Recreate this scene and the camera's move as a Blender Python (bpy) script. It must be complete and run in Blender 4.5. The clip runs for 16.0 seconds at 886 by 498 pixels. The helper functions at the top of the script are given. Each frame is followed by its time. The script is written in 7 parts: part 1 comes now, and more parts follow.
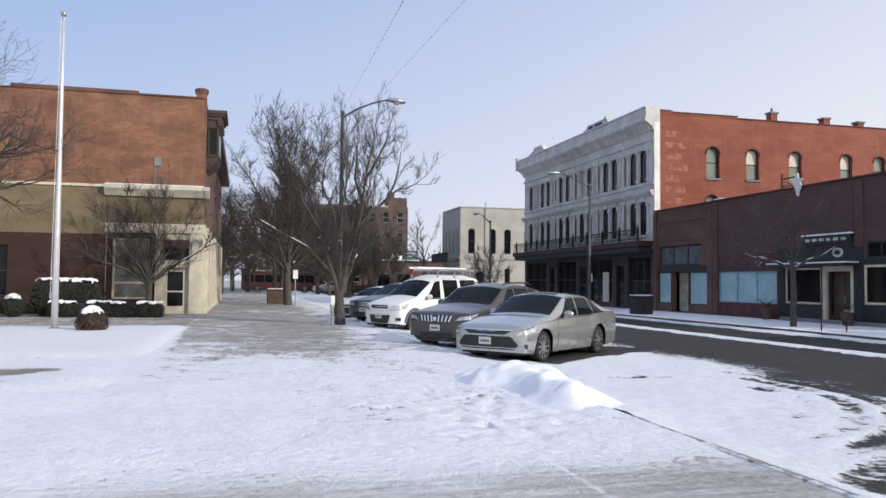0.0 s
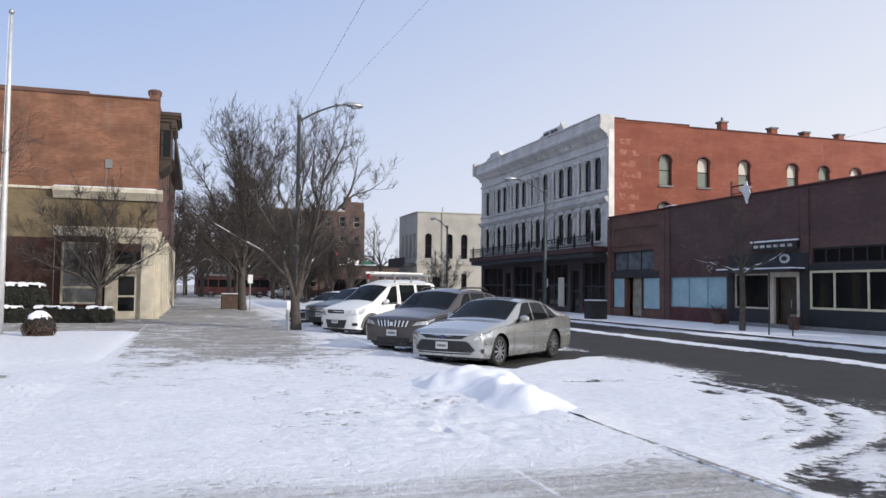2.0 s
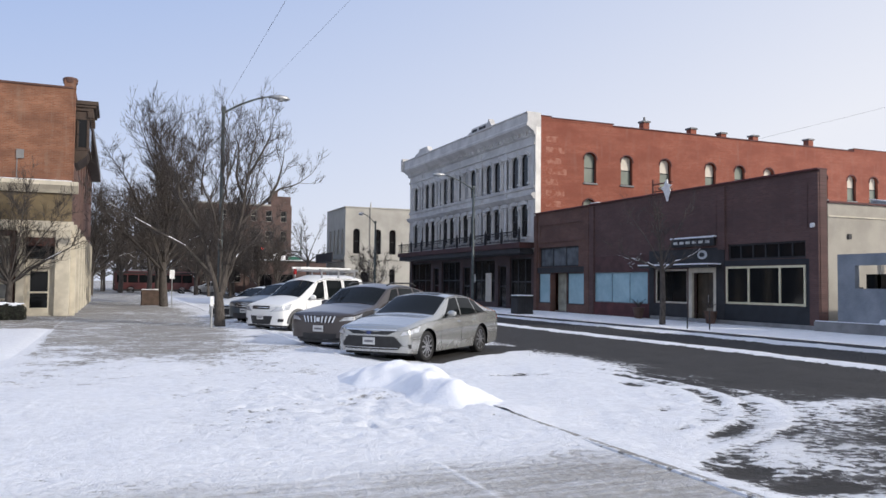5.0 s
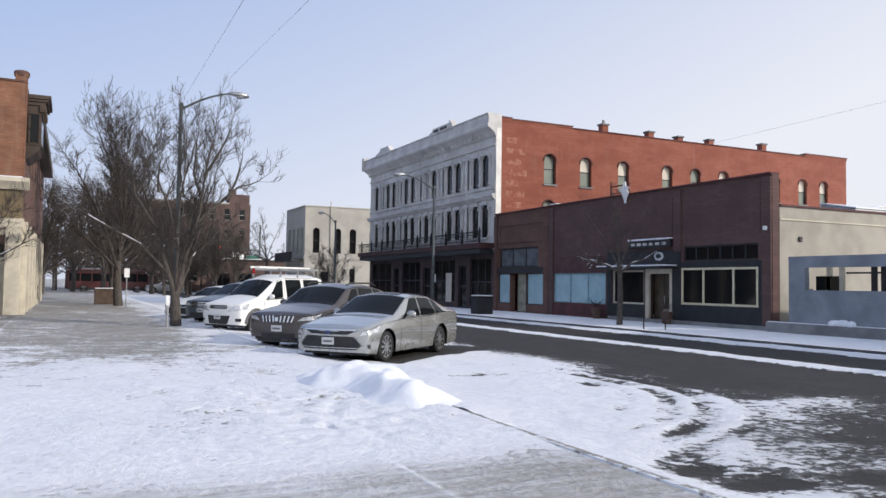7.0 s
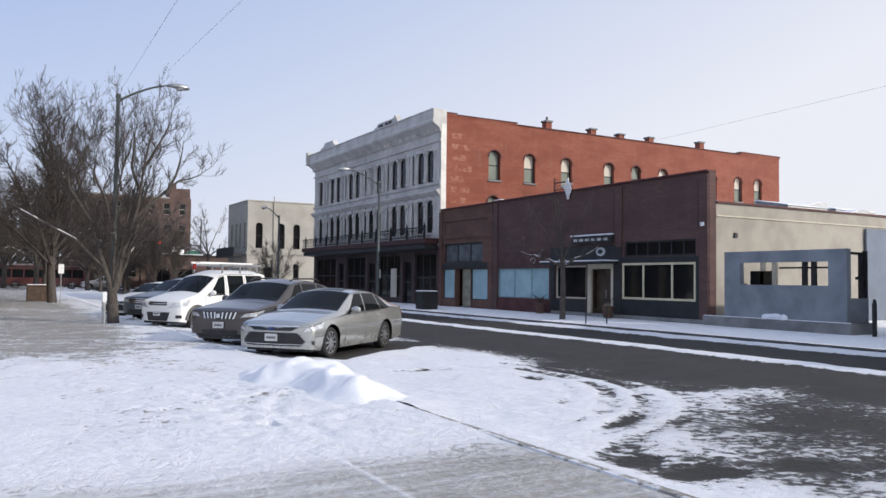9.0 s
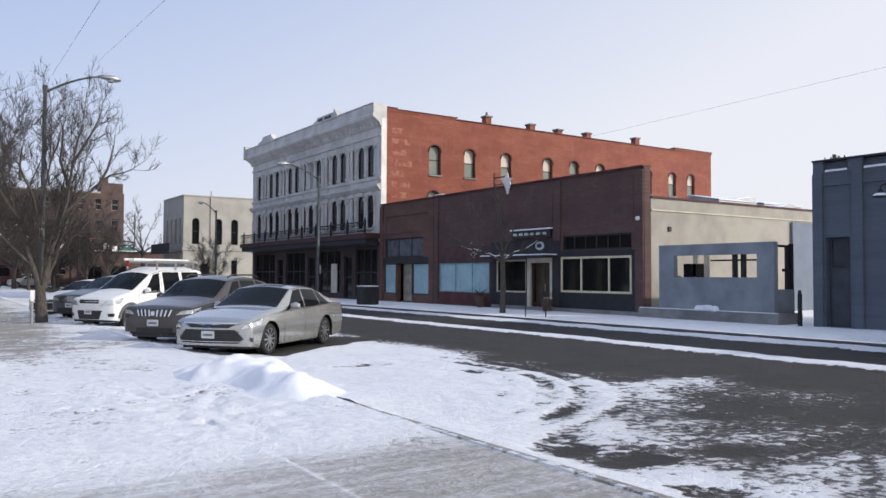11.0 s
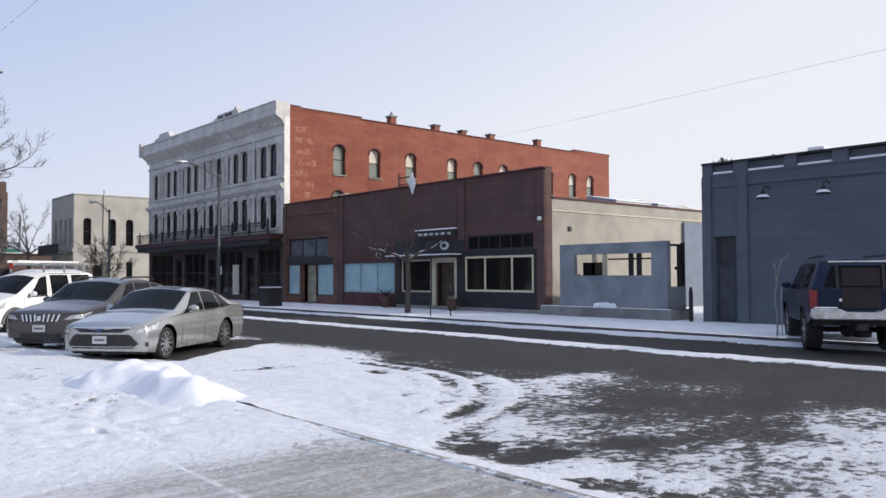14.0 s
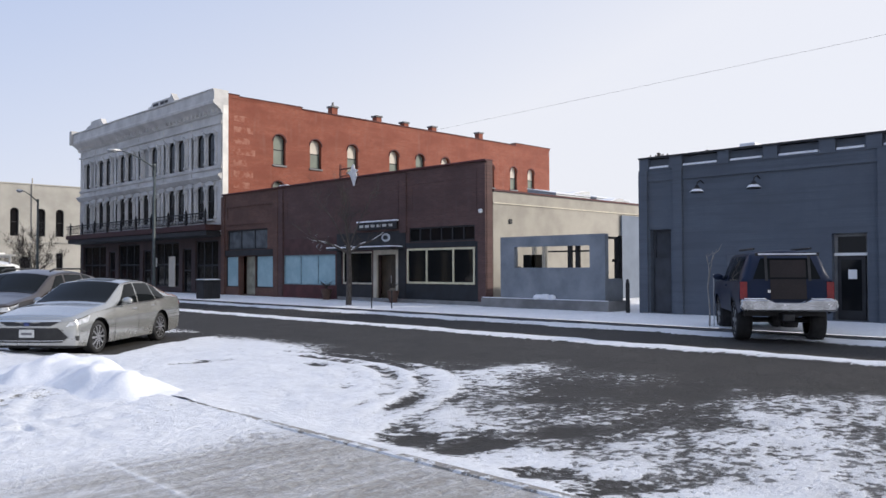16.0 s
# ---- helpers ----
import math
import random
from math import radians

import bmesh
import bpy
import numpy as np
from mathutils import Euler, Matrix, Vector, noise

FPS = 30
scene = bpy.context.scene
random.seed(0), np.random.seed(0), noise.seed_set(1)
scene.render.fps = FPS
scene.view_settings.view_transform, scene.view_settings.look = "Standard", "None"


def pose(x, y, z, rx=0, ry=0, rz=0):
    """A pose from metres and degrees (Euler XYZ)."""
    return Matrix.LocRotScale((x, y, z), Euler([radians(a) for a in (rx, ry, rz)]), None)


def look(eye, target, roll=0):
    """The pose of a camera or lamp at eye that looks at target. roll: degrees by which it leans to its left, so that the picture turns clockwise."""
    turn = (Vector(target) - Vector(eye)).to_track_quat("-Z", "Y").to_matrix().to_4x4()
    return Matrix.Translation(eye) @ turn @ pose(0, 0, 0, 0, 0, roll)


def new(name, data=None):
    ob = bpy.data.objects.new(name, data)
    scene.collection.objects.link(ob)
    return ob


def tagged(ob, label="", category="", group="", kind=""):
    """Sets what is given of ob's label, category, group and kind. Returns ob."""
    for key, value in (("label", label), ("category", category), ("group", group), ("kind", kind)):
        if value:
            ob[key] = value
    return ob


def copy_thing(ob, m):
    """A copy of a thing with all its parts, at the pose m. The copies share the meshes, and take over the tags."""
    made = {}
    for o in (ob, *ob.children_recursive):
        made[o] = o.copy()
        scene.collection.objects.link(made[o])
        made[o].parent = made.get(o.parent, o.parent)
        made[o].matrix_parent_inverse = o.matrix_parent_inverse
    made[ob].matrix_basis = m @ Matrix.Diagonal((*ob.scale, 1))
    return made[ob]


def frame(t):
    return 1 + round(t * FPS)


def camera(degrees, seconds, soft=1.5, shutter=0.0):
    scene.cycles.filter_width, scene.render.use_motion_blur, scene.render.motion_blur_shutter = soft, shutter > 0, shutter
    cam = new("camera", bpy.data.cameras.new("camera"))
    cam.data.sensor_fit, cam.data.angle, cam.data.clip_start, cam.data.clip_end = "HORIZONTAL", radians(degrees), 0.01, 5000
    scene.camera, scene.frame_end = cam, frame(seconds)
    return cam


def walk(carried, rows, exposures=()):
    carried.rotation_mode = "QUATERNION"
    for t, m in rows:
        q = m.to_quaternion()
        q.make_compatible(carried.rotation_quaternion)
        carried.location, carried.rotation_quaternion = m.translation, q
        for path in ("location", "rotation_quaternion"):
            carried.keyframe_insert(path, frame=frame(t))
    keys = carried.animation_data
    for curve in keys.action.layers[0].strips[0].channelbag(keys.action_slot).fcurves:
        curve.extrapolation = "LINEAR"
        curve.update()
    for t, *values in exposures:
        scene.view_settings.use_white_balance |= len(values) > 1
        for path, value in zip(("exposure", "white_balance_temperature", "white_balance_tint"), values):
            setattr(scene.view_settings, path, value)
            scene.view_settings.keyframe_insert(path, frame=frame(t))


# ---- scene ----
cam = camera(59.1, 16.0, soft=1.5)
# seconds, eye x y z, pitch, roll, yaw
ROWS = [
    (0.0, -0.000, -0.000, 1.725, 2.42, -0.57, -14.28),
    (0.5, -0.009, -0.014, 1.723, 2.54, -0.65, -14.86),
    (1.0, -0.015, -0.024, 1.727, 2.60, -0.59, -15.55),
    (1.5, -0.021, -0.031, 1.730, 2.65, -0.62, -16.42),
    (2.0, -0.018, -0.043, 1.728, 2.81, -0.63, -17.45),
    (2.5, -0.017, -0.048, 1.725, 2.92, -0.72, -18.35),
    (3.0, -0.016, -0.044, 1.724, 2.92, -0.70, -19.29),
    (3.5, -0.011, -0.032, 1.722, 2.77, -0.76, -20.21),
    (4.0, -0.005, -0.021, 1.721, 2.68, -0.69, -21.12),
    (6.5, 0.012, -0.040, 1.725, 2.52, -0.75, -24.82),
    (7.0, 0.009, -0.044, 1.727, 2.57, -0.83, -25.60),
    (7.5, 0.006, -0.049, 1.725, 2.50, -0.83, -26.50),
    (8.0, 0.005, -0.055, 1.727, 2.53, -0.87, -27.60),
    (8.5, 0.004, -0.058, 1.729, 2.44, -0.79, -28.62),
    (11.0, 0.018, -0.093, 1.731, 1.93, -0.22, -33.91),
    (11.5, 0.021, -0.094, 1.735, 1.99, -0.04, -35.10),
    (12.0, 0.028, -0.097, 1.734, 1.92, 0.00, -36.40),
    (12.5, 0.034, -0.103, 1.734, 2.03, 0.04, -37.66),
    (13.0, 0.039, -0.108, 1.733, 2.03, 0.04, -38.79),
    (13.5, 0.044, -0.111, 1.733, 2.06, 0.15, -39.75),
    (14.0, 0.049, -0.112, 1.731, 1.93, 0.25, -40.79),
    (14.5, 0.057, -0.111, 1.729, 1.76, 0.26, -42.19),
    (15.0, 0.063, -0.109, 1.728, 1.56, 0.20, -43.44),
    (15.5, 0.069, -0.112, 1.726, 1.36, 0.16, -44.35),
    (16.0, 0.069, -0.118, 1.725, 1.34, 0.20, -45.05),
]
walk(cam, [(t, pose(x, y, z, 90 + pitch, roll, yaw)) for t, x, y, z, pitch, roll, yaw in ROWS])

# ---- light: low winter sun from behind, thin haze ----
SUN_EL, SUN_AZ = 25.0, 137.0   # degrees; azimuth clockwise from +y
world = bpy.data.worlds.new("sky")
scene.world = world
world.use_nodes = True
wn = world.node_tree.nodes
sky = wn.new("ShaderNodeTexSky")
sky.sky_type, sky.sun_disc = "NISHITA", False
sky.sun_elevation, sky.sun_rotation = radians(SUN_EL), radians(SUN_AZ)
sky.air_density, sky.dust_density, sky.ozone_density = 1.0, 2.5, 1.5
wl = world.node_tree.links
# thin bright haze over the clear sky, whiter towards the sun and the horizon
way = wn.new("ShaderNodeTexCoord")
toward = wn.new("ShaderNodeVectorMath")
toward.operation = "DOT_PRODUCT"
toward.inputs[1].default_value = (math.sin(radians(SUN_AZ)), math.cos(radians(SUN_AZ)), 0.0)
wl.new(way.outputs["Generated"], toward.inputs[0])
side = wn.new("ShaderNodeMapRange")
side.inputs[1].default_value, side.inputs[2].default_value = -1.0, 0.4
wl.new(toward.outputs["Value"], side.inputs[0])
upz = wn.new("ShaderNodeSeparateXYZ")
wl.new(way.outputs["Generated"], upz.inputs[0])
low = wn.new("ShaderNodeMapRange")
low.inputs[1].default_value, low.inputs[2].default_value, low.inputs[3].default_value, low.inputs[4].default_value = 0.0, 0.45, 0.55, -0.15
wl.new(upz.outputs[2], low.inputs[0])
both = wn.new("ShaderNodeMath")
both.operation, both.use_clamp = "ADD", True
wl.new(side.outputs[0], both.inputs[0])
wl.new(low.outputs[0], both.inputs[1])
haze = wn.new("ShaderNodeMix")
haze.data_type = "RGBA"
haze.inputs[6].default_value, haze.inputs[7].default_value = (2.8, 4.2, 7.6, 1), (8.5, 8.6, 9.3, 1)
wl.new(both.outputs[0], haze.inputs[0])
veil = wn.new("ShaderNodeMix")
veil.data_type = "RGBA"
veil.inputs[0].default_value = 0.85
wl.new(sky.outputs[0], veil.inputs[6])
wl.new(haze.outputs[2], veil.inputs[7])
wl.new(veil.outputs[2], wn["Background"].inputs[0])
wn["Background"].inputs[1].default_value = 0.11
sun = new("sun", bpy.data.lights.new("sun", "SUN"))
sun.data.energy, sun.data.angle, sun.data.color = 3.1, radians(0.8), (1.0, 0.93, 0.84)
sd = Vector((math.sin(radians(SUN_AZ)) * math.cos(radians(SUN_EL)), math.cos(radians(SUN_AZ)) * math.cos(radians(SUN_EL)), math.sin(radians(SUN_EL))))
sun.matrix_world = look(sd * 50, (0, 0, 0))
scene.view_settings.exposure = 0.0

# ---- materials ----
class Nodes:
    """A small builder for node materials."""

    def __init__(self, name):
        self.m = bpy.data.materials.new(name)
        self.m.use_nodes = True
        self.t = self.m.node_tree
        self.b = self.t.nodes["Principled BSDF"]

    def n(self, kind, **kw):
        node = self.t.nodes.new("ShaderNode" + kind)
        for k, v in kw.items():
            setattr(node, k, v)
        return node

    def link(self, a, b):
        self.t.links.new(a, b)

    def put(self, socket, v):
        if isinstance(v, bpy.types.NodeSocket):
            self.link(v, socket)
        else:
            socket.default_value = v

    def coords(self):
        return self.n("TexCoord").outputs["Object"]

    def sep(self, v):
        s = self.n("SeparateXYZ")
        self.link(v, s.inputs[0])
        return s.outputs

    def comb(self, x, y, z):
        c = self.n("CombineXYZ")
        for i, v in enumerate((x, y, z)):
            self.put(c.inputs[i], v)
        return c.outputs[0]

    def scaled(self, v, s):
        k = self.n("VectorMath", operation="MULTIPLY")
        self.link(v, k.inputs[0])
        k.inputs[1].default_value = s
        return k.outputs[0]

    def noise(self, v, scale, detail=4.0, rough=0.55):
        k = self.n("TexNoise")
        self.link(v, k.inputs["Vector"])
        k.inputs["Scale"].default_value, k.inputs["Detail"].default_value, k.inputs["Roughness"].default_value = scale, detail, rough
        return k.outputs["Fac"]

    def math(self, op, a, b=0.0, c=0.0, clamp=False):
        k = self.n("Math", operation=op, use_clamp=clamp)
        for i, v in enumerate((a, b, c)):
            self.put(k.inputs[i], v)
        return k.outputs[0]

    def ramp(self, v, a, b, lo=0.0, hi=1.0):
        k = self.n("MapRange", interpolation_type="SMOOTHSTEP")
        self.put(k.inputs[0], v)
        for i, q in enumerate((a, b, lo, hi)):
            k.inputs[1 + i].default_value = q
        return k.outputs[0]

    def mix(self, f, a, b):
        k = self.n("Mix", data_type="RGBA")
        self.put(k.inputs[0], f)
        for s, v in ((k.inputs[6], a), (k.inputs[7], b)):
            self.put(s, v if isinstance(v, bpy.types.NodeSocket) else (*v, 1.0))
        return k.outputs[2]

    def bump(self, h, dist, strength=1.0):
        k = self.n("Bump")
        k.inputs["Strength"].default_value, k.inputs["Distance"].default_value = strength, dist
        self.link(h, k.inputs["Height"])
        self.link(k.outputs[0], self.b.inputs["Normal"])

    def done(self, col, rough=0.8, metal=0.0):
        self.put(self.b.inputs["Base Color"], col if isinstance(col, bpy.types.NodeSocket) else (*col, 1.0))
        self.put(self.b.inputs["Roughness"], rough)
        self.put(self.b.inputs["Metallic"], metal)
        return self.m


def shade(c, k):
    return tuple(min(1.0, v * k) for v in c)


def surf(name, col, col2=None, scale=2.0, fine=30.0, rough=0.8, metal=0.0, bump=0.003, coat=0.0, spread=0.25):
    """Plain paint, stone or metal with stains and grain at two scales."""
    q = Nodes(name)
    v = q.coords()
    big, small = q.noise(v, scale, 5), q.noise(v, fine, 3)
    f = q.math("ADD", q.ramp(big, 0.3, 0.7), q.math("MULTIPLY", q.math("SUBTRACT", small, 0.5), 0.8), clamp=True)
    c = q.mix(f, shade(col, 1 - spread), col2 or shade(col, 1 + spread))
    if bump:
        q.bump(q.math("ADD", small, q.math("MULTIPLY", big, 2.0)), bump)
    q.b.inputs["Coat Weight"].default_value = coat
    return q.done(c, q.ramp(small, 0.2, 0.8, max(0.02, rough - 0.08), min(1, rough + 0.08)), metal)


def brick_mat(name, c1, c2, mortar, along="x", wear=None, scale=1.0):
    """Running-bond brick on an upright wall, with courses, tint per brick and weathering."""
    q = Nodes(name)
    v = q.coords()
    x, y, z = q.sep(v)
    u = q.comb(x if along == "x" else y, z, 0.0)
    k = q.n("TexBrick")
    q.link(u, k.inputs["Vector"])
    k.inputs["Scale"].default_value = 1.0
    k.inputs["Brick Width"].default_value, k.inputs["Row Height"].default_value = 0.21 * scale, 0.075 * scale
    k.inputs["Mortar Size"].default_value, k.inputs["Mortar Smooth"].default_value = 0.006, 0.2
    k.inputs["Color1"].default_value, k.inputs["Color2"].default_value, k.inputs["Mortar"].default_value = (*c1, 1), (*c2, 1), (*mortar, 1)
    big = q.noise(q.scaled(v, (1, 1, 2.2)), 0.55, 6)
    streak = q.noise(q.scaled(v, (3.0, 3.0, 0.35)), 1.4, 5)
    rows = q.noise(q.scaled(v, (0.35, 0.35, 9.0)), 1.0, 3)
    c = q.mix(q.ramp(big, 0.32, 0.68, 0.0, 0.75), k.outputs[0], wear or shade(c1, 0.6))
    c = q.mix(q.ramp(streak, 0.52, 0.75, 0.0, 0.4), c, shade(mortar, 0.9))
    c = q.mix(q.ramp(rows, 0.48, 0.66, 0.0, 0.5), c, shade(c2, 0.7))
    q.bump(q.math("ADD", q.math("MULTIPLY", k.outputs["Fac"], -1.0), q.noise(v, 40, 3)), 0.006, 0.6)
    return q.done(c, 0.9)


def glass_mat(name, tint, rough=0.05, alpha=1.0, wavy=True, spec=0.35):
    """Window glass in front of a dark room: a glossy sheet that mirrors the sky."""
    q = Nodes(name)
    v = q.coords()
    if wavy:
        q.bump(q.noise(v, 1.6, 2), 0.01, 0.2)
    q.b.inputs["IOR"].default_value = 1.38
    q.b.inputs["Specular IOR Level"].default_value = spec
    q.b.inputs["Transmission Weight"].default_value = alpha
    return q.done(tint, rough)


def ground_mat(name, under, under2, fine=9.0, snowcol=(0.79, 0.81, 0.85)):
    """Snow over a hard surface; the mesh says how much snow lies there."""
    q = Nodes(name)
    v = q.coords()
    at = q.n("Attribute", attribute_name="snow").outputs["Fac"]
    st = q.n("Attribute", attribute_name="streak").outputs["Fac"]
    n1, n2, n3 = q.noise(v, 1.1, 6, 0.62), q.noise(v, fine, 5, 0.65), q.noise(v, 70, 3)
    ns = q.noise(q.scaled(v, (0.55, 4.5, 1)), 1.3, 8, 0.72)
    n4 = q.noise(q.scaled(v, (1.0, 1.6, 1)), 3.4, 7, 0.72)
    mixed = q.math("ADD", q.math("MULTIPLY", q.math("SUBTRACT", n1, 0.5), 1.0), q.math("ADD", q.math("MULTIPLY", q.math("SUBTRACT", n4, 0.5), 1.9), q.math("MULTIPLY", q.math("SUBTRACT", n2, 0.5), 1.6)))
    blown = q.math("ADD", q.math("MULTIPLY", q.math("SUBTRACT", ns, 0.5), 1.5), q.math("MULTIPLY", q.math("SUBTRACT", n2, 0.5), 0.7))
    mm = q.n("Mix", data_type="FLOAT")
    q.link(st, mm.inputs[0])
    sharp = q.ramp(q.math("ADD", at, mixed), 0.36, 0.6)
    soft = q.ramp(q.math("ADD", at, blown), 0.15, 1.15)
    q.link(sharp, mm.inputs[2])
    q.link(soft, mm.inputs[3])
    cover = mm.outputs[0]
    base = q.mix(q.ramp(n1, 0.3, 0.7), under, under2)
    base = q.mix(q.ramp(n3, 0.4, 0.7, 0.0, 0.35), base, shade(under, 0.6))
    dust = q.math("MULTIPLY", q.ramp(n2, 0.45, 0.75), q.ramp(at, 0.0, 0.6, 0.0, 0.5))
    base = q.mix(dust, base, (0.6, 0.62, 0.66))
    snow = q.mix(q.ramp(n2, 0.3, 0.7), snowcol, shade(snowcol, 0.86))
    snow = q.mix(q.ramp(n1, 0.55, 0.8, 0.0, 0.2), snow, (0.55, 0.55, 0.56))
    c = q.mix(cover, base, snow)
    hgt = q.math("ADD", q.math("MULTIPLY", cover, 1.2), q.math("ADD", q.math("ADD", q.math("MULTIPLY", n2, 1.2), q.math("MULTIPLY", n4, 1.6)), q.math("MULTIPLY", n3, 0.3)))
    q.bump(hgt, 0.03, 0.8)
    return q.done(c, q.ramp(cover, 0.0, 1.0, 0.8, 0.75))


ASPHALT = ground_mat("asphalt_snow", (0.019, 0.0175, 0.0165), (0.033, 0.03, 0.028))
WALKWAY = ground_mat("concrete_snow", (0.27, 0.255, 0.235), (0.36, 0.345, 0.32))
FRESH_SNOW = ground_mat("fresh_snow", (0.5, 0.5, 0.5), (0.6, 0.6, 0.6), snowcol=(0.94, 0.95, 0.97))
SNOWY = ground_mat("snow_ground", (0.22, 0.2, 0.17), (0.3, 0.28, 0.25))
KERB = surf("kerb_stone", (0.08, 0.08, 0.083), scale=1.5, rough=0.9, bump=0.01)
SNOW = surf("snow", (0.8, 0.82, 0.86), (0.86, 0.87, 0.9), 3.0, 40, 0.75, bump=0.007, spread=0.05)
RED_SIDE = brick_mat("red_brick_side", (0.25, 0.072, 0.042), (0.31, 0.098, 0.06), (0.29, 0.15, 0.115), "x", (0.2, 0.055, 0.034))
BROWN_BRICK = brick_mat("brown_brick", (0.1, 0.056, 0.05), (0.135, 0.074, 0.066), (0.12, 0.085, 0.08), "y", (0.072, 0.042, 0.04))
RUST_BRICK = brick_mat("rust_brick", (0.13, 0.066, 0.05), (0.165, 0.086, 0.066), (0.14, 0.095, 0.08), "y", (0.085, 0.046, 0.038))
ORANGE_BRICK = brick_mat("orange_brick", (0.22, 0.09, 0.048), (0.31, 0.14, 0.08), (0.28, 0.2, 0.15), "x", (0.11, 0.05, 0.032))
DARK_BRICK = brick_mat("dark_painted_brick", (0.048, 0.022, 0.017), (0.062, 0.028, 0.021), (0.045, 0.025, 0.02), "x")
TAN_BRICK = brick_mat("tan_painted_brick", (0.2, 0.155, 0.09), (0.235, 0.18, 0.105), (0.18, 0.14, 0.09), "x")
FAR_BRICK = brick_mat("far_brick", (0.11, 0.07, 0.06), (0.135, 0.085, 0.072), (0.13, 0.1, 0.09), "x")
FAR_CREAM = surf("weathered_cream_render", (0.37, 0.355, 0.315), scale=0.5, rough=0.9, spread=0.12)
FAR_BRICK_SIDE = brick_mat("far_brick_side", (0.17, 0.085, 0.065), (0.2, 0.105, 0.08), (0.18, 0.12, 0.1), "y")
WHITE_STONE = surf("white_painted_ironwork", (0.54, 0.53, 0.515), scale=0.9, rough=0.7, bump=0.004, spread=0.16)
WHITE_EDGE = surf("white_painted_stone", (0.74, 0.72, 0.68), scale=1.2, rough=0.8, spread=0.12)
GREY_PAINT = brick_mat("grey_painted_brick", (0.105, 0.125, 0.155), (0.115, 0.135, 0.165), (0.095, 0.115, 0.145), "y", (0.09, 0.105, 0.13))
CREAM = surf("cream_painted_wall", (0.335, 0.31, 0.265), (0.41, 0.38, 0.325), 0.7, 25, 0.85, bump=0.006, spread=0.1)
CREAM_TRIM = surf("cream_trim", (0.56, 0.51, 0.41), scale=2, rough=0.7, spread=0.12)
# shade on the side wall's end, mixed into a pale blue-grey colour
SHADED_BLUE = surf("shaded_wall_blue", (0.17, 0.2, 0.25), scale=1.0, rough=0.85, spread=0.1)
RUIN = surf("grey_render", (0.2, 0.225, 0.255), (0.26, 0.285, 0.315), 0.9, 22, 0.9, bump=0.01, spread=0.15)
CONCRETE = surf("old_concrete", (0.2, 0.2, 0.2), scale=1.2, rough=0.92, bump=0.01)
DARK_TRIM = surf("black_painted_wood", (0.02, 0.02, 0.022), scale=2, rough=0.6, spread=0.3)
MAROON = surf("maroon_paint", (0.085, 0.026, 0.026), scale=1.5, rough=0.75, spread=0.25)
IRON = surf("black_iron", (0.018, 0.018, 0.02), scale=4, rough=0.55, metal=0.3)
STEEL = surf("galvanised_steel", (0.42, 0.43, 0.44), scale=3, rough=0.4, metal=0.8, spread=0.12)
POLE_GREEN = surf("dark_pole_paint", (0.07, 0.085, 0.085), scale=3, rough=0.5, metal=0.3)
WHITE_PAINT = surf("white_gloss_paint", (0.78, 0.78, 0.77), scale=2, rough=0.4, bump=0.0, spread=0.06)
ROOFING = surf("tar_roof", (0.06, 0.055, 0.05), scale=1.0, rough=0.95)
GLASS_DARK = glass_mat("dark_window_glass", (0.01, 0.011, 0.012), 0.06, 0.0)
GLASS_BLUE = surf("blue_window_film", (0.3, 0.47, 0.53), (0.36, 0.53, 0.58), 1.0, 6, 0.12, bump=0.0, spread=0.1)
GLASS_GREEN = surf("blind_behind_glass", (0.2, 0.225, 0.19), scale=1.2, rough=0.12, bump=0.0, spread=0.12)
BLIND = surf("window_blind", (0.55, 0.5, 0.42), scale=3, rough=0.5, bump=0.0, spread=0.08)
SHUTTER = surf("grey_shutter", (0.3, 0.3, 0.29), scale=4, rough=0.7, spread=0.12)
# near-black colour stands in for the gloom of unlit rooms
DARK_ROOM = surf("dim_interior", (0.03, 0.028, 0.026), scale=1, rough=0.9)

# ---- building helpers ----
def mesh_of(bm, name, material, smooth=False):
    me = bpy.data.meshes.new(name)
    bmesh.ops.recalc_face_normals(bm, faces=bm.faces[:])
    bm.to_mesh(me)
    bm.free()
    for m in material if isinstance(material, (list, tuple)) else (material,):
        me.materials.append(m)
    if smooth:
        me.shade_smooth()
    return me


def part(name, bm, material, parent=None, label="", smooth=False):
    ob = new(name, mesh_of(bm, name, material, smooth))
    ob.parent = parent
    if label:
        ob["label"] = label
    return ob


def thing(name, bm, material, label, category, group="", kind="", smooth=False):
    return tagged(part(name, bm, material, None, "", smooth), label, category, group, kind)


def base(name, at, label, category, group="", rz=0.0):
    ob = new(name)
    ob.matrix_basis = pose(*at, 0, 0, rz)
    ob.empty_display_size = 0.2
    return tagged(ob, label, category, group)


def box(bm, x0, y0, z0, x1, y1, z1, bevel=0.0):
    vs = [bm.verts.new(p) for p in ((x0, y0, z0), (x1, y0, z0), (x1, y1, z0), (x0, y1, z0), (x0, y0, z1), (x1, y0, z1), (x1, y1, z1), (x0, y1, z1))]
    fs = [bm.faces.new([vs[i] for i in q]) for q in ((3, 2, 1, 0), (4, 5, 6, 7), (0, 1, 5, 4), (1, 2, 6, 5), (2, 3, 7, 6), (3, 0, 4, 7))]
    if bevel:
        edges = list({e for f in fs for e in f.edges})
        bmesh.ops.bevel(bm, geom=edges, offset=bevel, segments=1, affect="EDGES", profile=0.5)
    return bm


def boxes(*rows, bevel=0.0):
    bm = bmesh.new()
    for r in rows:
        box(bm, *r, bevel=bevel)
    return bm


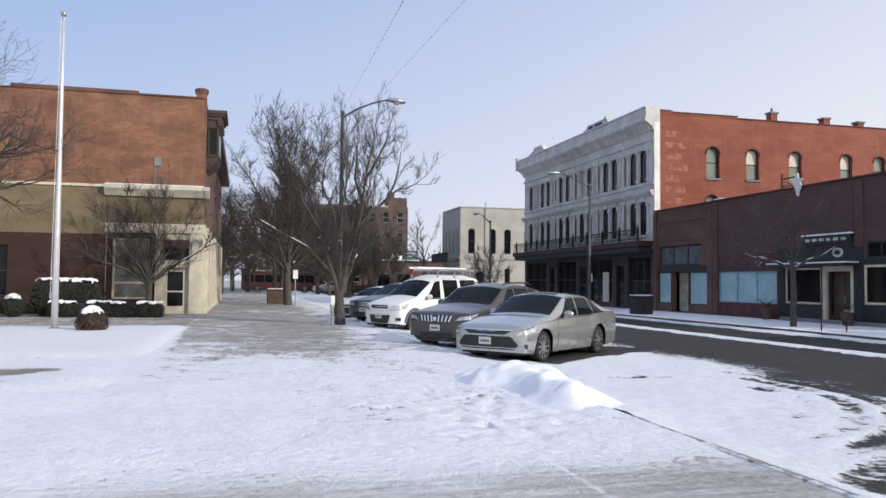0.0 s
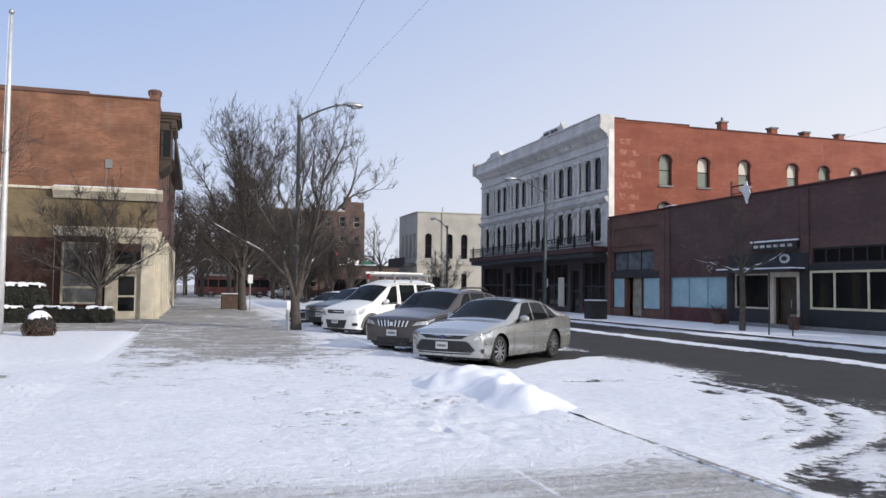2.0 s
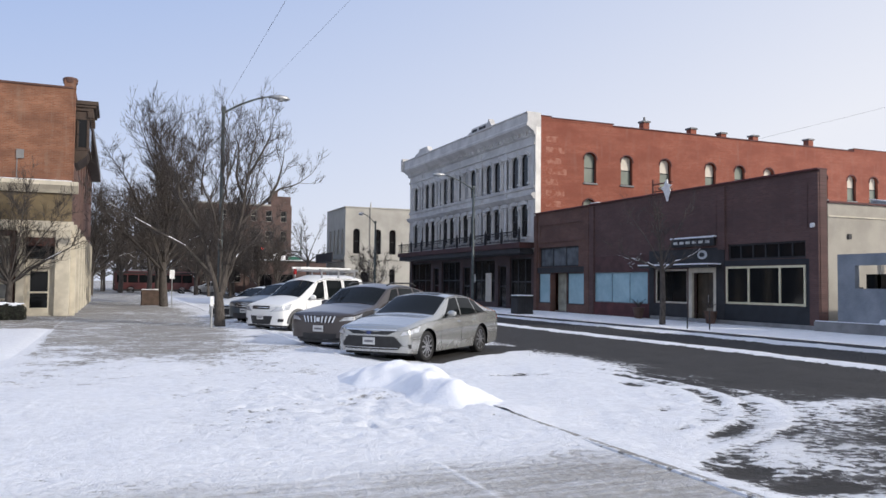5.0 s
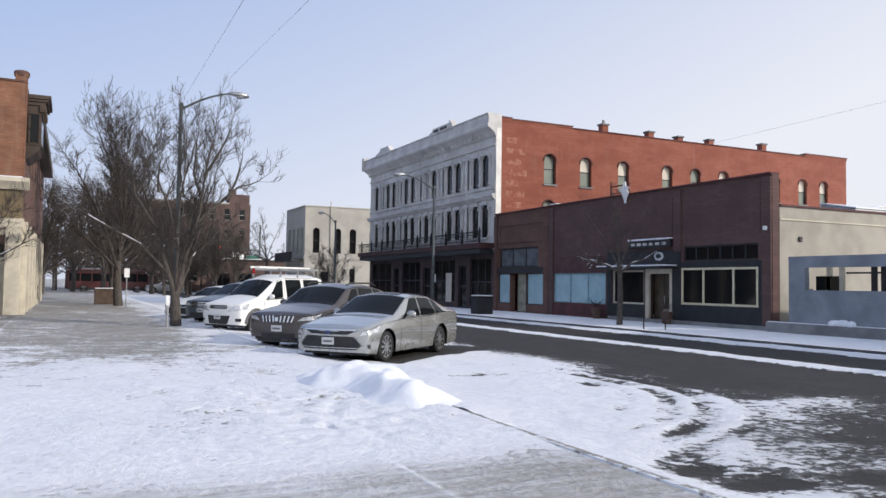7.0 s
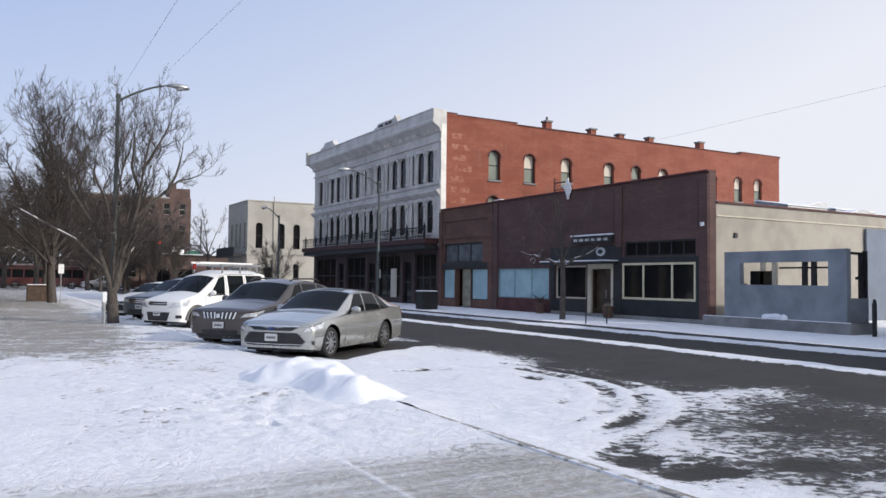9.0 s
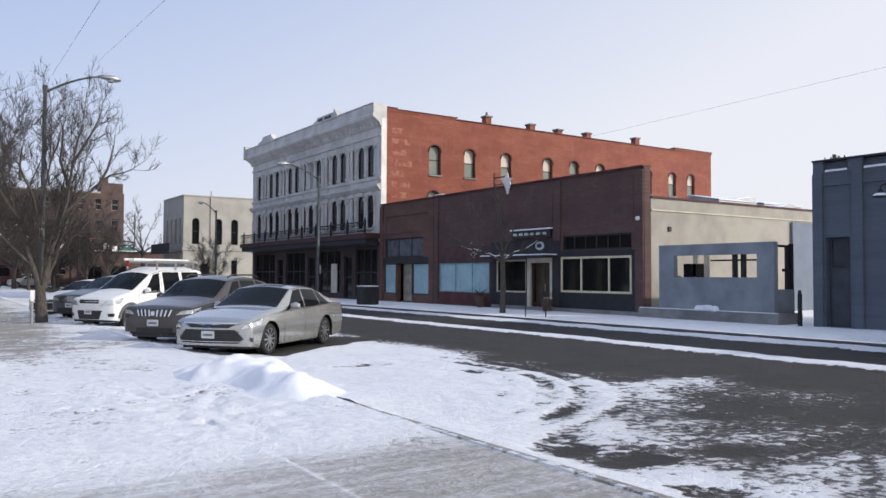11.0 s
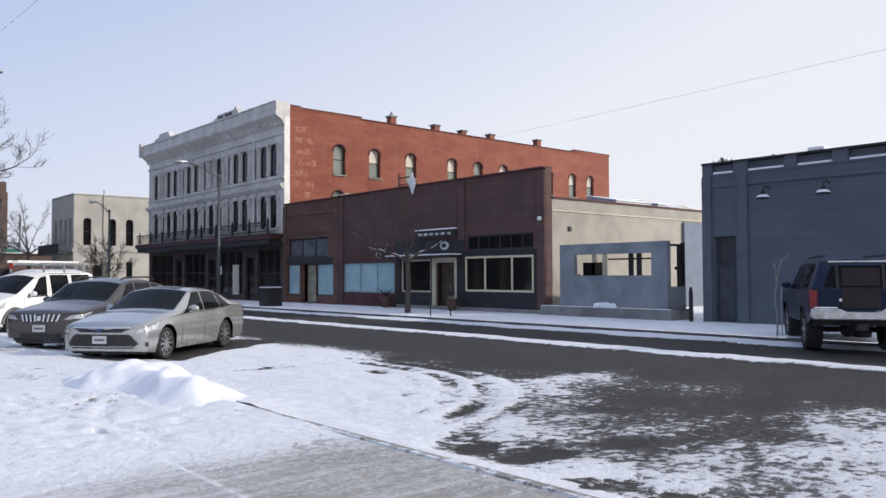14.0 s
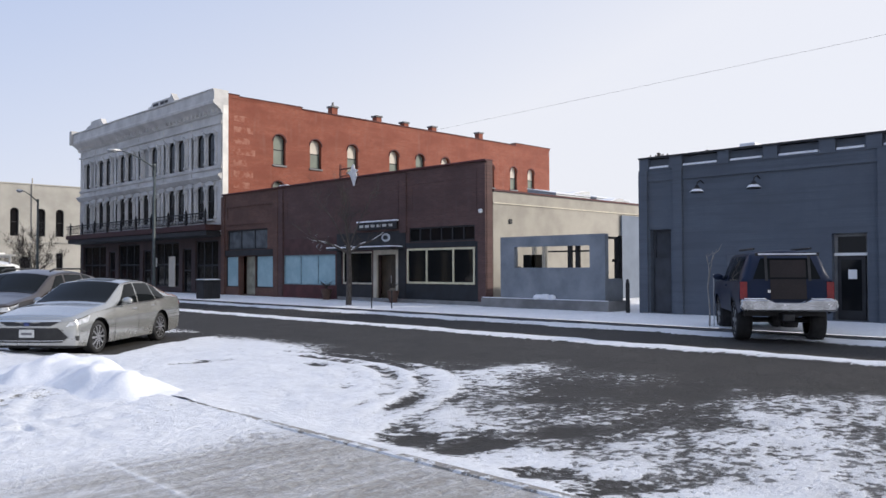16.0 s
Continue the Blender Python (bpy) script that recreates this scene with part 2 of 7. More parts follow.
def tube(bm, pts, radii, sides=8, caps=True):
    """A round bar along points, with a radius at each."""
    pts = [Vector(p) for p in pts]
    rings, side = [], None
    for i, p in enumerate(pts):
        d = (pts[min(i + 1, len(pts) - 1)] - pts[max(i - 1, 0)])
        d = d.normalized() if d.length > 1e-9 else Vector((0, 0, 1))
        if side is None:
            side = d.orthogonal().normalized()
        side = (side - d * side.dot(d))
        side = side.normalized() if side.length > 1e-6 else d.orthogonal().normalized()
        up = d.cross(side)
        r = radii[i] if isinstance(radii, (list, tuple)) else radii
        rings.append([bm.verts.new(p + r * (math.cos(2 * math.pi * k / sides) * side + math.sin(2 * math.pi * k / sides) * up)) for k in range(sides)])
    for a, b in zip(rings, rings[1:]):
        for k in range(sides):
            bm.faces.new((a[k], a[(k + 1) % sides], b[(k + 1) % sides], b[k]))
    if caps:
        bm.faces.new(rings[0][::-1])
        bm.faces.new(rings[-1])
    return bm


def prism(bm, poly, axis, a, b):
    """A flat outline pushed from a to b along an axis; outline points are the two other coordinates in order."""
    def p3(p, q):
        return {"x": (q, p[0], p[1]), "y": (p[0], q, p[1]), "z": (p[0], p[1], q)}[axis]
    lo, hi = [bm.verts.new(p3(p, a)) for p in poly], [bm.verts.new(p3(p, b)) for p in poly]
    n = len(poly)
    bm.faces.new(lo[::-1])
    bm.faces.new(hi)
    for i in range(n):
        bm.faces.new((lo[i], lo[(i + 1) % n], hi[(i + 1) % n], hi[i]))
    return bm


def wall_mesh(axis, front, back, a0, a1, z0, z1, holes):
    """A wall of real thickness with rectangular openings through it. axis: the way along which the wall runs."""
    bm = bmesh.new()
    cut_a = sorted({a0, a1, *(h[0] for h in holes), *(h[2] for h in holes)})
    cut_z = sorted({z0, z1, *(h[1] for h in holes), *(h[3] for h in holes)})
    store = {}

    def v(d, a, z):
        k = (d, round(a, 4), round(z, 4))
        if k not in store:
            store[k] = bm.verts.new((a, d, z) if axis == "x" else (d, a, z))
        return store[k]

    def solid(i, j):
        if not (0 <= i < len(cut_a) - 1 and 0 <= j < len(cut_z) - 1):
            return False
        ca, cz = (cut_a[i] + cut_a[i + 1]) / 2, (cut_z[j] + cut_z[j + 1]) / 2
        return not any(h[0] < ca < h[2] and h[1] < cz < h[3] for h in holes)

    for i in range(len(cut_a) - 1):
        for j in range(len(cut_z) - 1):
            if not solid(i, j):
                continue
            a, b, c, d = cut_a[i], cut_a[i + 1], cut_z[j], cut_z[j + 1]
            bm.faces.new((v(front, a, c), v(front, b, c), v(front, b, d), v(front, a, d)))
            bm.faces.new((v(back, a, c), v(back, a, d), v(back, b, d), v(back, b, c)))
            if not solid(i - 1, j):
                bm.faces.new((v(front, a, c), v(front, a, d), v(back, a, d), v(back, a, c)))
            if not solid(i + 1, j):
                bm.faces.new((v(front, b, c), v(back, b, c), v(back, b, d), v(front, b, d)))
            if not solid(i, j - 1):
                bm.faces.new((v(front, a, c), v(back, a, c), v(back, b, c), v(front, b, c)))
            if not solid(i, j + 1):
                bm.faces.new((v(front, a, d), v(front, b, d), v(back, b, d), v(back, a, d)))
    return bm


def slab_to(axis, d0, d1, a0, a1, z0, z1):
    """A box given along a wall: depth d, run a, height z."""
    return (a0, d0, z0, a1, d1, z1) if axis == "x" else (d0, a0, z0, d1, a1, z1)


def glazed(parent, axis, d, a0, a1, z0, z1, frame_m, glass_m, bar=0.06, cols=1, rows=1, out=-1, name="window", deep=0.06, at=None):
    """A framed window in an opening: frame with bars, and one pane to each light. d: depth of the frame's outer face; out: the way outwards."""
    bm = bmesh.new()
    b = d - out * deep
    for q in ((a0, a0 + bar, z0, z1), (a1 - bar, a1, z0, z1), (a0 + bar, a1 - bar, z0, z0 + bar), (a0 + bar, a1 - bar, z1 - bar, z1)):
        box(bm, *slab_to(axis, d, b, *q))
    bars = []
    cuts = at or [a0 + (a1 - a0) * i / cols for i in range(1, cols)]
    for c in cuts:
        bars.append(boxes(slab_to(axis, d - out * 0.004, b, c - bar / 2, c + bar / 2, z0 + bar, z1 - bar)))
    zc = [z0 + (z1 - z0) * j / rows for j in range(1, rows)]
    for c in zc:
        bars.append(boxes(slab_to(axis, d - out * 0.008, b, a0 + bar, a1 - bar, c - bar / 2, c + bar / 2)))
    w = part(name, bm, frame_m, parent)
    for bb in bars:
        part("glazing_bar", bb, frame_m, w)
    ea, ez = [a0 + bar, *cuts, a1 - bar], [z0 + bar, *zc, z1 - bar]
    for i in range(len(ea) - 1):
        for j in range(len(ez) - 1):
            g = glass_m[(i + j) % len(glass_m)] if isinstance(glass_m, (list, tuple)) else glass_m
            part("pane", boxes(slab_to(axis, b + out * 0.02, b + out * 0.012, ea[i] - 0.01, ea[i + 1] + 0.01, ez[j] - 0.01, ez[j + 1] + 0.01)), g, w)
    return w

# ---- ground ----
FACE = 23.96
BAYS = ((7.6, 17.6), (7.4, 21.2), (7.0, 29.0), (7.0, 33.2), (7.0, 37.2))   # bare ground under the parked cars


def sstep(a, b, v):
    """A smooth step from 0 at a to 1 at b."""
    t = min(1.0, max(0.0, (v - a) / (b - a)))
    return t * t * (3 - 2 * t)


def n2(x, y, s, k=0.0):
    return noise.noise((x * s, y * s, k))


def snow_near(x, y):
    """How much snow lies on the near pavement: swept in front, trodden further on."""
    swept = 1 - sstep(5.6, 7.2, y + 0.3 * n2(x, y, 0.6))
    tread = sstep(9.0, 24.0, y + 4.0 * n2(x, y, 0.3, 3) + 2.5 * n2(x, y, 0.9, 4)) * sstep(-1.95, -1.5, x + 0.0157 * (y - 17.0)) 
    edge = sstep(2.6, 4.2, x)
    joint = max(math.exp(-((x - 2.7) / 0.03) ** 2) * (1 - sstep(6.3, 7.0, y)), math.exp(-((x + 1.53) / 0.05) ** 2) * (1 - sstep(8.2, 8.8, y)), 0.6 * math.exp(-((y - 4.45) / 0.05) ** 2) * (1 if x > 2.7 else 0))
    v = 1.0 + 0.3 * n2(x, y, 0.35, 17) + 0.35 * joint - 0.48 * swept - 0.7 * tread * (1 - 0.6 * edge)
    lawn = sstep(0.0, 0.3, (-1.56 - 0.0157 * (y - 17.0) + 0.12 * n2(x, y, 1.1, 2)) - x) * sstep(16.0, 17.0, y) * (1 - sstep(27.5, 28.5, y))
    v = v * (1 - lawn) + 1.3 * lawn
    return v


def sweep(x, y, r, w):
    """The track of a tyre that turned in from the street round the corner of the bays."""
    d = math.hypot(x - 4.3, y - 11.6) - r - 0.12 * n2(x, y, 0.5, 50)
    return math.exp(-(d / w) ** 2) * sstep(-0.2, 0.8, (x - 4.3) * 0.75 - (y - 11.6) * 0.66)


def snow_road(x, y):
    """Parking bays lie white; the driving lanes are bare; the corner is half swept."""
    reach = 5.3 + 3.3 * sstep(5.0, 9.6, y + 0.5 * n2(x, y, 0.4, 5)) + 1.6 * sstep(10.5, 15.0, y) + 0.35 * n2(x, y, 0.3, 6) + 0.25 * n2(x, y, 1.1, 16)
    v = 1.05 + 0.2 * n2(x, y, 0.7, 19) - 0.15 * (1 - sstep(6.0, 8.0, y)) - 1.25 * sstep(-1.3, 1.1, x - reach)
    # wind-blown remains on the open corner, thicker towards the foreground
    corner = (1 - sstep(9.5, 14.0, x + 0.45 * (y - 4.0))) * sstep(-0.4, 0.4, x - reach)
    v += corner * (0.93 - 0.27 * sstep(3.0, 5.8, y + 0.2 * (x - 6.0)) + 0.16 * n2(x, 2.2 * y, 0.32, 12) + 0.26 * n2(x, 1.6 * y, 1.2, 13))
    v += 0.42 * (1 - sstep(10.5, 13.5, x + 0.25 * (y - 8.0))) * sstep(-0.2, 0.8, x - reach) * sstep(4.5, 7.0, y) * (0.55 + 1.2 * n2(x, 1.5 * y, 0.6, 18))
    # turning tracks across the edge of the bays
    fade = sstep(4.9, 5.8, x) * (1 - sstep(9.2, 10.4, x))
    for r, w, k in ((3.35, 0.1, 0.3), (3.95, 0.13, 0.62), (4.55, 0.09, 0.5), (5.05, 0.12, 0.55), (5.6, 0.1, 0.4)):
        v -= k * sweep(x, y, r, w) * fade * max(0.0, 0.3 + 1.5 * n2(x, y, 1.3, 51))
    for r, w, k in ((3.65, 0.1, 0.25), (4.3, 0.12, 0.35), (4.85, 0.1, 0.4), (5.4, 0.14, 0.35)):
        v += k * sweep(x, y, r, w) * fade
    v += 1.6 * math.exp(-((x - 15.0 - 0.1 * n2(x, y, 0.15, 7)) / (0.42 + 0.1 * n2(x, y, 0.4, 8))) ** 4)
    v += 1.6 * sstep(18.0, 18.5, x + 0.25 * n2(x, y, 0.5, 9))
    for cx, cy, r, k in ((5.55, 4.95, 0.32, 0.9), (5.5, 5.6, 0.24, 0.5), (6.7, 4.75, 0.28, 0.5), (5.15, 3.85, 0.28, 0.5), (5.3, 3.2, 0.28, 0.6), (5.75, 3.0, 0.28, 0.5), (8.0, 6.7, 0.8, 0.35), (9.4, 5.6, 1.1, 0.3), (6.9, 12.9, 0.3, 0.8), (8.2, 3.9, 0.5, 0.4)):
        d = math.hypot((x - cx) * 0.8, (y - cy) * 1.3) + 0.22 * n2(x, y, 1.8, 52)
        v -= k * math.exp(-(d / r) ** 2)
    v += 0.35 * (1 - sstep(4.75, 5.2, x)) * (1 - sstep(6.0, 8.0, y))
    for cx, cy in BAYS:
        ax, ay = (x - cx) * 0.78 + (y - cy) * 0.63, -(x - cx) * 0.63 + (y - cy) * 0.78
        v -= 1.7 * (1 - sstep(0.7, 1.2, max(abs(ax - 0.3) / 2.4, abs(ay) / 0.95) + 0.2 * n2(x, y, 1.2, 15)))
    return v


def lump(x, y):
    return 0.02 * n2(x, y, 0.8, 20) + 0.012 * n2(x, y, 3.0, 21)


def trod(x, y):
    """Footprints and ruts in the snow by the heap."""
    w = math.exp(-((x - 2.7) / 1.5) ** 2 - ((y - 9.4) / 2.4) ** 2)
    return -0.13 * w * max(0.0, n2(x, y * 0.8, 5.5, 30) - 0.08) - 0.05 * w * max(0.0, n2(x, y, 2.6, 31)) - 0.03 * w * math.exp(-((math.hypot(x - 5.2, y - 8.8) - 2.3) / 0.06) ** 2)


def h_pave(x, y):
    depth = 0.06 * sstep(6.4, 8.0, y) * (1 - sstep(15, 22, y))
    return 0.12 + depth * (0.7 + 1.3 * n2(x, y, 0.5, 22) ** 2) + (lump(x, y) + trod(x, y)) * sstep(6.2, 7.5, y) * (1 - 0.8 * sstep(15, 24, y))


def h_road(x, y):
    s = min(1.0, max(0.0, snow_road(x, y)))
    crown = 0.05 * math.exp(-((x - 14.5) / 4) ** 2) if y > -10 else 0
    bank = (0.06 + 0.06 * sstep(7.0, 9.0, y)) * math.exp(-((x - 4.5) / 0.6) ** 2) * (0.8 + 0.5 * n2(x, y, 1.5, 33))
    return 0.045 * s + lump(x, y) * (0.25 + s) + crown * 0.4 + bank


def h_far(x, y):
    return 0.14 + 0.5 * lump(x, y)


def h_lawn(x, y):
    path = sstep(27.6, 28.6, y)
    up = 0.07 * (1 - path) * sstep(16.6, 17.6, y + 0.15 * n2(x, y, 0.7)) * sstep(-1.9, -2.1, x)
    drift = 0.09 * math.exp(-((x + 2.9) / 1.1) ** 2 - ((y - 12.2) / 1.6) ** 2) * (1 + n2(x, y, 0.9, 35)) * sstep(-1.9, -2.4, x)
    return h_pave(x, y) + up + drift


def snow_lawn(x, y):
    near = snow_near(x, y)
    if y < 15.5:
        rut = math.exp(-((y - 14.2 - 0.12 * (x + 4)) / 0.55) ** 2) * (1 - sstep(-3.6, -2.6, x))
        return near - 1.15 * rut
    path = sstep(27.4, 28.4, y + 0.3 * n2(x, y, 0.4))
    edge = math.exp(-((y - 16.9) / 0.16) ** 2)
    return 1.3 - 0.95 * path - 0.55 * edge


def lines(*spans):
    out = []
    for a, b, step in spans:
        n = max(1, round((b - a) / step))
        out += [a + (b - a) * i / n for i in range(n)]
    return out + [spans[-1][1]]


YS = lines((-600, -60, 120), (-60, -6, 6), (-6, 1.6, 0.8), (1.6, 14, 0.09), (14, 18, 0.16), (18, 34, 0.4), (34, 70, 1.2), (70, 200, 10), (200, 2400, 220))


def sheet(name, xs, height, snow, material, label, category, streak=None, ys=YS):
    """A strip of the ground as a grid with its relief, and its snow cover as data."""
    nx, ny = len(xs), len(ys)
    co, sn, sk = [], [], []
    for y in ys:
        for x in xs:
            co.append((x, y, height(x, y)))
            sn.append(snow(x, y))
            sk.append(streak(x, y) if streak else 0.0)
    fa = [(j * nx + i, j * nx + i + 1, (j + 1) * nx + i + 1, (j + 1) * nx + i) for j in range(ny - 1) for i in range(nx - 1)]
    me = bpy.data.meshes.new(name)
    me.from_pydata(co, [], fa)
    for key, vals in (("snow", sn), ("streak", sk)):
        me.attributes.new(key, "FLOAT", "POINT").data.foreach_set("value", vals)
    me.materials.append(material)
    me.shade_smooth()
    return tagged(new(name, me), label, category, "", "structure")


def swept_streak(x, y):
    return 1 - sstep(5.8, 7.4, y)


sheet("ground", lines((-2400, -60, 260), (-60, -12, 4), (-12, -1.9, 0.25)), h_lawn, snow_lawn, SNOWY, "snow-covered lawn and swept path beside the pavement", "ground", swept_streak)
sheet("pavement_near", sorted(lines((-1.9, 0.6, 0.14), (0.6, 4.48, 0.07)) + [2.64, 2.67, 2.7, 2.73, 2.76]), h_pave, snow_near, WALKWAY, "wide concrete pavement with trodden and wind-swept snow", "pavement", swept_streak)
sheet("road", lines((4.6, 10.4, 0.08), (10.4, 13.0, 0.16), (13.0, 19.28, 0.24)), h_road, snow_road, ASPHALT, "dark asphalt street with patches and ridges of snow", "road", lambda x, y: 0.5 * (1 - sstep(6.5, 9.5, y)) * sstep(5.0, 6.2, x) * (0.6 + 0.4 * n2(x, y, 0.6, 14)))
sheet("pavement_far", lines((19.3, 19.5, 0.1), (19.5, 24.0, 0.5), (24.0, 60, 6), (60, 2400, 260)), h_far, lambda x, y: 1.3, FRESH_SNOW, "snow-covered pavement along the shopfronts", "pavement")


def kerb(name, x0, x1, z1, label, near=True):
    bm = bmesh.new()
    n = 240
    rings = []
    for i in range(n + 1):
        y = -6 + 100 * i / n
        f = 0.0
        rings.append([bm.verts.new(p) for p in ((x0, y, f - 0.2), (x0, y, f + z1 - 0.015), (x0 + 0.015, y, f + z1), (x1 - 0.015, y, f + z1), (x1, y, f + z1 - 0.015), (x1, y, f - 0.2))])
    for a, b in zip(rings, rings[1:]):
        for k in range(5):
            bm.faces.new((a[k], a[k + 1], b[k + 1], b[k]))
    bm.faces.new(rings[0])
    bm.faces.new(rings[-1][::-1])
    ob = thing(name, bm, WALKWAY if near else KERB, label, "kerb", "", "structure")
    ob.data.attributes.new("snow", "FLOAT", "POINT").data.foreach_set("value", [0.62 + 0.5 * sstep(7.0, 9.0, v.co.y) if v.co.x < x0 + 0.05 else 0.3 + 0.6 * sstep(8.0, 9.5, v.co.y) for v in ob.data.vertices])
    return ob


kerb("kerb", 4.48, 4.6, 0.135, "worn concrete kerb half buried in snow")
kerb("kerb", 19.28, 19.42, 0.12, "dark concrete kerb along the far pavement", False)

# ---- white three-storey corner block with red brick flank ----
def arch_fill(axis, front, back, a0, a1, zs, zt, steps=8):
    """The two corners of masonry that make a square opening round-headed: from the springing zs up to zt."""
    bm = bmesh.new()
    c, r = (a0 + a1) / 2, (a1 - a0) / 2
    for s in (-1, 1):
        pts = [(c + s * r, zs), (c + s * r, zt), (c, zt)]
        pts += [(c + s * r * math.sin(k * math.pi / 2 / steps), zs + (zt - zs) * math.cos(k * math.pi / 2 / steps)) for k in range(1, steps)]
        prism(bm, pts, "y" if axis == "x" else "x", front, back)
    return bm


def white_block():
    top = base("white_commercial_building", (0, 0, 0), "three-storey white ornate iron-fronted building with red brick side", "building")
    F, Y0, Y1 = FACE, 42.5, 65.0
    ys = [43.9 + 1.305 * k for k in range(16)]
    hw = 0.42
    holes = [(y - hw, 8.0, y + hw, 10.05) for y in ys] + [(y - hw, 4.75, y + hw, 6.85) for y in ys]
    shop = [(43.0, 0.35, 45.9, 3.45), (46.4, 0.16, 47.6, 3.0), (48.1, 0.5, 51.6, 3.45), (52.2, 0.16, 53.5, 3.0), (54.0, 0.5, 57.6, 3.45), (58.2, 0.16, 59.4, 3.0), (59.9, 0.5, 64.4, 3.45)]
    part("upper_front", wall_mesh("y", F, F + 0.35, Y0, Y1, 3.75, 11.6, holes), WHITE_STONE, top)
    part("shop_front", wall_mesh("y", F + 0.02, F + 0.35, Y0, Y1, 0.0, 3.75, shop), surf("dark_shopfront_paint", (0.05, 0.03, 0.028), scale=1.2, rough=0.7), top, "dark maroon painted shopfront")
    # dark sheet painted as the unlit depth behind the shopfront
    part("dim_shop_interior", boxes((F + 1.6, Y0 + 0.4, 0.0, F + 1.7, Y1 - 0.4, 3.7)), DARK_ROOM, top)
    for i, (a, b, c, d) in enumerate(shop):
        glazed(top, "y", F + 0.14, a, c, b, d, DARK_TRIM, GLASS_DARK, 0.09, 3 if c - a > 2 else 1, 2, name="shop_window" if c - a > 2 else "door")
    part("door_panel", boxes((F + 0.05, 48.75, 0.3, F + 0.12, 49.6, 2.5)), BLIND, top, "pale poster board in the shop window")
    for i, y in enumerate(ys):
        for z0, z1 in ((8.0, 10.05), (4.75, 6.85)):
            pale = i in (2, 5) or (i == 7 and z0 > 7)
            w = glazed(top, "y", F + 0.07, y - hw, y + hw, z0, z1, WHITE_STONE if pale else DARK_TRIM, SHUTTER if pale else GLASS_DARK, 0.05, 1, 2)
            part("arch", arch_fill("y", F - 0.004, F + 0.1, y - hw, y + hw, z1 - 0.3, z1), WHITE_STONE, w)
            part("window_hood", prism(bmesh.new(), [(y - 0.5, z1 - 0.03), (y + 0.5, z1 - 0.03), (y + 0.5, z1 + 0.1), (y + 0.2, z1 + 0.24), (y - 0.2, z1 + 0.24), (y - 0.5, z1 + 0.1)], "x", F - 0.1, F + 0.02), WHITE_STONE, w)
            part("window_sill", boxes((F - 0.12, y - 0.48, z0 - 0.14, F + 0.07, y + 0.48, z0 - 0.02), bevel=0.02), WHITE_STONE, w)
    col = bmesh.new()
    tube(col, [(0, 0, 0.1), (0, 0, 1.75)], [0.09, 0.075], 10)
    box(col, -0.12, -0.12, 0, 0.12, 0.12, 0.14, 0.02)
    box(col, -0.12, -0.13, 1.72, 0.12, 0.13, 1.95, 0.03)
    col_me = mesh_of(col, "column", WHITE_STONE)
    for z in (8.08, 4.75):
        for k in range(17):
            c = new("column", col_me)
            c.parent, c.location = top, (F - 0.01, 43.9 + 1.305 * (k - 0.5), z)
    for y in (42.75, 46.5, 50.4, 54.35, 58.2, 62.1, 64.78):
        part("pilaster", boxes((F - 0.06, y - 0.14, 3.9, F + 0.02, y + 0.14, 11.0), bevel=0.02), WHITE_STONE, top)

    def moulding(name, prof, y0, y1, m=WHITE_STONE):
        return part(name, prism(bmesh.new(), [(x, z) for x, z in prof], "y", y0, y1), m, top)

    moulding("string_course", [(F + 0.02, 7.05), (F - 0.12, 7.1), (F - 0.3, 7.32), (F - 0.3, 7.42), (F + 0.02, 7.5)], Y0 - 0.02, Y1 + 0.1)
    moulding("sill_band", [(F + 0.02, 7.75), (F - 0.1, 7.78), (F - 0.12, 7.92), (F + 0.02, 7.95)], Y0 - 0.02, Y1 + 0.05)
    moulding("frieze_band", [(F + 0.02, 10.45), (F - 0.12, 10.5), (F - 0.12, 10.62), (F + 0.02, 10.66)], Y0 - 0.02, Y1 + 0.05)
    moulding("cornice", [(F + 0.02, 11.05), (F - 0.1, 11.1), (F - 0.16, 11.3), (F - 0.5, 11.55), (F - 0.62, 11.62), (F - 0.66, 11.78), (F - 0.6, 11.86), (F - 0.6, 12.4), (F - 0.66, 12.44), (F - 0.66, 12.5), (F - 0.2, 12.5), (F + 0.35, 12.48), (F + 0.35, 11.6), (F + 0.02, 11.6)], Y0 - 0.06, Y1 + 0.3)
    for k in range(44):
        y = Y0 + 0.3 + k * 0.508
        part("bracket", boxes((F - 0.3, y - 0.06, 11.16, F + 0.02, y + 0.06, 11.42), bevel=0.02), WHITE_STONE, top)
    ped = part("pediment", prism(bmesh.new(), [(47.3, 12.4), (51.4, 12.4), (51.1, 12.6), (50.75, 12.62), (50.6, 12.82), (48.0, 12.82), (47.85, 13.05), (47.65, 12.82), (47.45, 12.6)], "x", F - 0.68, F - 0.3), WHITE_STONE, top)
    for a, b in ((48.3, 48.75), (48.85, 49.35), (49.7, 50.1), (50.15, 50.45)):
        part("lettering", boxes((F - 0.7, a, 12.52, F - 0.67, b, 12.7)), DARK_TRIM, ped)
    part("pediment", prism(bmesh.new(), [(58.6, 12.4), (62.4, 12.4), (61.9, 12.65), (61.3, 12.72), (61.1, 12.98), (59.3, 12.98), (59.1, 12.7)], "x", F - 0.68, F - 0.3), WHITE_STONE, top)
    part("finial", boxes((F - 0.8, 65.0, 11.6, F + 0.2, 65.35, 12.75), bevel=0.06), WHITE_STONE, top)
    part("corner_quoin", boxes((F - 0.02, Y0 - 0.05, 5.9, F + 0.36, Y0 + 0.02, 11.6)), WHITE_EDGE, top, "bright white painted corner strip")
    # balcony over the pavement
    B = F - 1.05
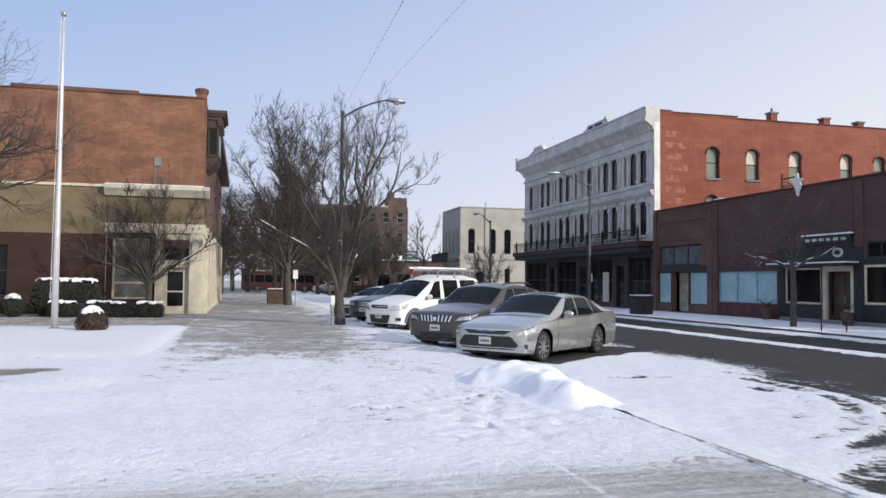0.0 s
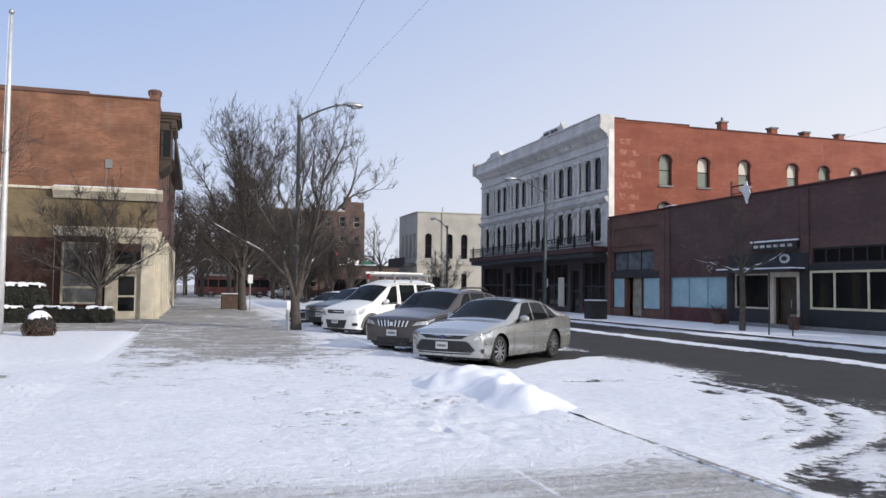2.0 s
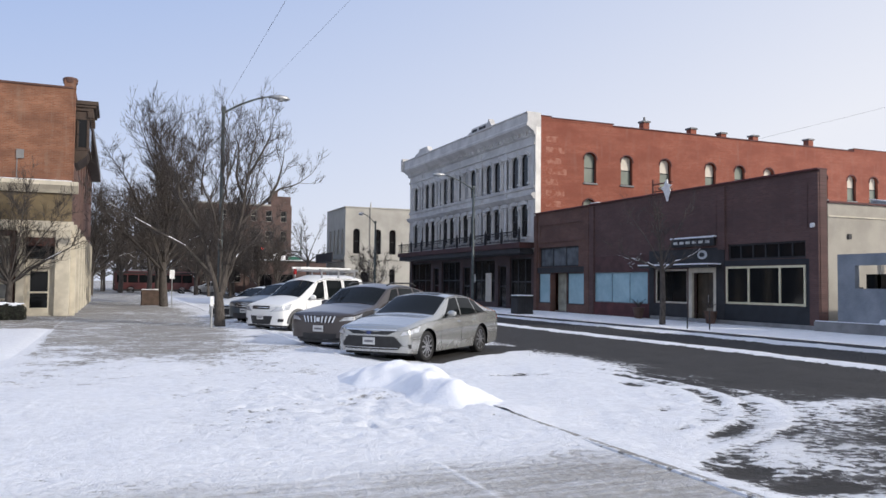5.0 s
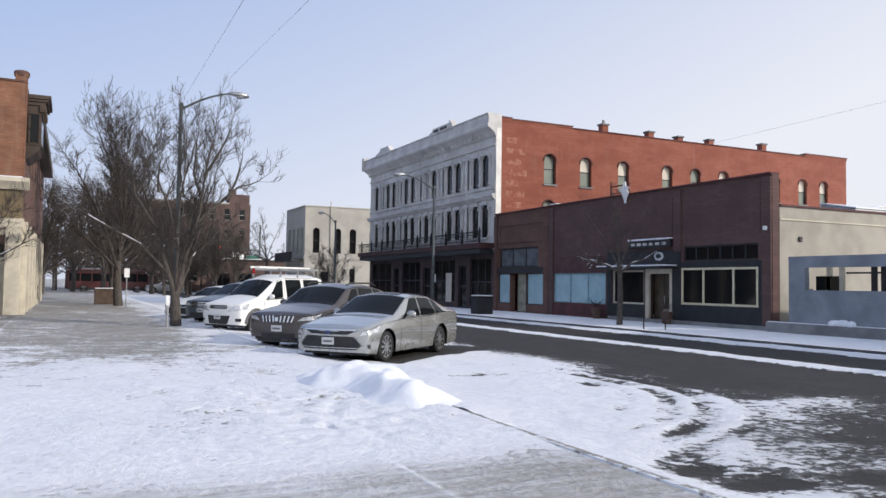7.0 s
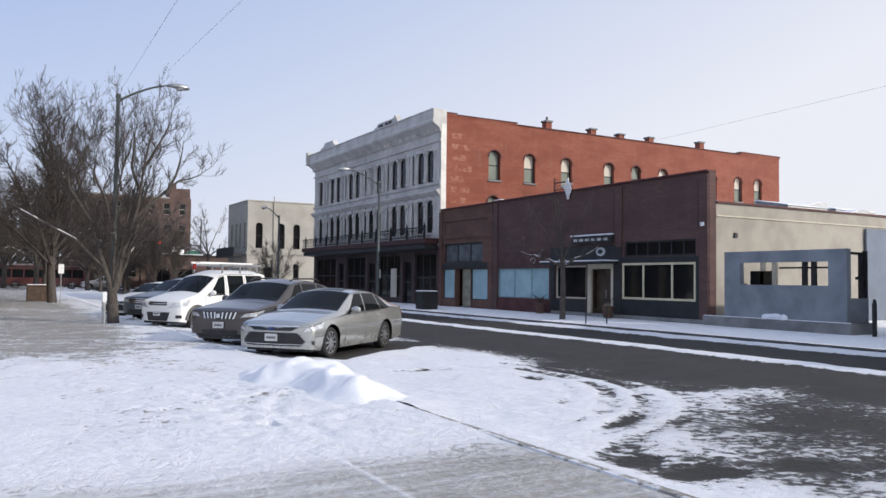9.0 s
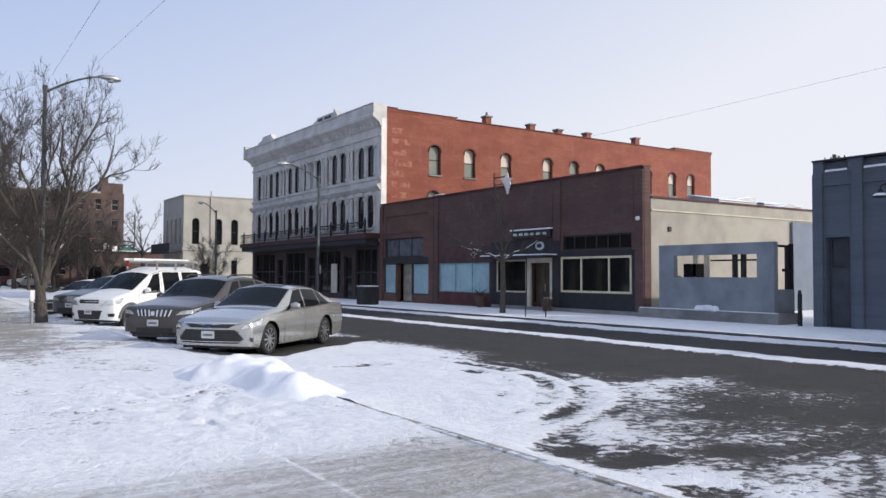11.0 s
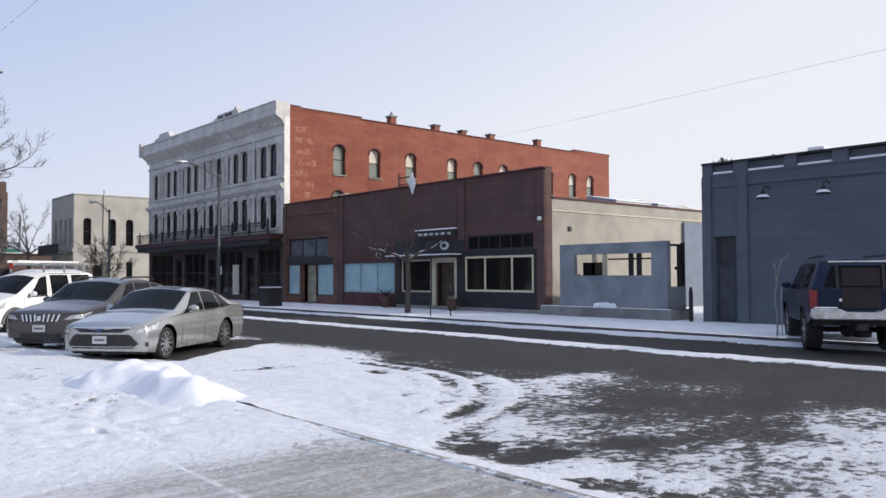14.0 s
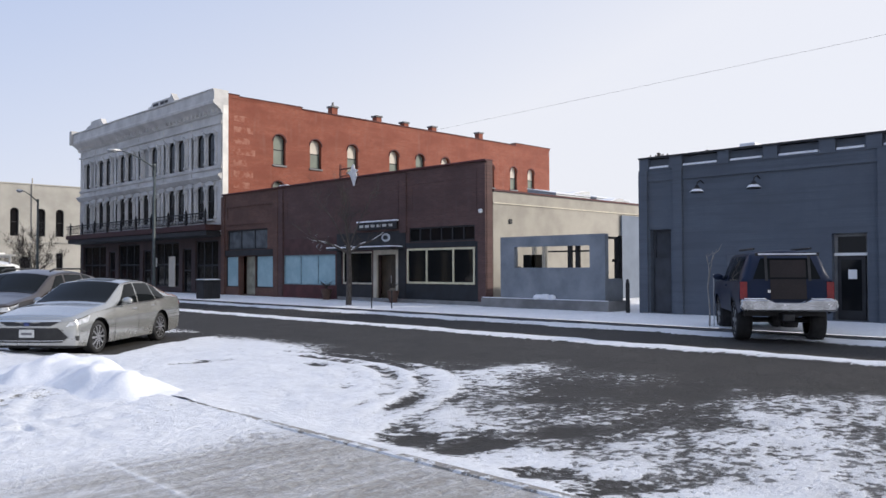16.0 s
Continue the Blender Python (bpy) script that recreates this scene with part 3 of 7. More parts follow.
    part("balcony_deck", boxes((B, Y0 + 0.1, 4.0, F + 0.01, Y1 + 0.2, 4.34)), surf("maroon_fascia", (0.055, 0.02, 0.018), scale=1, rough=0.7), top, "dark red balcony deck with fascia board")
    part("awning", prism(bmesh.new(), [(B + 0.1, 3.7), (B + 0.1, 3.98), (F, 3.98), (F, 3.62)], "y", Y0 + 0.2, Y1), DARK_TRIM, top)
    rail = part("balcony_railing", boxes((B + 0.02, Y0 + 0.1, 5.0, B + 0.08, Y1 + 0.2, 5.06), (B + 0.02, Y0 + 0.1, 4.42, B + 0.06, Y1 + 0.2, 4.46), (B + 0.02, Y0 + 0.1, 4.82, B + 0.06, Y1 + 0.2, 4.85)), IRON, top, "black wrought-iron railing")
    bar = mesh_of(boxes((-0.012, -0.012, 0, 0.012, 0.012, 0.58)), "baluster", IRON)
    post = mesh_of(boxes((-0.05, -0.05, 0, 0.05, 0.05, 0.82), (-0.03, -0.03, 0.82, 0.03, 0.03, 0.95)), "railing_post", IRON)
    for k in range(112):
        y = Y0 + 0.2 + k * 0.2
        b = new("railing_post" if k % 12 == 0 else "baluster", post if k % 12 == 0 else bar)
        b.parent, b.location = rail, (B + 0.04, y, 4.34 if k % 12 == 0 else 4.42)
    # brick flank
    xs = [27.98, 30.8, 33.92, 37.77, 40.37, 43.06, 48.36, 51.31, 53.66]
    low = [27.9, 30.8, 33.92]
    hol = [(x - 0.46, 8.3, x + 0.46, 10.25) for x in xs] + [(x - 0.46, 5.3, x + 0.46, 7.25) for x in low]
    part("side_wall", wall_mesh("x", Y0, Y0 + 0.4, F + 0.35, 56.3, 0.0, 12.1, hol), RED_SIDE, top, "weathered red brick side wall")
    for i, (a, b, c, d) in enumerate(hol):
        w = glazed(top, "x", Y0 + 0.2, a, c, b, d, DARK_TRIM, [GLASS_GREEN, GLASS_GREEN if i % 9 in (0, 4) else BLIND], 0.07, 1, 2, deep=0.05)
        part("arch", arch_fill("x", Y0 - 0.004, Y0 + 0.3, a, c, d - 0.46, d), RED_SIDE, w)
        hood = [((a + c) / 2 + 0.53 * math.cos(t), d - 0.46 + 0.53 * math.sin(t)) for t in [math.pi * k / 12 for k in range(13)]]
        hood += [((a + c) / 2 + 0.46 * math.cos(t), d - 0.46 + 0.46 * math.sin(t)) for t in [math.pi * k / 12 for k in range(12, -1, -1)]]
        part("brick_hood", prism(bmesh.new(), hood, "y", Y0 - 0.05, Y0 + 0.02), MAROON, w)
        part("window_sill", boxes((a - 0.08, Y0 - 0.08, b - 0.12, c + 0.08, Y0 + 0.18, b), bevel=0.02), CONCRETE, w)
    FADED = Nodes("faded_sign_paint")
    fv = FADED.coords()
    FADED.done(FADED.mix(FADED.ramp(FADED.noise(fv, 2.4, 7, 0.7), 0.42, 0.62), (0.25, 0.075, 0.045), (0.36, 0.17, 0.125)), 0.9)
    for k in range(8):
        w = (1.5, 1.1, 1.35, 0.9)[k % 4]
        part("faded_sign_bar", boxes((F + 0.75, Y0 - 0.004, 5.95 + 0.68 * k, F + 0.75 + w, Y0 - 0.001, 6.32 + 0.68 * k)), FADED.m, top, "flaked pale paint of an old wall sign")
    for q in ((F + 0.36, Y0 - 0.03, 12.1, 25.05, Y0 + 0.4, 12.3), (25.05, Y0 - 0.03, 12.1, 29.7, Y0 + 0.4, 12.22), (51.6, Y0 - 0.03, 12.1, 56.35, Y0 + 0.4, 12.28)):
        part("parapet", boxes(q), RED_SIDE, top)
    part("coping", boxes((F + 0.36, Y0 - 0.07, 12.3, 25.1, Y0 + 0.45, 12.36), (25.1, Y0 - 0.07, 12.22, 29.75, Y0 + 0.45, 12.28), (29.7, Y0 - 0.07, 12.1, 51.6, Y0 + 0.45, 12.16), (51.55, Y0 - 0.07, 12.28, 56.4, Y0 + 0.45, 12.34)), MAROON, top)
    for x, z in ((32.38, 12.72), (36.32, 12.6), (38.95, 12.5), (41.86, 12.55), (47.17, 12.72)):
        c = part("chimney", boxes((x - 0.24, Y0 - 0.02, 12.1, x + 0.24, Y0 + 0.46, z), bevel=0.01), RED_SIDE, top)
        part("chimney_cap", boxes((x - 0.31, Y0 - 0.09, z - 0.12, x + 0.31, Y0 + 0.53, z), bevel=0.02), CONCRETE, c)
    part("chimney_pot", tube(bmesh.new(), [(32.38, Y0 + 0.22, 12.7), (32.38, Y0 + 0.22, 13.0)], [0.1, 0.07], 8), CONCRETE, top)
    part("rear_wall", boxes((56.0, Y0 + 0.4, 0, 56.3, Y1, 12.1)), RED_SIDE, top)
    part("far_wall", boxes((F + 0.35, Y1 - 0.3, 0, 56.0, Y1, 12.1)), RED_SIDE, top)
    part("roof", boxes((F + 0.35, Y0 + 0.4, 11.3, 56.0, Y1 - 0.3, 11.45)), ROOFING, top)


white_block()


# ---- low brick shop row ----
def shop_row():
    F = FACE
    a = base("brick_shop", (0, 0, 0), "one-storey rust brick shop with pale blue covered windows", "building", "shop row")
    Y0, Y1, T = 36.4, 42.48, 6.08
    holes = [(37.55, 2.78, 41.95, 3.95), (36.95, 0.62, 38.78, 2.42), (40.66, 0.62, 42.05, 2.42), (38.82, 0.16, 40.62, 2.42)]
    part("front_wall", wall_mesh("y", F, F + 0.35, Y0, Y1, 0.0, T, holes), RUST_BRICK, a)
    glazed(a, "y", F + 0.1, 37.55, 41.95, 2.78, 3.95, DARK_TRIM, surf("dusty_transom", (0.1, 0.115, 0.13), scale=2, rough=0.2, bump=0), 0.08, 3, 1, name="transom_window")
    glazed(a, "y", F + 0.06, 36.95, 38.78, 0.62, 2.42, DARK_TRIM, GLASS_BLUE, 0.05, 1, 1, name="shop_window")
    glazed(a, "y", F + 0.06, 40.66, 42.05, 0.62, 2.42, DARK_TRIM, GLASS_BLUE, 0.05, 1, 1, name="shop_window")
    # dark sheet behind the door; the recess's shade is in its colour
    part("recess_gloom_sheet", boxes((F + 1.1, 38.5, 0.14, F + 1.2, 41.0, 2.6)), DARK_ROOM, a)
    d = part("door", boxes((F + 0.5, 39.2, 0.2, F + 0.56, 40.55, 2.4), bevel=0.01), surf("beige_door", (0.34, 0.33, 0.26), scale=2, rough=0.5), a, "beige glazed shop door")
    part("door_handle", tube(bmesh.new(), [(F + 0.45, 39.35, 1.05), (F + 0.45, 39.35, 1.35)], 0.02, 6), STEEL, d)
    part("lintel_band", boxes((F - 0.03, Y0 + 0.5, 2.44, F, Y1 - 0.3, 2.76)), DARK_TRIM, a)
    for y0, y1 in ((Y0, Y0 + 0.45), (Y1 - 0.35, Y1)):
        part("pilaster", boxes((F - 0.1, y0, 0.0, F, y1, T - 0.1)), RUST_BRICK, a)
    part("recessed_panel", wall_mesh("y", F - 0.05, F - 0.002, Y0 + 0.5, Y1 - 0.4, 4.25, 5.6, [(Y0 + 0.75, 4.6, Y1 - 0.65, 5.3)]), RUST_BRICK, a)
    part("coping", boxes((F - 0.09, Y0, T, F + 0.42, Y1, T + 0.07), bevel=0.01), MAROON, a)
    part("roof", boxes((F + 0.35, Y0, 5.3, 38.0, Y1, 5.45)), ROOFING, a)
    # unseen wall, added to keep the sun out of the shop
    part("rear_wall", boxes((37.7, Y0, 0, 38.0, Y1, 5.3)), RUST_BRICK, a)

    b = base("brick_storefront", (0, 0, 0), "one-storey dark brown brick storefront building with cream side wall", "building", "shop row")
    Y0, Y1, T = 21.2, 36.4, 6.1
    blue, win, door, right, tran = (31.35, 0.84, 35.95, 2.4), (28.5, 0.92, 30.8, 2.5), (26.68, 0.16, 28.25, 2.45), (21.85, 1.0, 26.02, 2.57), (21.86, 2.85, 25.9, 3.5)
    part("front_wall", wall_mesh("y", F, F + 0.35, Y0, Y1, 0.0, T, [blue, win, door, right, tran]), BROWN_BRICK, b)
    part("maroon_bulkhead", boxes((F - 0.025, 31.2, 0.16, F - 0.002, 36.1, 0.82)), MAROON, b)
    part("sign_band", boxes((F - 0.012, 31.2, 2.42, F - 0.002, 36.1, 3.25)), surf("dark_brown_board", (0.075, 0.036, 0.034), scale=1.5, rough=0.8), b)
    glazed(b, "y", F + 0.05, blue[0], blue[2], blue[1], blue[3], surf("blue_grey_frame", (0.2, 0.3, 0.34), scale=3, rough=0.5), GLASS_BLUE, 0.05, 3, 1, name="shop_window")
    glazed(b, "y", F + 0.05, win[0], win[2], win[1], win[3], CREAM_TRIM, GLASS_DARK, 0.08, 1, 1, name="shop_window")
    part("door_frame", wall_mesh("y", F - 0.02, F + 0.1, door[0] - 0.06, door[2] + 0.12, 0.15, door[3] + 0.1, [(door[0] + 0.1, 0.15, door[2] - 0.1, door[3] - 0.12)]), CREAM_TRIM, b, "yellowed cream door surround")
    # sheet coloured near-black for the shade inside the doorway
    part("recess_gloom_sheet", boxes((F + 1.0, 26.3, 0.14, F + 1.1, 28.7, 2.6)), DARK_ROOM, b)
    d = part("double_door", boxes((F + 0.3, 26.8, 0.2, F + 0.36, 27.46, 2.3), (F + 0.3, 27.49, 0.2, F + 0.36, 28.14, 2.3), bevel=0.01), surf("brown_door", (0.06, 0.045, 0.03), scale=3, rough=0.4), b)
    part("door_handle", tube(bmesh.new(), [(F + 0.26, 27.4, 1.0), (F + 0.26, 27.4, 1.35)], 0.018, 6), STEEL, d)
    part("black_panel", boxes((F - 0.03, 28.46, 0.16, F - 0.003, 31.2, 0.9), (F - 0.03, 30.84, 0.9, F - 0.003, 31.2, 2.6), (F - 0.03, 26.1, 0.16, F - 0.003, 26.6, 2.6), (F - 0.03, 26.1, 2.62, F - 0.003, 31.2, 3.4)), DARK_TRIM, b)
    part("black_panel", boxes((F - 0.03, 21.3, 0.3, F - 0.003, 26.08, 0.98), (F - 0.03, 21.3, 0.98, F - 0.003, 21.82, 2.8), (F - 0.03, 21.82, 2.6, F - 0.003, 26.08, 2.82)), surf("blue_black_panel", (0.014, 0.017, 0.021), scale=2, rough=0.6), b)
    glazed(b, "y", F - 0.03, right[0], right[2], right[1], right[3], surf("pale_yellow_frame", (0.6, 0.55, 0.38), scale=3, rough=0.5, spread=0.1), GLASS_DARK, 0.09, 3, 1, name="shop_window", at=[23.1, 24.74])
    glazed(b, "y", F + 0.05, tran[0], tran[2], tran[1], tran[3], DARK_TRIM, GLASS_DARK, 0.07, 6, 1, name="transom_window")
    cano = part("canopy", boxes((F - 0.75, 26.3, 2.56, F, 31.1, 2.66), bevel=0.01), DARK_TRIM, b, "thin flat entrance canopy")
    part("snow_cap", boxes((F - 0.77, 26.28, 2.66, F - 0.02, 31.12, 2.72), bevel=0.02), SNOW, cano)
    sign = part("sign_board", boxes((F - 0.16, 26.6, 3.5, F - 0.04, 29.4, 3.86), bevel=0.02), DARK_TRIM, b, "dark sign board edged with snow")
    part("snow_cap", boxes((F - 0.2, 26.55, 3.86, F - 0.02, 29.45, 3.93), bevel=0.02), SNOW, sign)
    for i in range(6):
        part("lettering", boxes((F - 0.18, 26.85 + i * 0.42, 3.62, F - 0.155, 27.12 + i * 0.42, 3.74)), surf("pale_letters", (0.5, 0.5, 0.48), rough=0.7) if i == 0 else bpy.data.materials["pale_letters"], sign)
    em = bmesh.new()
    prism(em, [(27.44 + 0.3 * math.cos(k * math.pi / 10), 3.12 + 0.2 * math.sin(k * math.pi / 10)) for k in range(20)], "x", F - 0.06, F - 0.03)
    e = part("round_emblem", em, surf("pale_emblem", (0.5, 0.52, 0.53), rough=0.6), b, "pale oval emblem plaque")
    part("emblem_centre", prism(bmesh.new(), [(27.44 + 0.17 * math.cos(k * math.pi / 8), 3.12 + 0.1 * math.sin(k * math.pi / 8)) for k in range(16)], "x", F - 0.08, F - 0.055), DARK_TRIM, e)
    for y in (21.2, 26.03, 35.95):
        part("pilaster", boxes((F - 0.08, y, 3.3 if y < 30 and y > 22 else 0.15, F, y + 0.42, T - 0.1)), BROWN_BRICK, b)
    for y0, y1 in ((21.75, 25.9), (26.6, 31.0), (31.2, 35.8)):
        part("recessed_panel", wall_mesh("y", F - 0.012, F - 0.002, y0, y1, 3.95, 5.7, [(y0 + 0.25, 4.25, y1 - 0.25, 5.45)]), BROWN_BRICK, b)
    part("coping", boxes((F - 0.1, Y0, T, F + 0.42, Y1, T + 0.07), bevel=0.01), MAROON, b)
    part("snow_cap", boxes((F - 0.05, 35.6, T + 0.07, F + 0.4, 36.35, T + 0.13), bevel=0.02), SNOW, b)
    part("plinth", boxes((F - 0.14, 21.2, 0.1, F, 31.0, 0.3), bevel=0.01), CONCRETE, b)
    part("corner_return", boxes((F + 0.002, Y0 - 0.02, 0, F + 0.36, Y0, T)), BROWN_BRICK, b)
    part("side_wall", boxes((F + 0.37, Y0 - 0.03, 0.0, 36.4, Y0 + 0.3, 4.88)), CREAM, b, "sunlit cream rendered side wall")
    part("side_ledge", boxes((F + 0.37, Y0 - 0.07, 4.36, 36.4, Y0 - 0.03, 4.41)), CREAM_TRIM, b)
    part("side_coping", boxes((F + 0.37, Y0 - 0.1, 4.88, 36.6, Y0 + 0.35, 4.95)), MAROON, b)
    # slab just proud of the wall; its colour paints the shade there
    part("shaded_wall_end", boxes((33.9, Y0 - 0.16, 0, 42.0, Y0 - 0.075, 4.28)), SHADED_BLUE, b, "end of the side wall with shade put in as pale blue-grey")
    part("vent", boxes((F + 1.35, Y0 - 0.09, 3.55, F + 1.55, Y0 - 0.03, 3.75), bevel=0.02), DARK_TRIM, b)
    part("wall_lamp", boxes((F - 0.2, 21.32, 3.95, F - 0.08, 21.5, 4.12), bevel=0.03), WHITE_PAINT, b)
    part("roof", boxes((F + 0.35, Y0 + 0.3, 4.6, 44.0, Y1, 4.72)), ROOFING, b)
    for x0, x1, y0, y1, z in ((37.0, 40.6, 27.5, 30.0, 6.35), (35.4, 38.0, 23.5, 25.0, 5.5)):
        sk = part("roof_skylight", prism(bmesh.new(), [(x0, 4.72), (x1, 4.72), (x1, z), (x1 - 0.4, z), (x0, z - 0.55)], "y", y0, y1), STEEL, b, "sloping metal skylight on the flat roof")
        part("snow_cap", prism(bmesh.new(), [(x0 + 0.1, z - 0.52), (x1 - 0.5, z - 0.03), (x1 - 0.5, z + 0.03), (x0 + 0.1, z - 0.46)], "y", y0 + 0.1, y1 - 0.1), SNOW, sk)
    # unseen rear and party walls, added to block sun leaking into the rooms
    part("rear_wall", boxes((43.7, Y0 + 0.3, 0, 44.0, Y1, 4.6)), BROWN_BRICK, b)
    part("party_wall", boxes((F + 0.35, Y1 - 0.2, 0, 43.7, Y1, 5.5)), BROWN_BRICK, b)
    for x0, x1 in ((35.4, 38.7), (39.4, 43.0)):
        s = part("skylight", prism(bmesh.new(), [(26.2, 4.7), (28.2, 4.7), (28.2, 6.2), (26.2, 5.8)], "x", x0, x1), STEEL, b)
        part("snow_cap", prism(bmesh.new(), [(26.15, 5.82), (28.25, 6.22), (28.25, 6.27), (26.15, 5.87)], "x", x0 - 0.05, x1 + 0.05), SNOW, s)


shop_row()


# ---- roofless grey forecourt wall between the shops ----
def forecourt():
    F = 23.6
    g = base("forecourt_wall", (0, 0, 0), "grey rendered free-standing wall with unglazed window openings", "wall")
    part("front_wall", wall_mesh("y", F, F + 0.22, 15.3, 20.15, 0.5, 2.9, [(15.95, 1.7, 19.45, 2.5)]), RUIN, g)
    part("side_wall", wall_mesh("x", 15.3, 15.5, F + 0.22, 24.75, 0.5, 1.3, []), RUIN, g)
    part("side_frame", boxes((24.62, 15.3, 1.3, 24.72, 15.42, 2.85), (F + 0.22, 15.34, 2.72, 24.72, 15.4, 2.8), (24.2, 15.34, 1.9, 24.62, 15.4, 2.0)), IRON, g, "bare dark steel frame")
    part("side_post", boxes((24.38, 15.32, 1.3, 24.52, 15.42, 2.72)), DARK_TRIM, g)
    for y in (16.85, 17.2, 18.4, 18.9):
        part("inner_post", boxes((F + 0.5, y - 0.07, 0.5, F + 0.64, y + 0.07, 2.75)), DARK_TRIM if y < 18 else CREAM_TRIM, g)
    part("inner_rail", boxes((F + 0.52, 15.9, 2.28, F + 0.6, 18.2, 2.34)), DARK_TRIM, g)
    part("inner_window", boxes((F + 0.5, 18.5, 1.2, F + 0.6, 19.4, 2.2)), GLASS_DARK, g)
    part("plinth", boxes((F - 0.12, 15.1, 0.05, 24.9, 21.1, 0.5), bevel=0.015), CONCRETE, g, "low concrete plinth dusted with snow")
    part("snow_cap", boxes((F - 0.1, 15.14, 0.5, F - 0.01, 21.05, 0.53), (F + 0.24, 15.55, 0.5, 24.7, 20.1, 0.53), bevel=0.01), SNOW, g)
    sb = bmesh.new()
    for k in range(7):
        bmesh.ops.create_icosphere(sb, subdivisions=2, radius=0.1 + 0.08 * random.random(), matrix=Matrix.Translation((F - 0.06 + 0.02 * random.random(), 17.6 + 0.12 * k, 0.55 + 0.1 * random.random() * (1 - abs(k - 3) / 4))) @ Matrix.Diagonal((0.6, 1, 0.8, 1)))
    part("snow_clump", sb, SNOW, g, smooth=True)
    pipe = bmesh.new()
    box(pipe, 25.6, 21.0, 1.2, 25.95, 21.16, 1.75, 0.02)
    tube(pipe, [(25.78, 21.1, 1.2), (25.78, 21.1, 0.2)], 0.04, 6)
    thing("meter_box", pipe, IRON, "dark electricity meter box with conduit on the cream wall", "meter")


forecourt()


# ---- grey painted block ----
def grey_block():
    F = FACE
    g = base("grey_painted_building", (0, 0, 0), "one-storey grey-blue painted brick building with parapet ledges", "building")
    Y0, Y1, T = -14.0, 14.1, 5.0
    dl, dr, bw = (12.95, 0.16, 13.72, 2.98), (6.93, 0.16, 7.87, 2.66), (10.22, 0.95, 11.0, 2.08)
    part("front_wall", wall_mesh("y", F, F + 0.4, Y0, Y1, 0.0, T, [dl, dr, (1.5, 0.8, 4.6, 2.6), (-4.0, 0.8, -0.9, 2.6)]), GREY_PAINT, g)
    part("boarded_window", boxes((F - 0.02, bw[0], bw[1], F - 0.002, bw[2], bw[3])), surf("grey_board", (0.12, 0.14, 0.17), scale=2, rough=0.8), g)
    part("board_frame", wall_mesh("y", F - 0.04, F - 0.002, bw[0] - 0.06, bw[2] + 0.06, bw[1] - 0.06, bw[3] + 0.06, [(bw[0], bw[1], bw[2], bw[3])]), GREY_PAINT, g)
    DOOR_DULL = surf("dull_slate_door", (0.045, 0.05, 0.06), scale=2, rough=0.7)
    for a, b, c, d in (dl, dr):
        w = glazed(g, "y", F + 0.22, a, c, b, d, surf("door_grey", (0.2, 0.2, 0.2), rough=0.5) if a < 8 else DOOR_DULL, GLASS_DARK if a < 8 else DOOR_DULL, 0.09, 1, 1, name="door_surround")
        dd = part("door", boxes((F + 0.16, a + 0.1, b + 0.02, F + 0.2, c - 0.1, 2.02)), DARK_TRIM if a < 8 else DOOR_DULL, w)
        if a < 8:
            part("glass_panel", boxes((F + 0.15, a + 0.2, 0.45, F + 0.158, c - 0.2, 1.9)), GLASS_DARK, w)
            part("notice", boxes((F + 0.14, a + 0.32, 1.35, F + 0.148, a + 0.55, 1.62)), WHITE_PAINT, w, "white paper notice")
            part("head_bar", boxes((F + 0.13, a + 0.02, 2.02, F + 0.2, c - 0.02, 2.1)), WHITE_PAINT, w)
    for a, b in ((1.5, 4.6), (-4.0, -0.9)):
        glazed(g, "y", F + 0.2, a, b, 0.8, 2.6, DARK_TRIM, GLASS_DARK, 0.08, 3, 1)
    for y in (13.78, 12.5, 6.3, -0.2, -6):
        part("pilaster", boxes((F - 0.1, y, 0.0, F, y + 0.32, T)), GREY_PAINT, g)
    part("cornice_band", boxes((F - 0.06, Y0, 4.62, F, 6.29, 4.72), (F - 0.06, 6.63, 4.62, F, 12.49, 4.72), (F - 0.06, 12.83, 4.62, F, 13.77, 4.72)), GREY_PAINT, g)
    edges = [(13.75, 12.97), (12.51, 11.28), (10.9, 9.82), (9.38, 8.17), (7.73, 6.92), (6.5, 5.3), (4.8, 3.6)]
    part("parapet", boxes((F + 0.12, Y0, T, F + 0.4, Y1, 5.38)), GREY_PAINT, g)
    prev = Y1
    for hi, lo in edges:
        part("parapet_block", boxes((F - 0.04, hi, T, F + 0.12, prev, 5.4)), GREY_PAINT, g)
        part("ledge", boxes((F - 0.03, lo, T, F + 0.118, hi, 5.06)), GREY_PAINT, g)
        part("snow_strip", boxes((F - 0.03, lo + 0.03, 5.06, F + 0.116, hi - 0.03, 5.13), bevel=0.015), SNOW, g)
        prev = lo
    part("parapet_block", boxes((F - 0.04, Y0, T, F + 0.12, prev, 5.4)), GREY_PAINT, g)
    part("coping", boxes((F - 0.08, Y0, 5.4, F + 0.45, Y1 + 0.02, 5.46)), DARK_TRIM, g)
    part("side_wall", boxes((F + 0.4, Y1 - 0.35, 0, 32.0, Y1, 5.38)), GREY_PAINT, g)
    part("roof", boxes((F + 0.4, Y0, 4.5, 32.0, Y1 - 0.35, 4.62)), ROOFING, g)
    part("rear_wall", boxes((32.0, Y0, 0, 32.3, Y1, 5.38)), GREY_PAINT, g)
    u = part("roof_unit", boxes((29.5, 12.3, 4.6, 30.4, 13.2, 6.3), bevel=0.03), STEEL, g)
    part("unit_cap", boxes((29.4, 12.4, 6.3, 30.2, 13.0, 6.45), bevel=0.03), SNOW, u)
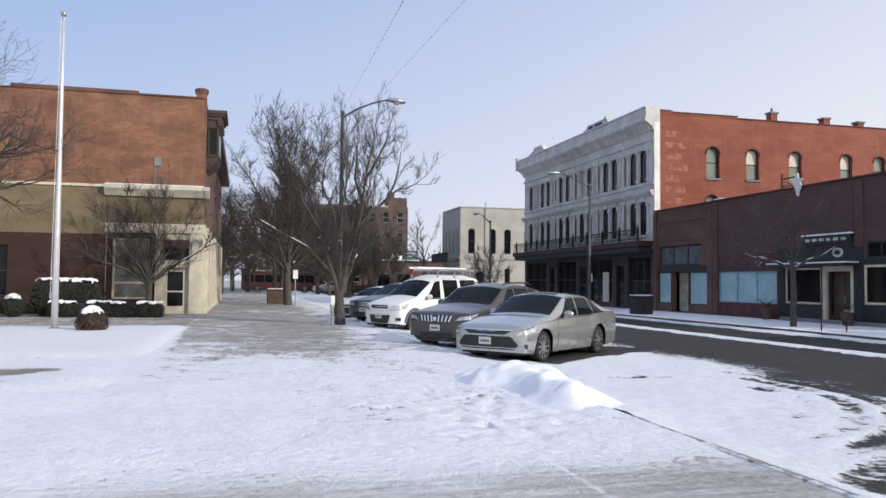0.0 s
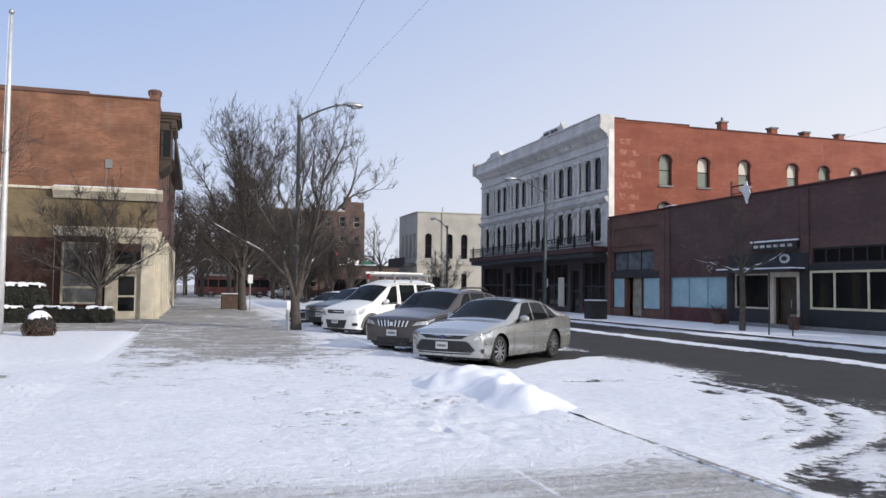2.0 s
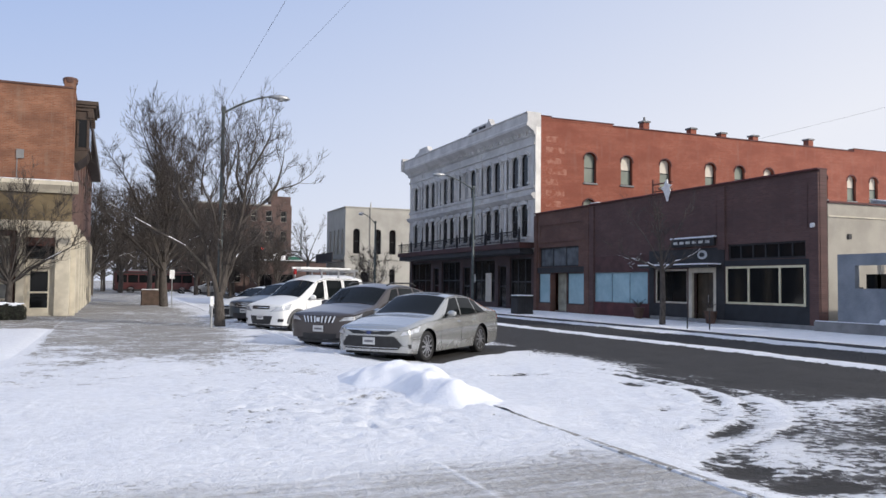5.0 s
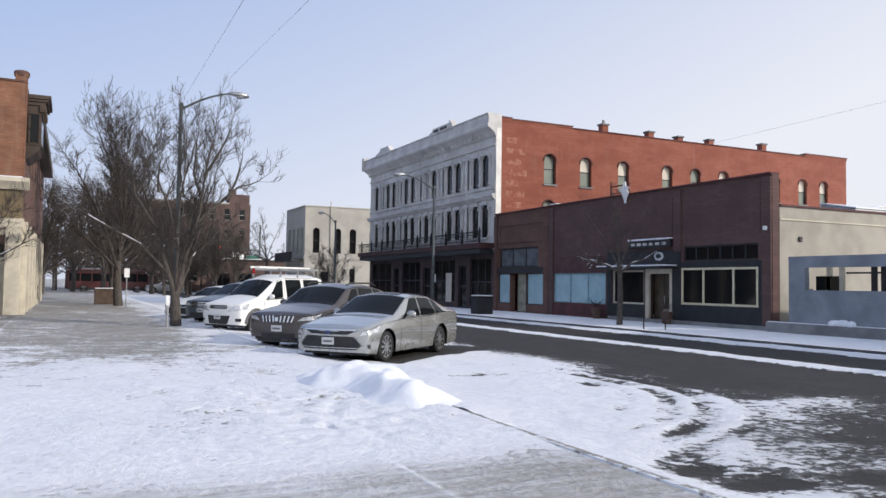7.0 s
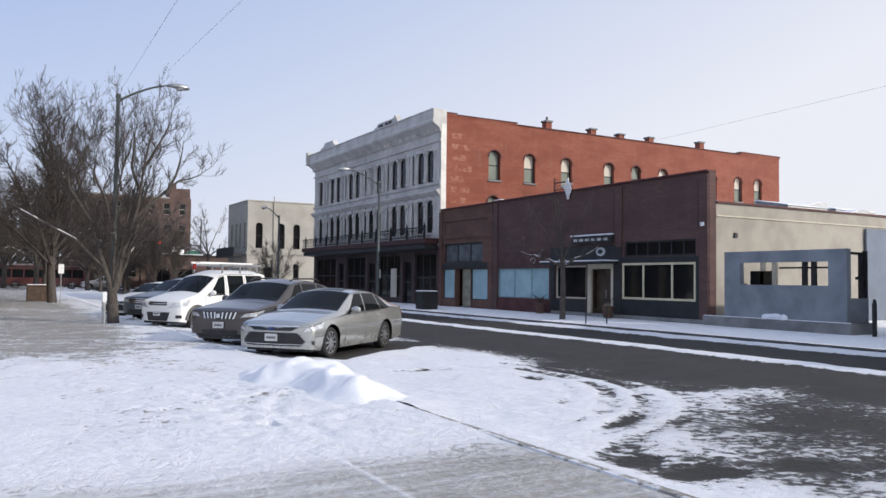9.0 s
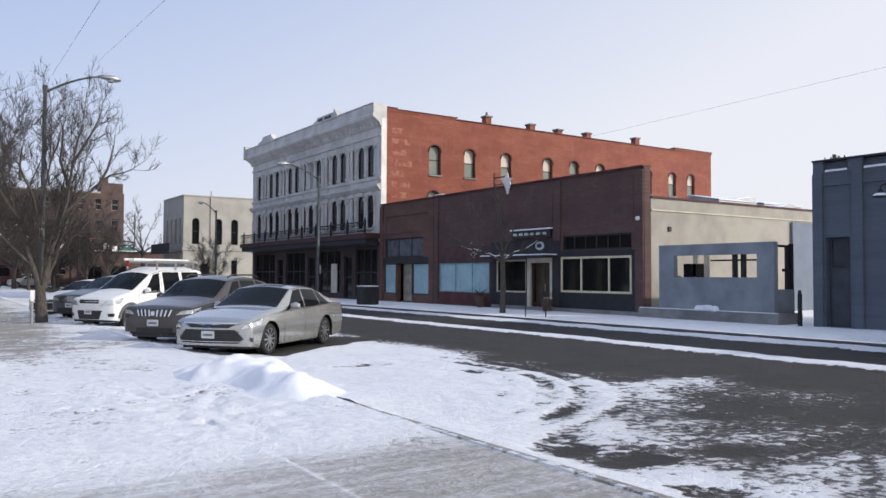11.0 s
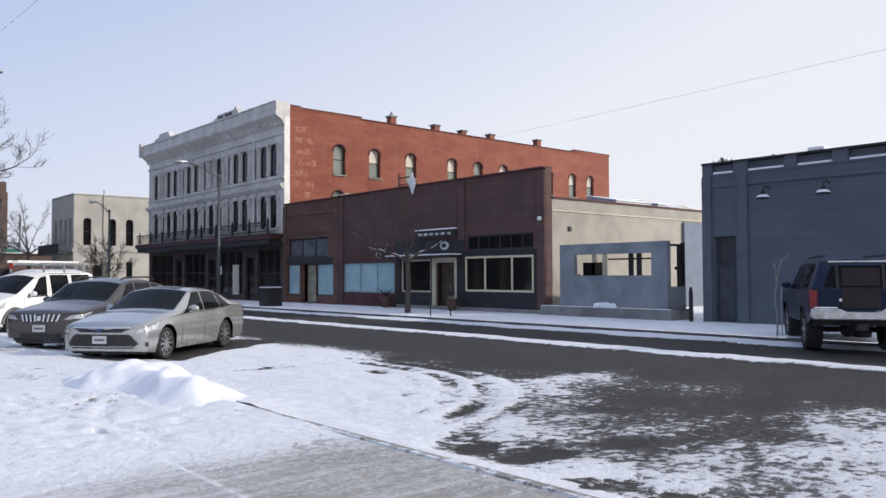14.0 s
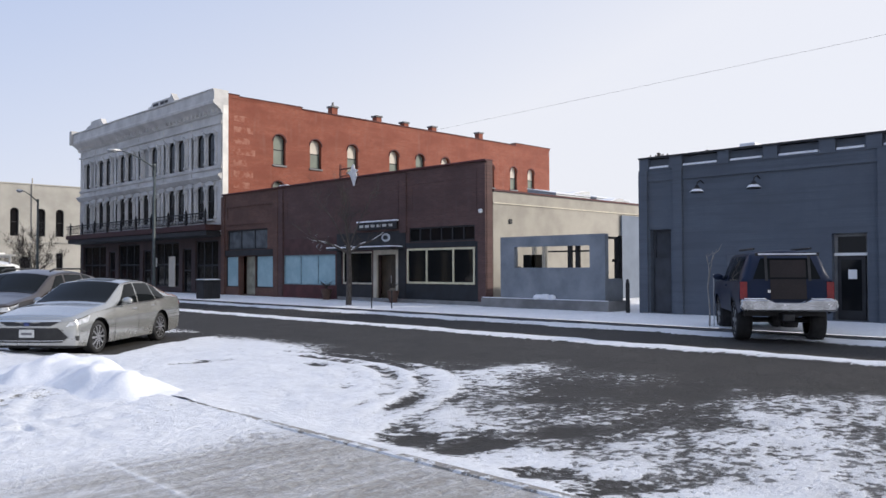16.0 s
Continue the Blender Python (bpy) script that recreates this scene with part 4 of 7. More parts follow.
    part("vent_pipe", tube(bmesh.new(), [(30, 14.6, 4.6), (30, 14.6, 6.45)], 0.05, 8), IRON, g)
    for y in (11.77, 9.93):
        arm = bmesh.new()
        tube(arm, [(F, y, 4.42), (F - 0.2, y, 4.5), (F - 0.42, y, 4.42), (F - 0.46, y, 4.3)], 0.02, 6)
        lamp = part("gooseneck_lamp", arm, IRON, g)
        sh = bmesh.new()
        tube(sh, [(F - 0.46, y, 4.32), (F - 0.46, y, 4.25), (F - 0.46, y, 4.14), (F - 0.46, y, 4.08)], [0.05, 0.08, 0.19, 0.21], 14)
        part("shade", sh, IRON, lamp, "dark enamel lamp shade")
        part("snow_cap", tube(bmesh.new(), [(F - 0.46, y, 4.12), (F - 0.46, y, 4.2)], [0.22, 0.13], 14), SNOW, lamp)


grey_block()


# ---- orange brick building on the near side ----
def left_block():
    W, E = 38.4, -1.9
    g = base("corner_brick_building", (0, 0, 0), "two-storey orange brick building with cream ground-floor corner", "building")
    win, door, trans = (-5.85, 0.8, -4.25, 3.6), (-3.62, 0.16, -2.6, 2.25), (-3.66, 2.62, -2.52, 3.55)
    part("upper_wall", wall_mesh("x", W, W + 0.4, -30, E, 6.0, 10.28, []), ORANGE_BRICK, g)
    part("lower_wall", wall_mesh("x", W, W + 0.4, -30, -6.15, 0.0, 3.77, [(-12.0, 0.9, -10.2, 3.2)]), DARK_BRICK, g, "dark brown painted brick base")
    glazed(g, "x", W + 0.15, -12.0, -10.2, 0.9, 3.2, DARK_TRIM, GLASS_DARK, 0.08, 1, 2)
    part("tan_band", wall_mesh("x", W + 0.002, W + 0.4, -30, -6.15, 3.77, 5.93, []), TAN_BRICK, g, "tan painted brick band")
    part("tan_panel", wall_mesh("x", W + 0.02, W + 0.4, -6.15, E, 4.3, 5.55, []), TAN_BRICK, g)
    part("ledge", boxes((-30, W - 0.06, 5.93, -6.2, W + 0.3, 6.05), bevel=0.01), CREAM_TRIM, g)
    corn = part("storefront_cornice", prism(bmesh.new(), [(W - 0.35, 6.02), (W - 0.35, 5.88), (W - 0.2, 5.7), (W - 0.1, 5.55), (W + 0.1, 5.55), (W + 0.1, 6.06), (W - 0.3, 6.06)], "x", -6.25, E + 0.25), CREAM_TRIM, g, "cream moulded storefront cornice")
    part("snow_cap", boxes((-6.2, W - 0.33, 6.06, E, W - 0.02, 6.1), bevel=0.01), SNOW, corn)
    part("corner_wall", wall_mesh("x", W + 0.01, W + 0.4, -6.15, E, 0.0, 4.3, [win, door, trans]), CREAM_TRIM, g)
    part("dark_surround", wall_mesh("x", W - 0.015, W + 0.008, -6.12, -4.02, 0.15, 3.85, [(win[0], win[1], win[2], win[3])]), DARK_BRICK, g)
    part("sign_band", boxes((-6.2, W - 0.09, 3.88, E + 0.1, W + 0.005, 4.3), bevel=0.01), CREAM_TRIM, g)
    wd = glazed(g, "x", W + 0.08, win[0], win[2], win[1], win[3], CREAM_TRIM, surf("grey_blind_glass", (0.16, 0.16, 0.15), rough=0.15, bump=0), 0.09, 1, 1)
    part("window_rail", boxes((win[0] + 0.09, W + 0.07, 1.5, win[2] - 0.09, W + 0.12, 1.6)), CREAM_TRIM, wd)
    dd = part("door", wall_mesh("x", W + 0.12, W + 0.18, door[0], door[2], 0.17, 2.24, [(door[0] + 0.16, 0.48, door[2] - 0.16, 1.12), (door[0] + 0.16, 1.2, door[2] - 0.16, 2.08)]), CREAM_TRIM, g, "cream half-glazed door")
    part("glass_panel", boxes((door[0] + 0.1, W + 0.15, 0.4, door[2] - 0.1, W + 0.158, 2.12)), GLASS_DARK, dd)
    part("door_handle", tube(bmesh.new(), [(door[0] + 0.1, W + 0.08, 1.05), (door[0] + 0.1, W + 0.08, 1.2)], 0.02, 6), STEEL, dd)
    glazed(g, "x", W + 0.08, trans[0], trans[2], trans[1], 3.2, DARK_TRIM, GLASS_DARK, 0.07, 1, 1, name="transom_window")
    part("transom_hood", boxes((trans[0], W - 0.1, 3.2, trans[2], W + 0.1, 3.56)), surf("dark_red_hood", (0.07, 0.028, 0.022), scale=2, rough=0.8), g)
    for x0, x1 in ((-4.0, -3.66), (-2.5, E)):
        part("pilaster", boxes((x0, W - 0.12, 0.12, x1, W + 0.008, 3.87), bevel=0.015), CREAM_TRIM, g)
    for x0, x1, z in ((-30, -10.3, 10.24), (-10.3, -4.92, 10.4), (-4.92, -2.0, 10.3)):
        part("coping", boxes((x0, W - 0.05, 10.26 if z < 10.28 else 10.28, x1, W + 0.45, z + 0.06)), RUST_BRICK, g)
    ch = part("chimney", boxes((-2.35, W - 0.03, 10.28, E + 0.02, W + 0.5, 10.66)), ORANGE_BRICK, g)
    part("chimney_cap", tube(bmesh.new(), [(-2.12, W + 0.23, 10.55), (-2.12, W + 0.23, 10.72), (-2.12, W + 0.23, 10.8)], [0.3, 0.33, 0.26], 12), RUST_BRICK, ch)
    part("stone_corner", boxes((E - 0.02, W - 0.02, 6.1, E + 0.03, W + 0.3, 10.2)), ORANGE_BRICK, g)
    # street side
    hs = [(W + 1.2 + 3.4 * k, 7.0, W + 2.4 + 3.4 * k, 9.2) for k in range(7)]
    lo = [(W + 0.9 + 3.4 * k, 0.6, W + 3.6 + 3.4 * k, 3.4) for k in range(7)]
    part("street_wall", wall_mesh("y", E, E - 0.4, W + 0.42, 66.0, 4.3, 10.28, hs), RUST_BRICK, g)
    part("shop_front", wall_mesh("y", E - 0.02, E - 0.4, W + 0.42, 66.0, 0.0, 4.3, lo), DARK_TRIM, g, "dark shopfront between cream pilasters")
    for a, b, c, d in hs + lo:
        glazed(g, "y", E - 0.15, a, c, b, d, DARK_TRIM, GLASS_DARK, 0.08, 2, 1, out=1)
    for k in range(8):
        y = W + 0.45 + 3.4 * k
        part("pilaster", boxes((E - 0.02, y, 0.1, E + 0.22, y + 0.4, 4.2), bevel=0.015), CREAM_TRIM, g)
    bay = part("oriel_cornice", prism(bmesh.new(), [(E, 7.0), (E + 0.15, 7.05), (E + 0.5, 7.35), (E + 0.6, 7.6), (E + 0.6, 9.2), (E + 0.5, 9.25), (E + 0.5, 9.4), (E, 9.5)], "y", W + 0.5, W + 3.2), surf("dark_bronze_cornice", (0.05, 0.032, 0.022), scale=2, rough=0.6), g, "dark pressed-metal oriel above the corner")
    bronze = bpy.data.materials["dark_bronze_cornice"]
    for x0, x1 in ((E + 0.1, E + 0.5),):
        part("oriel_pane", boxes((x0, W + 0.485, 7.75, x1, W + 0.498, 9.0)), GLASS_DARK, bay)
    for z0, z1, o in ((7.6, 7.68, 0.06), (9.0, 9.08, 0.05), (9.4, 9.56, 0.14), (9.56, 9.68, 0.26), (9.68, 9.86, 0.36)):
        part("moulding", boxes((E, W + 0.5 - o * 0.5, z0, E + 0.6 + o, W + 3.2 + o * 0.5, z1), bevel=0.012), bronze, bay)
    for k in range(6):
        y = W + 0.42 + 0.52 * k
        part("bracket", boxes((E + 0.5, y, 9.1, E + 0.78, y + 0.12, 9.41), bevel=0.02), bronze, bay)
    for z in (7.7, 8.35):
        for x in (E + 0.08, E + 0.5):
            part("pilaster", boxes((x, W + 0.44, z, x + 0.09, W + 0.5, z + 0.6), bevel=0.012), bronze, bay)
    for k in range(3):
        part("oriel_pane", boxes((E + 0.604, W + 0.7 + 0.85 * k, 7.75, E + 0.615, W + 1.35 + 0.85 * k, 9.0)), GLASS_DARK, bay)
    part("street_cornice", boxes((E, W + 3.2, 9.3, E + 0.6, 66.0, 9.9), bevel=0.03), bpy.data.materials["dark_bronze_cornice"], g)
    part("roof", boxes((-30, W + 0.4, 9.4, E - 0.4, 66, 9.6)), ROOFING, g)
    part("far_wall", boxes((-30, 65.7, 0, E - 0.4, 66, 10.28)), ORANGE_BRICK, g)
    part("far_side_wall", boxes((-30.4, W, 0, -30, 66, 10.28)), ORANGE_BRICK, g)
    part("conduit", boxes((-4.13, W - 0.03, 6.1, -4.09, W, 7.4), (-4.15, W - 0.06, 7.0, -3.85, W, 7.4)), CONCRETE, g)


left_block()


# ---- far buildings beyond the crossing ----
def far_blocks():
    c = base("cream_corner_building", (0, 0, 0), "cream two-storey building with tall arched windows, far off", "building")
    Y, X0, X1, T = 90.0, 25.0, 40.0, 10.7
    holes = [(x - 0.42, 5.2, x + 0.42, 8.2) for x in (26.4, 29.05, 30.95, 33.5, 36.0)]
    wins = [(Y + 0.9 + 1.9 * i, 5.2, Y + 1.6 + 1.9 * i, 8.2) for i in range(4)]
    part("south_wall", wall_mesh("x", Y, Y + 0.4, X0, X1, 0, T, holes + [(27.0, 0.3, 28.0, 3.0), (30.6, 1.2, 31.3, 3.4)]), FAR_CREAM, c)
    part("street_wall", wall_mesh("y", X0, X0 + 0.4, Y + 0.4, Y + 8.5, 0, T, wins), FAR_CREAM, c)
    for a, b, d, e in holes:
        w = glazed(c, "x", Y + 0.2, a, d, b, e, DARK_TRIM, GLASS_DARK, 0.07, 1, 2)
        part("arch", arch_fill("x", Y - 0.004, Y + 0.3, a, d, e - 0.4, e), FAR_CREAM, w)
    for a, b, d, e in wins:
        glazed(c, "y", X0 + 0.2, a, d, b, e, DARK_TRIM, GLASS_DARK, 0.07, 1, 2)
    glazed(c, "x", Y + 0.2, 30.6, 31.3, 1.2, 3.4, DARK_TRIM, GLASS_DARK, 0.07, 1, 1)
    glazed(c, "x", Y + 0.2, 27.0, 28.0, 0.3, 3.0, DARK_TRIM, GLASS_DARK, 0.07, 1, 1)
    part("band", boxes((X0 - 0.15, Y - 0.15, 4.5, X1, Y, 4.8), (X0 - 0.15, Y, 4.5, X0, Y + 8.5, 4.8)), FAR_CREAM, c)
    part("parapet_cap", boxes((X0 - 0.1, Y - 0.1, T, X1, Y + 0.5, T + 0.12), (X0 - 0.1, Y + 0.5, T, X0 + 0.5, Y + 8.5, T + 0.12)), FAR_CREAM, c)
    part("balcony", boxes((X0 - 1.5, Y + 0.2, 4.2, X0 - 0.15, Y + 8.5, 4.45), (X0 - 1.5, Y + 0.2, 4.45, X0 - 1.42, Y + 8.5, 5.3)), DARK_TRIM, c)
    for x in (28.1, 33.4):
        part("drainpipe", tube(bmesh.new(), [(x, Y - 0.08, 0.2), (x, Y - 0.08, T + 0.7)], 0.07, 6), FAR_CREAM, c)
    part("roof", boxes((X0 + 0.4, Y + 0.4, T - 0.8, X1, Y + 8.5, T - 0.6)), ROOFING, c)
    part("far_wall", boxes((X0, Y + 8.5, 0, X1, Y + 8.8, T)), FAR_CREAM, c)

    b = base("far_brick_building", (0, 0, 0), "distant four-storey red-brown brick building behind bare trees", "building")
    Y, X0, X1, T = 128.0, 9.0, 26.4, 14.2
    hol = [(X0 + 1.2 + 2.4 * i, 1.6 + 3.3 * j, X0 + 2.2 + 2.4 * i, 3.4 + 3.3 * j) for i in range(7) for j in range(4)]
    part("front_wall", wall_mesh("x", Y, Y + 0.5, X0, X1, 0, T, hol), FAR_BRICK, b)
    for a, z0, a1, z1 in hol:
        glazed(b, "x", Y + 0.2, a, a1, z0, z1, FAR_CREAM, GLASS_DARK, 0.08, 1, 2)
    part("side_wall", boxes((X1 - 0.5, Y + 0.5, 0, X1, Y + 18, T)), FAR_BRICK_SIDE, b)
    part("side_wall", boxes((X0, Y + 0.5, 0, X0 + 0.5, Y + 18, T)), FAR_BRICK_SIDE, b)
    part("tower", boxes((X1 - 3.4, Y - 0.05, T, X1 - 0.2, Y + 3, T + 1.5)), FAR_BRICK, b)
    part("chimney", boxes((X1 - 3.4, Y + 0.2, T + 1.5, X1 - 2.3, Y + 1.3, T + 2.4)), FAR_BRICK, b)
    part("coping", boxes((X0 - 0.1, Y - 0.1, T - 0.15, X1 - 3.4, Y + 0.6, T + 0.1)), FAR_CREAM, b)
    part("roof", boxes((X0 + 0.5, Y + 0.5, T - 1.2, X1 - 0.5, Y + 18, T - 1.0)), ROOFING, b)

    l = base("low_brick_building", (0, 0, 0), "distant low red brick building with a flat snowy roof", "building")
    part("front_wall", wall_mesh("x", 112, 112.4, 17.5, 30, 0, 4.6, [(18.5, 0.6, 20.5, 2.8), (21.5, 0.6, 23.5, 2.8)]), FAR_BRICK, l)
    for a in (18.5, 21.5):
        glazed(l, "x", 112.2, a, a + 2, 0.6, 2.8, DARK_TRIM, GLASS_DARK, 0.08, 2, 1)
    part("roof", boxes((17.3, 111.8, 4.6, 30, 122, 4.8)), ROOFING, l)
    part("snow_cap", boxes((17.3, 111.8, 4.8, 30, 122, 4.9)), SNOW, l)


far_blocks()

# ---- vehicles ----
def car_paint(name, col, metal=0.55, rough=0.3, coat=0.35):
    q = Nodes(name)
    v = q.coords()
    grime = q.noise(v, 2.5, 6)
    z = q.sep(v)[2]
    dirt = q.math("MULTIPLY", q.ramp(z, 0.2, 0.55, 0.35, 0.02), q.ramp(grime, 0.3, 0.7))
    q.b.inputs["Coat Weight"].default_value, q.b.inputs["Coat Roughness"].default_value = coat, 0.06
    q.b.inputs["Specular IOR Level"].default_value = 0.5 if coat > 0.1 else 0.2
    return q.done(q.mix(dirt, col, (0.3, 0.29, 0.27)), q.ramp(dirt, 0.0, 0.5, rough, 0.55), metal)


TYRE = surf("tyre_rubber", (0.02, 0.02, 0.021), scale=6, rough=0.9, spread=0.35)
ALLOY = surf("alloy_rim", (0.55, 0.55, 0.56), scale=8, rough=0.3, metal=0.9, bump=0, spread=0.1)
BLACK_PLASTIC = surf("black_plastic", (0.02, 0.02, 0.021), scale=6, rough=0.55, bump=0.001, spread=0.3)
CAR_GLASS = glass_mat("car_glass", (0.008, 0.01, 0.011), 0.03, 0.0, False, 0.12)
HEADLAMP = surf("headlamp_lens", (0.5, 0.52, 0.54), (0.75, 0.77, 0.8), 9, 40, 0.08, metal=0.4, bump=0, spread=0.3)
CHROME = surf("chrome", (0.62, 0.63, 0.64), scale=6, rough=0.15, metal=1.0, bump=0, spread=0.06)
TAIL_RED = surf("tail_lamp", (0.35, 0.015, 0.015), scale=6, rough=0.15, bump=0, spread=0.15)
PLATE = surf("number_plate", (0.6, 0.6, 0.58), scale=8, rough=0.4, bump=0, spread=0.1)


class Shell:
    """The outer form of a car: s runs from nose (0) to tail (L). Tables give the lines of its side view and plan."""

    def __init__(self, L, W, sill, belt, rail, top, railw, wheels, r, nose=0.2, tail=0.14):
        self.L, self.W, self.sill, self.r, self.wheels = L, W / 2, sill, r, wheels
        self.belt, self.rail, self.top, self.railw = belt, rail, top, railw
        self.nose, self.tail = nose, tail

    def get(self, table, s):
        xs, ys = zip(*table)
        w = 0.06
        return sum(float(np.interp(s + d, xs, ys)) * k for d, k in ((-w, 0.25), (0, 0.5), (w, 0.25)))

    def taper(self, s):
        a = math.sqrt((max(s, 0) + 0.004) / self.nose) / self.W
        b = math.sqrt((max(self.L - s, 0) + 0.004) / self.tail) / self.W
        k = min(a, b, 1.0)
        return k if k < 0.9 else 0.9 + 0.1 * (1 - (1 - (min(a, b, 1.1) - 0.9) / 0.2) ** 2) if min(a, b) < 1.1 else 1.0

    def bottom(self, s):
        z = self.sill + 0.1 * max(0, 0.5 - s) ** 1 + 0.2 * max(0, s - self.L + 0.5)
        for w in self.wheels:
            R = self.r + 0.075
            if abs(s - w) < R:
                z = max(z, self.r + math.sqrt(R * R - (s - w) ** 2) - 0.01)
        return z

    def side(self, s, v):
        """v 0..1 bottom to belt line, 1..2 belt to roof rail. The left side, y above zero."""
        t, zb, bl = self.taper(s), self.bottom(s), self.get(self.belt, s)
        if v <= 1:
            z = zb + (bl - zb) * v
            h = (z - self.sill) / max(0.1, bl - self.sill)
            w = self.W * (0.94 + 0.06 * math.sin(math.pi * min(1, max(0, h * 0.62 + 0.12))) - 0.035 * max(0, h - 0.75) / 0.25)
            for q in self.wheels:
                w += 0.022 * math.exp(-((s - q) / 0.42) ** 2) * (1 - abs(h - 0.35))
            return Vector((self.L / 2 - s, w * t, z))
        f = v - 1
        a = self.W * 0.965
        y = a + (self.get(self.railw, s) * self.W - a) * (f ** 1.25)
        return Vector((self.L / 2 - s, y * t, bl + (self.get(self.rail, s) - bl) * f))

    def roof(self, s, u):
        zr, zt = self.get(self.rail, s), self.get(self.top, s)
        w = self.get(self.railw, s) * self.W * self.taper(s)
        return Vector((self.L / 2 - s, u * w, zt - (zt - zr) * u * u))

    def ring(self, s):
        left = [self.side(s, v) for v in (0, 0.15, 0.3, 0.45, 0.6, 0.75, 0.88, 0.96, 1.0, 1.06, 1.25, 1.5, 1.75, 1.94)]
        left += [self.roof(s, u) for u in (1.0, 0.93, 0.75, 0.5, 0.25, 0.0)]
        return left + [Vector((p.x, -p.y, p.z)) for p in left[-2::-1]]

    def body(self):
        bm = bmesh.new()
        ss = [0, 0.01, 0.03, 0.06, 0.1, 0.15, 0.2] + [0.25 + (self.L - 0.45) * i / 110 for i in range(111)] + [self.L - d for d in (0.15, 0.1, 0.06, 0.03, 0.01, 0)]
        rings = [[bm.verts.new(p) for p in self.ring(s)] for s in ss]
        for a, b in zip(rings, rings[1:]):
            for k in range(len(a) - 1):
                bm.faces.new((a[k], a[k + 1], b[k + 1], b[k]))
        for r in (rings[0], rings[-1]):
            n = len(r)
            for k in range(n // 2):
                bm.faces.new((r[k], r[k + 1], r[n - 2 - k], r[n - 1 - k]) if k + 1 < n - 2 - k else (r[k], r[k + 1], r[n - 1 - k]))
        return bm

    def patch(self, fn, nu, nv, off, flip=False, thick=0.0):
        """A sheet laid over the shell: fn(a, b) for a, b in 0..1 gives the place on it."""
        bm = bmesh.new()
        g = [[fn(i / nu, j / nv) for j in range(nv + 1)] for i in range(nu + 1)]
        vs = []
        for i in range(nu + 1):
            row = []
            for j in range(nv + 1):
                a = g[min(i + 1, nu)][j] - g[max(i - 1, 0)][j]
                b = g[i][min(j + 1, nv)] - g[i][max(j - 1, 0)]
                n = a.cross(b)
                n = n.normalized() if n.length > 1e-9 else Vector((0, 0, 1))
                row.append(bm.verts.new(g[i][j] + n * (-off if flip else off)))
            vs.append(row)
        for i in range(nu):
            for j in range(nv):
                bm.faces.new((vs[i][j], vs[i + 1][j], vs[i + 1][j + 1], vs[i][j + 1]))
        return bm

    def side_patch(self, sgn, bot, top, v0, v1, off=0.006, nu=14, nv=5):
        """On the flank between heights v0 and v1; bot and top give its reach from front to back at either height."""
        def fn(a, b):
            s0, s1 = bot[0] + (top[0] - bot[0]) * b, bot[1] + (top[1] - bot[1]) * b
            p = self.side(s0 + (s1 - s0) * a, v0 + (v1 - v0) * b)
            return Vector((p.x, p.y * sgn, p.z))
        return self.patch(fn, nu, nv, off, flip=sgn < 0)

    def roof_patch(self, s0, s1, u=0.93, off=0.006):
        return self.patch(lambda a, b: self.roof(s0 + (s1 - s0) * a, u * (2 * b - 1)), 12, 14, off, flip=True)

    def front_patch(self, y0, y1, z0, z1, off=0.008, lean=0.0, back=False, y0t=None, y1t=None):
        k = self.tail if back else self.nose
        y0t, y1t = y0 if y0t is None else y0t, y1 if y1t is None else y1t

        def fn(a, b):
            lo, hi = y0 + (y0t - y0) * b, y1 + (y1t - y1) * b
            y, z = lo + (hi - lo) * a, z0 + (z1 - z0) * b
            x = self.L / 2 - k * y * y - lean * (z - z0) + off
            return Vector((-x if back else x, y, z))
        return self.patch(fn, 12, 4, 0.0)


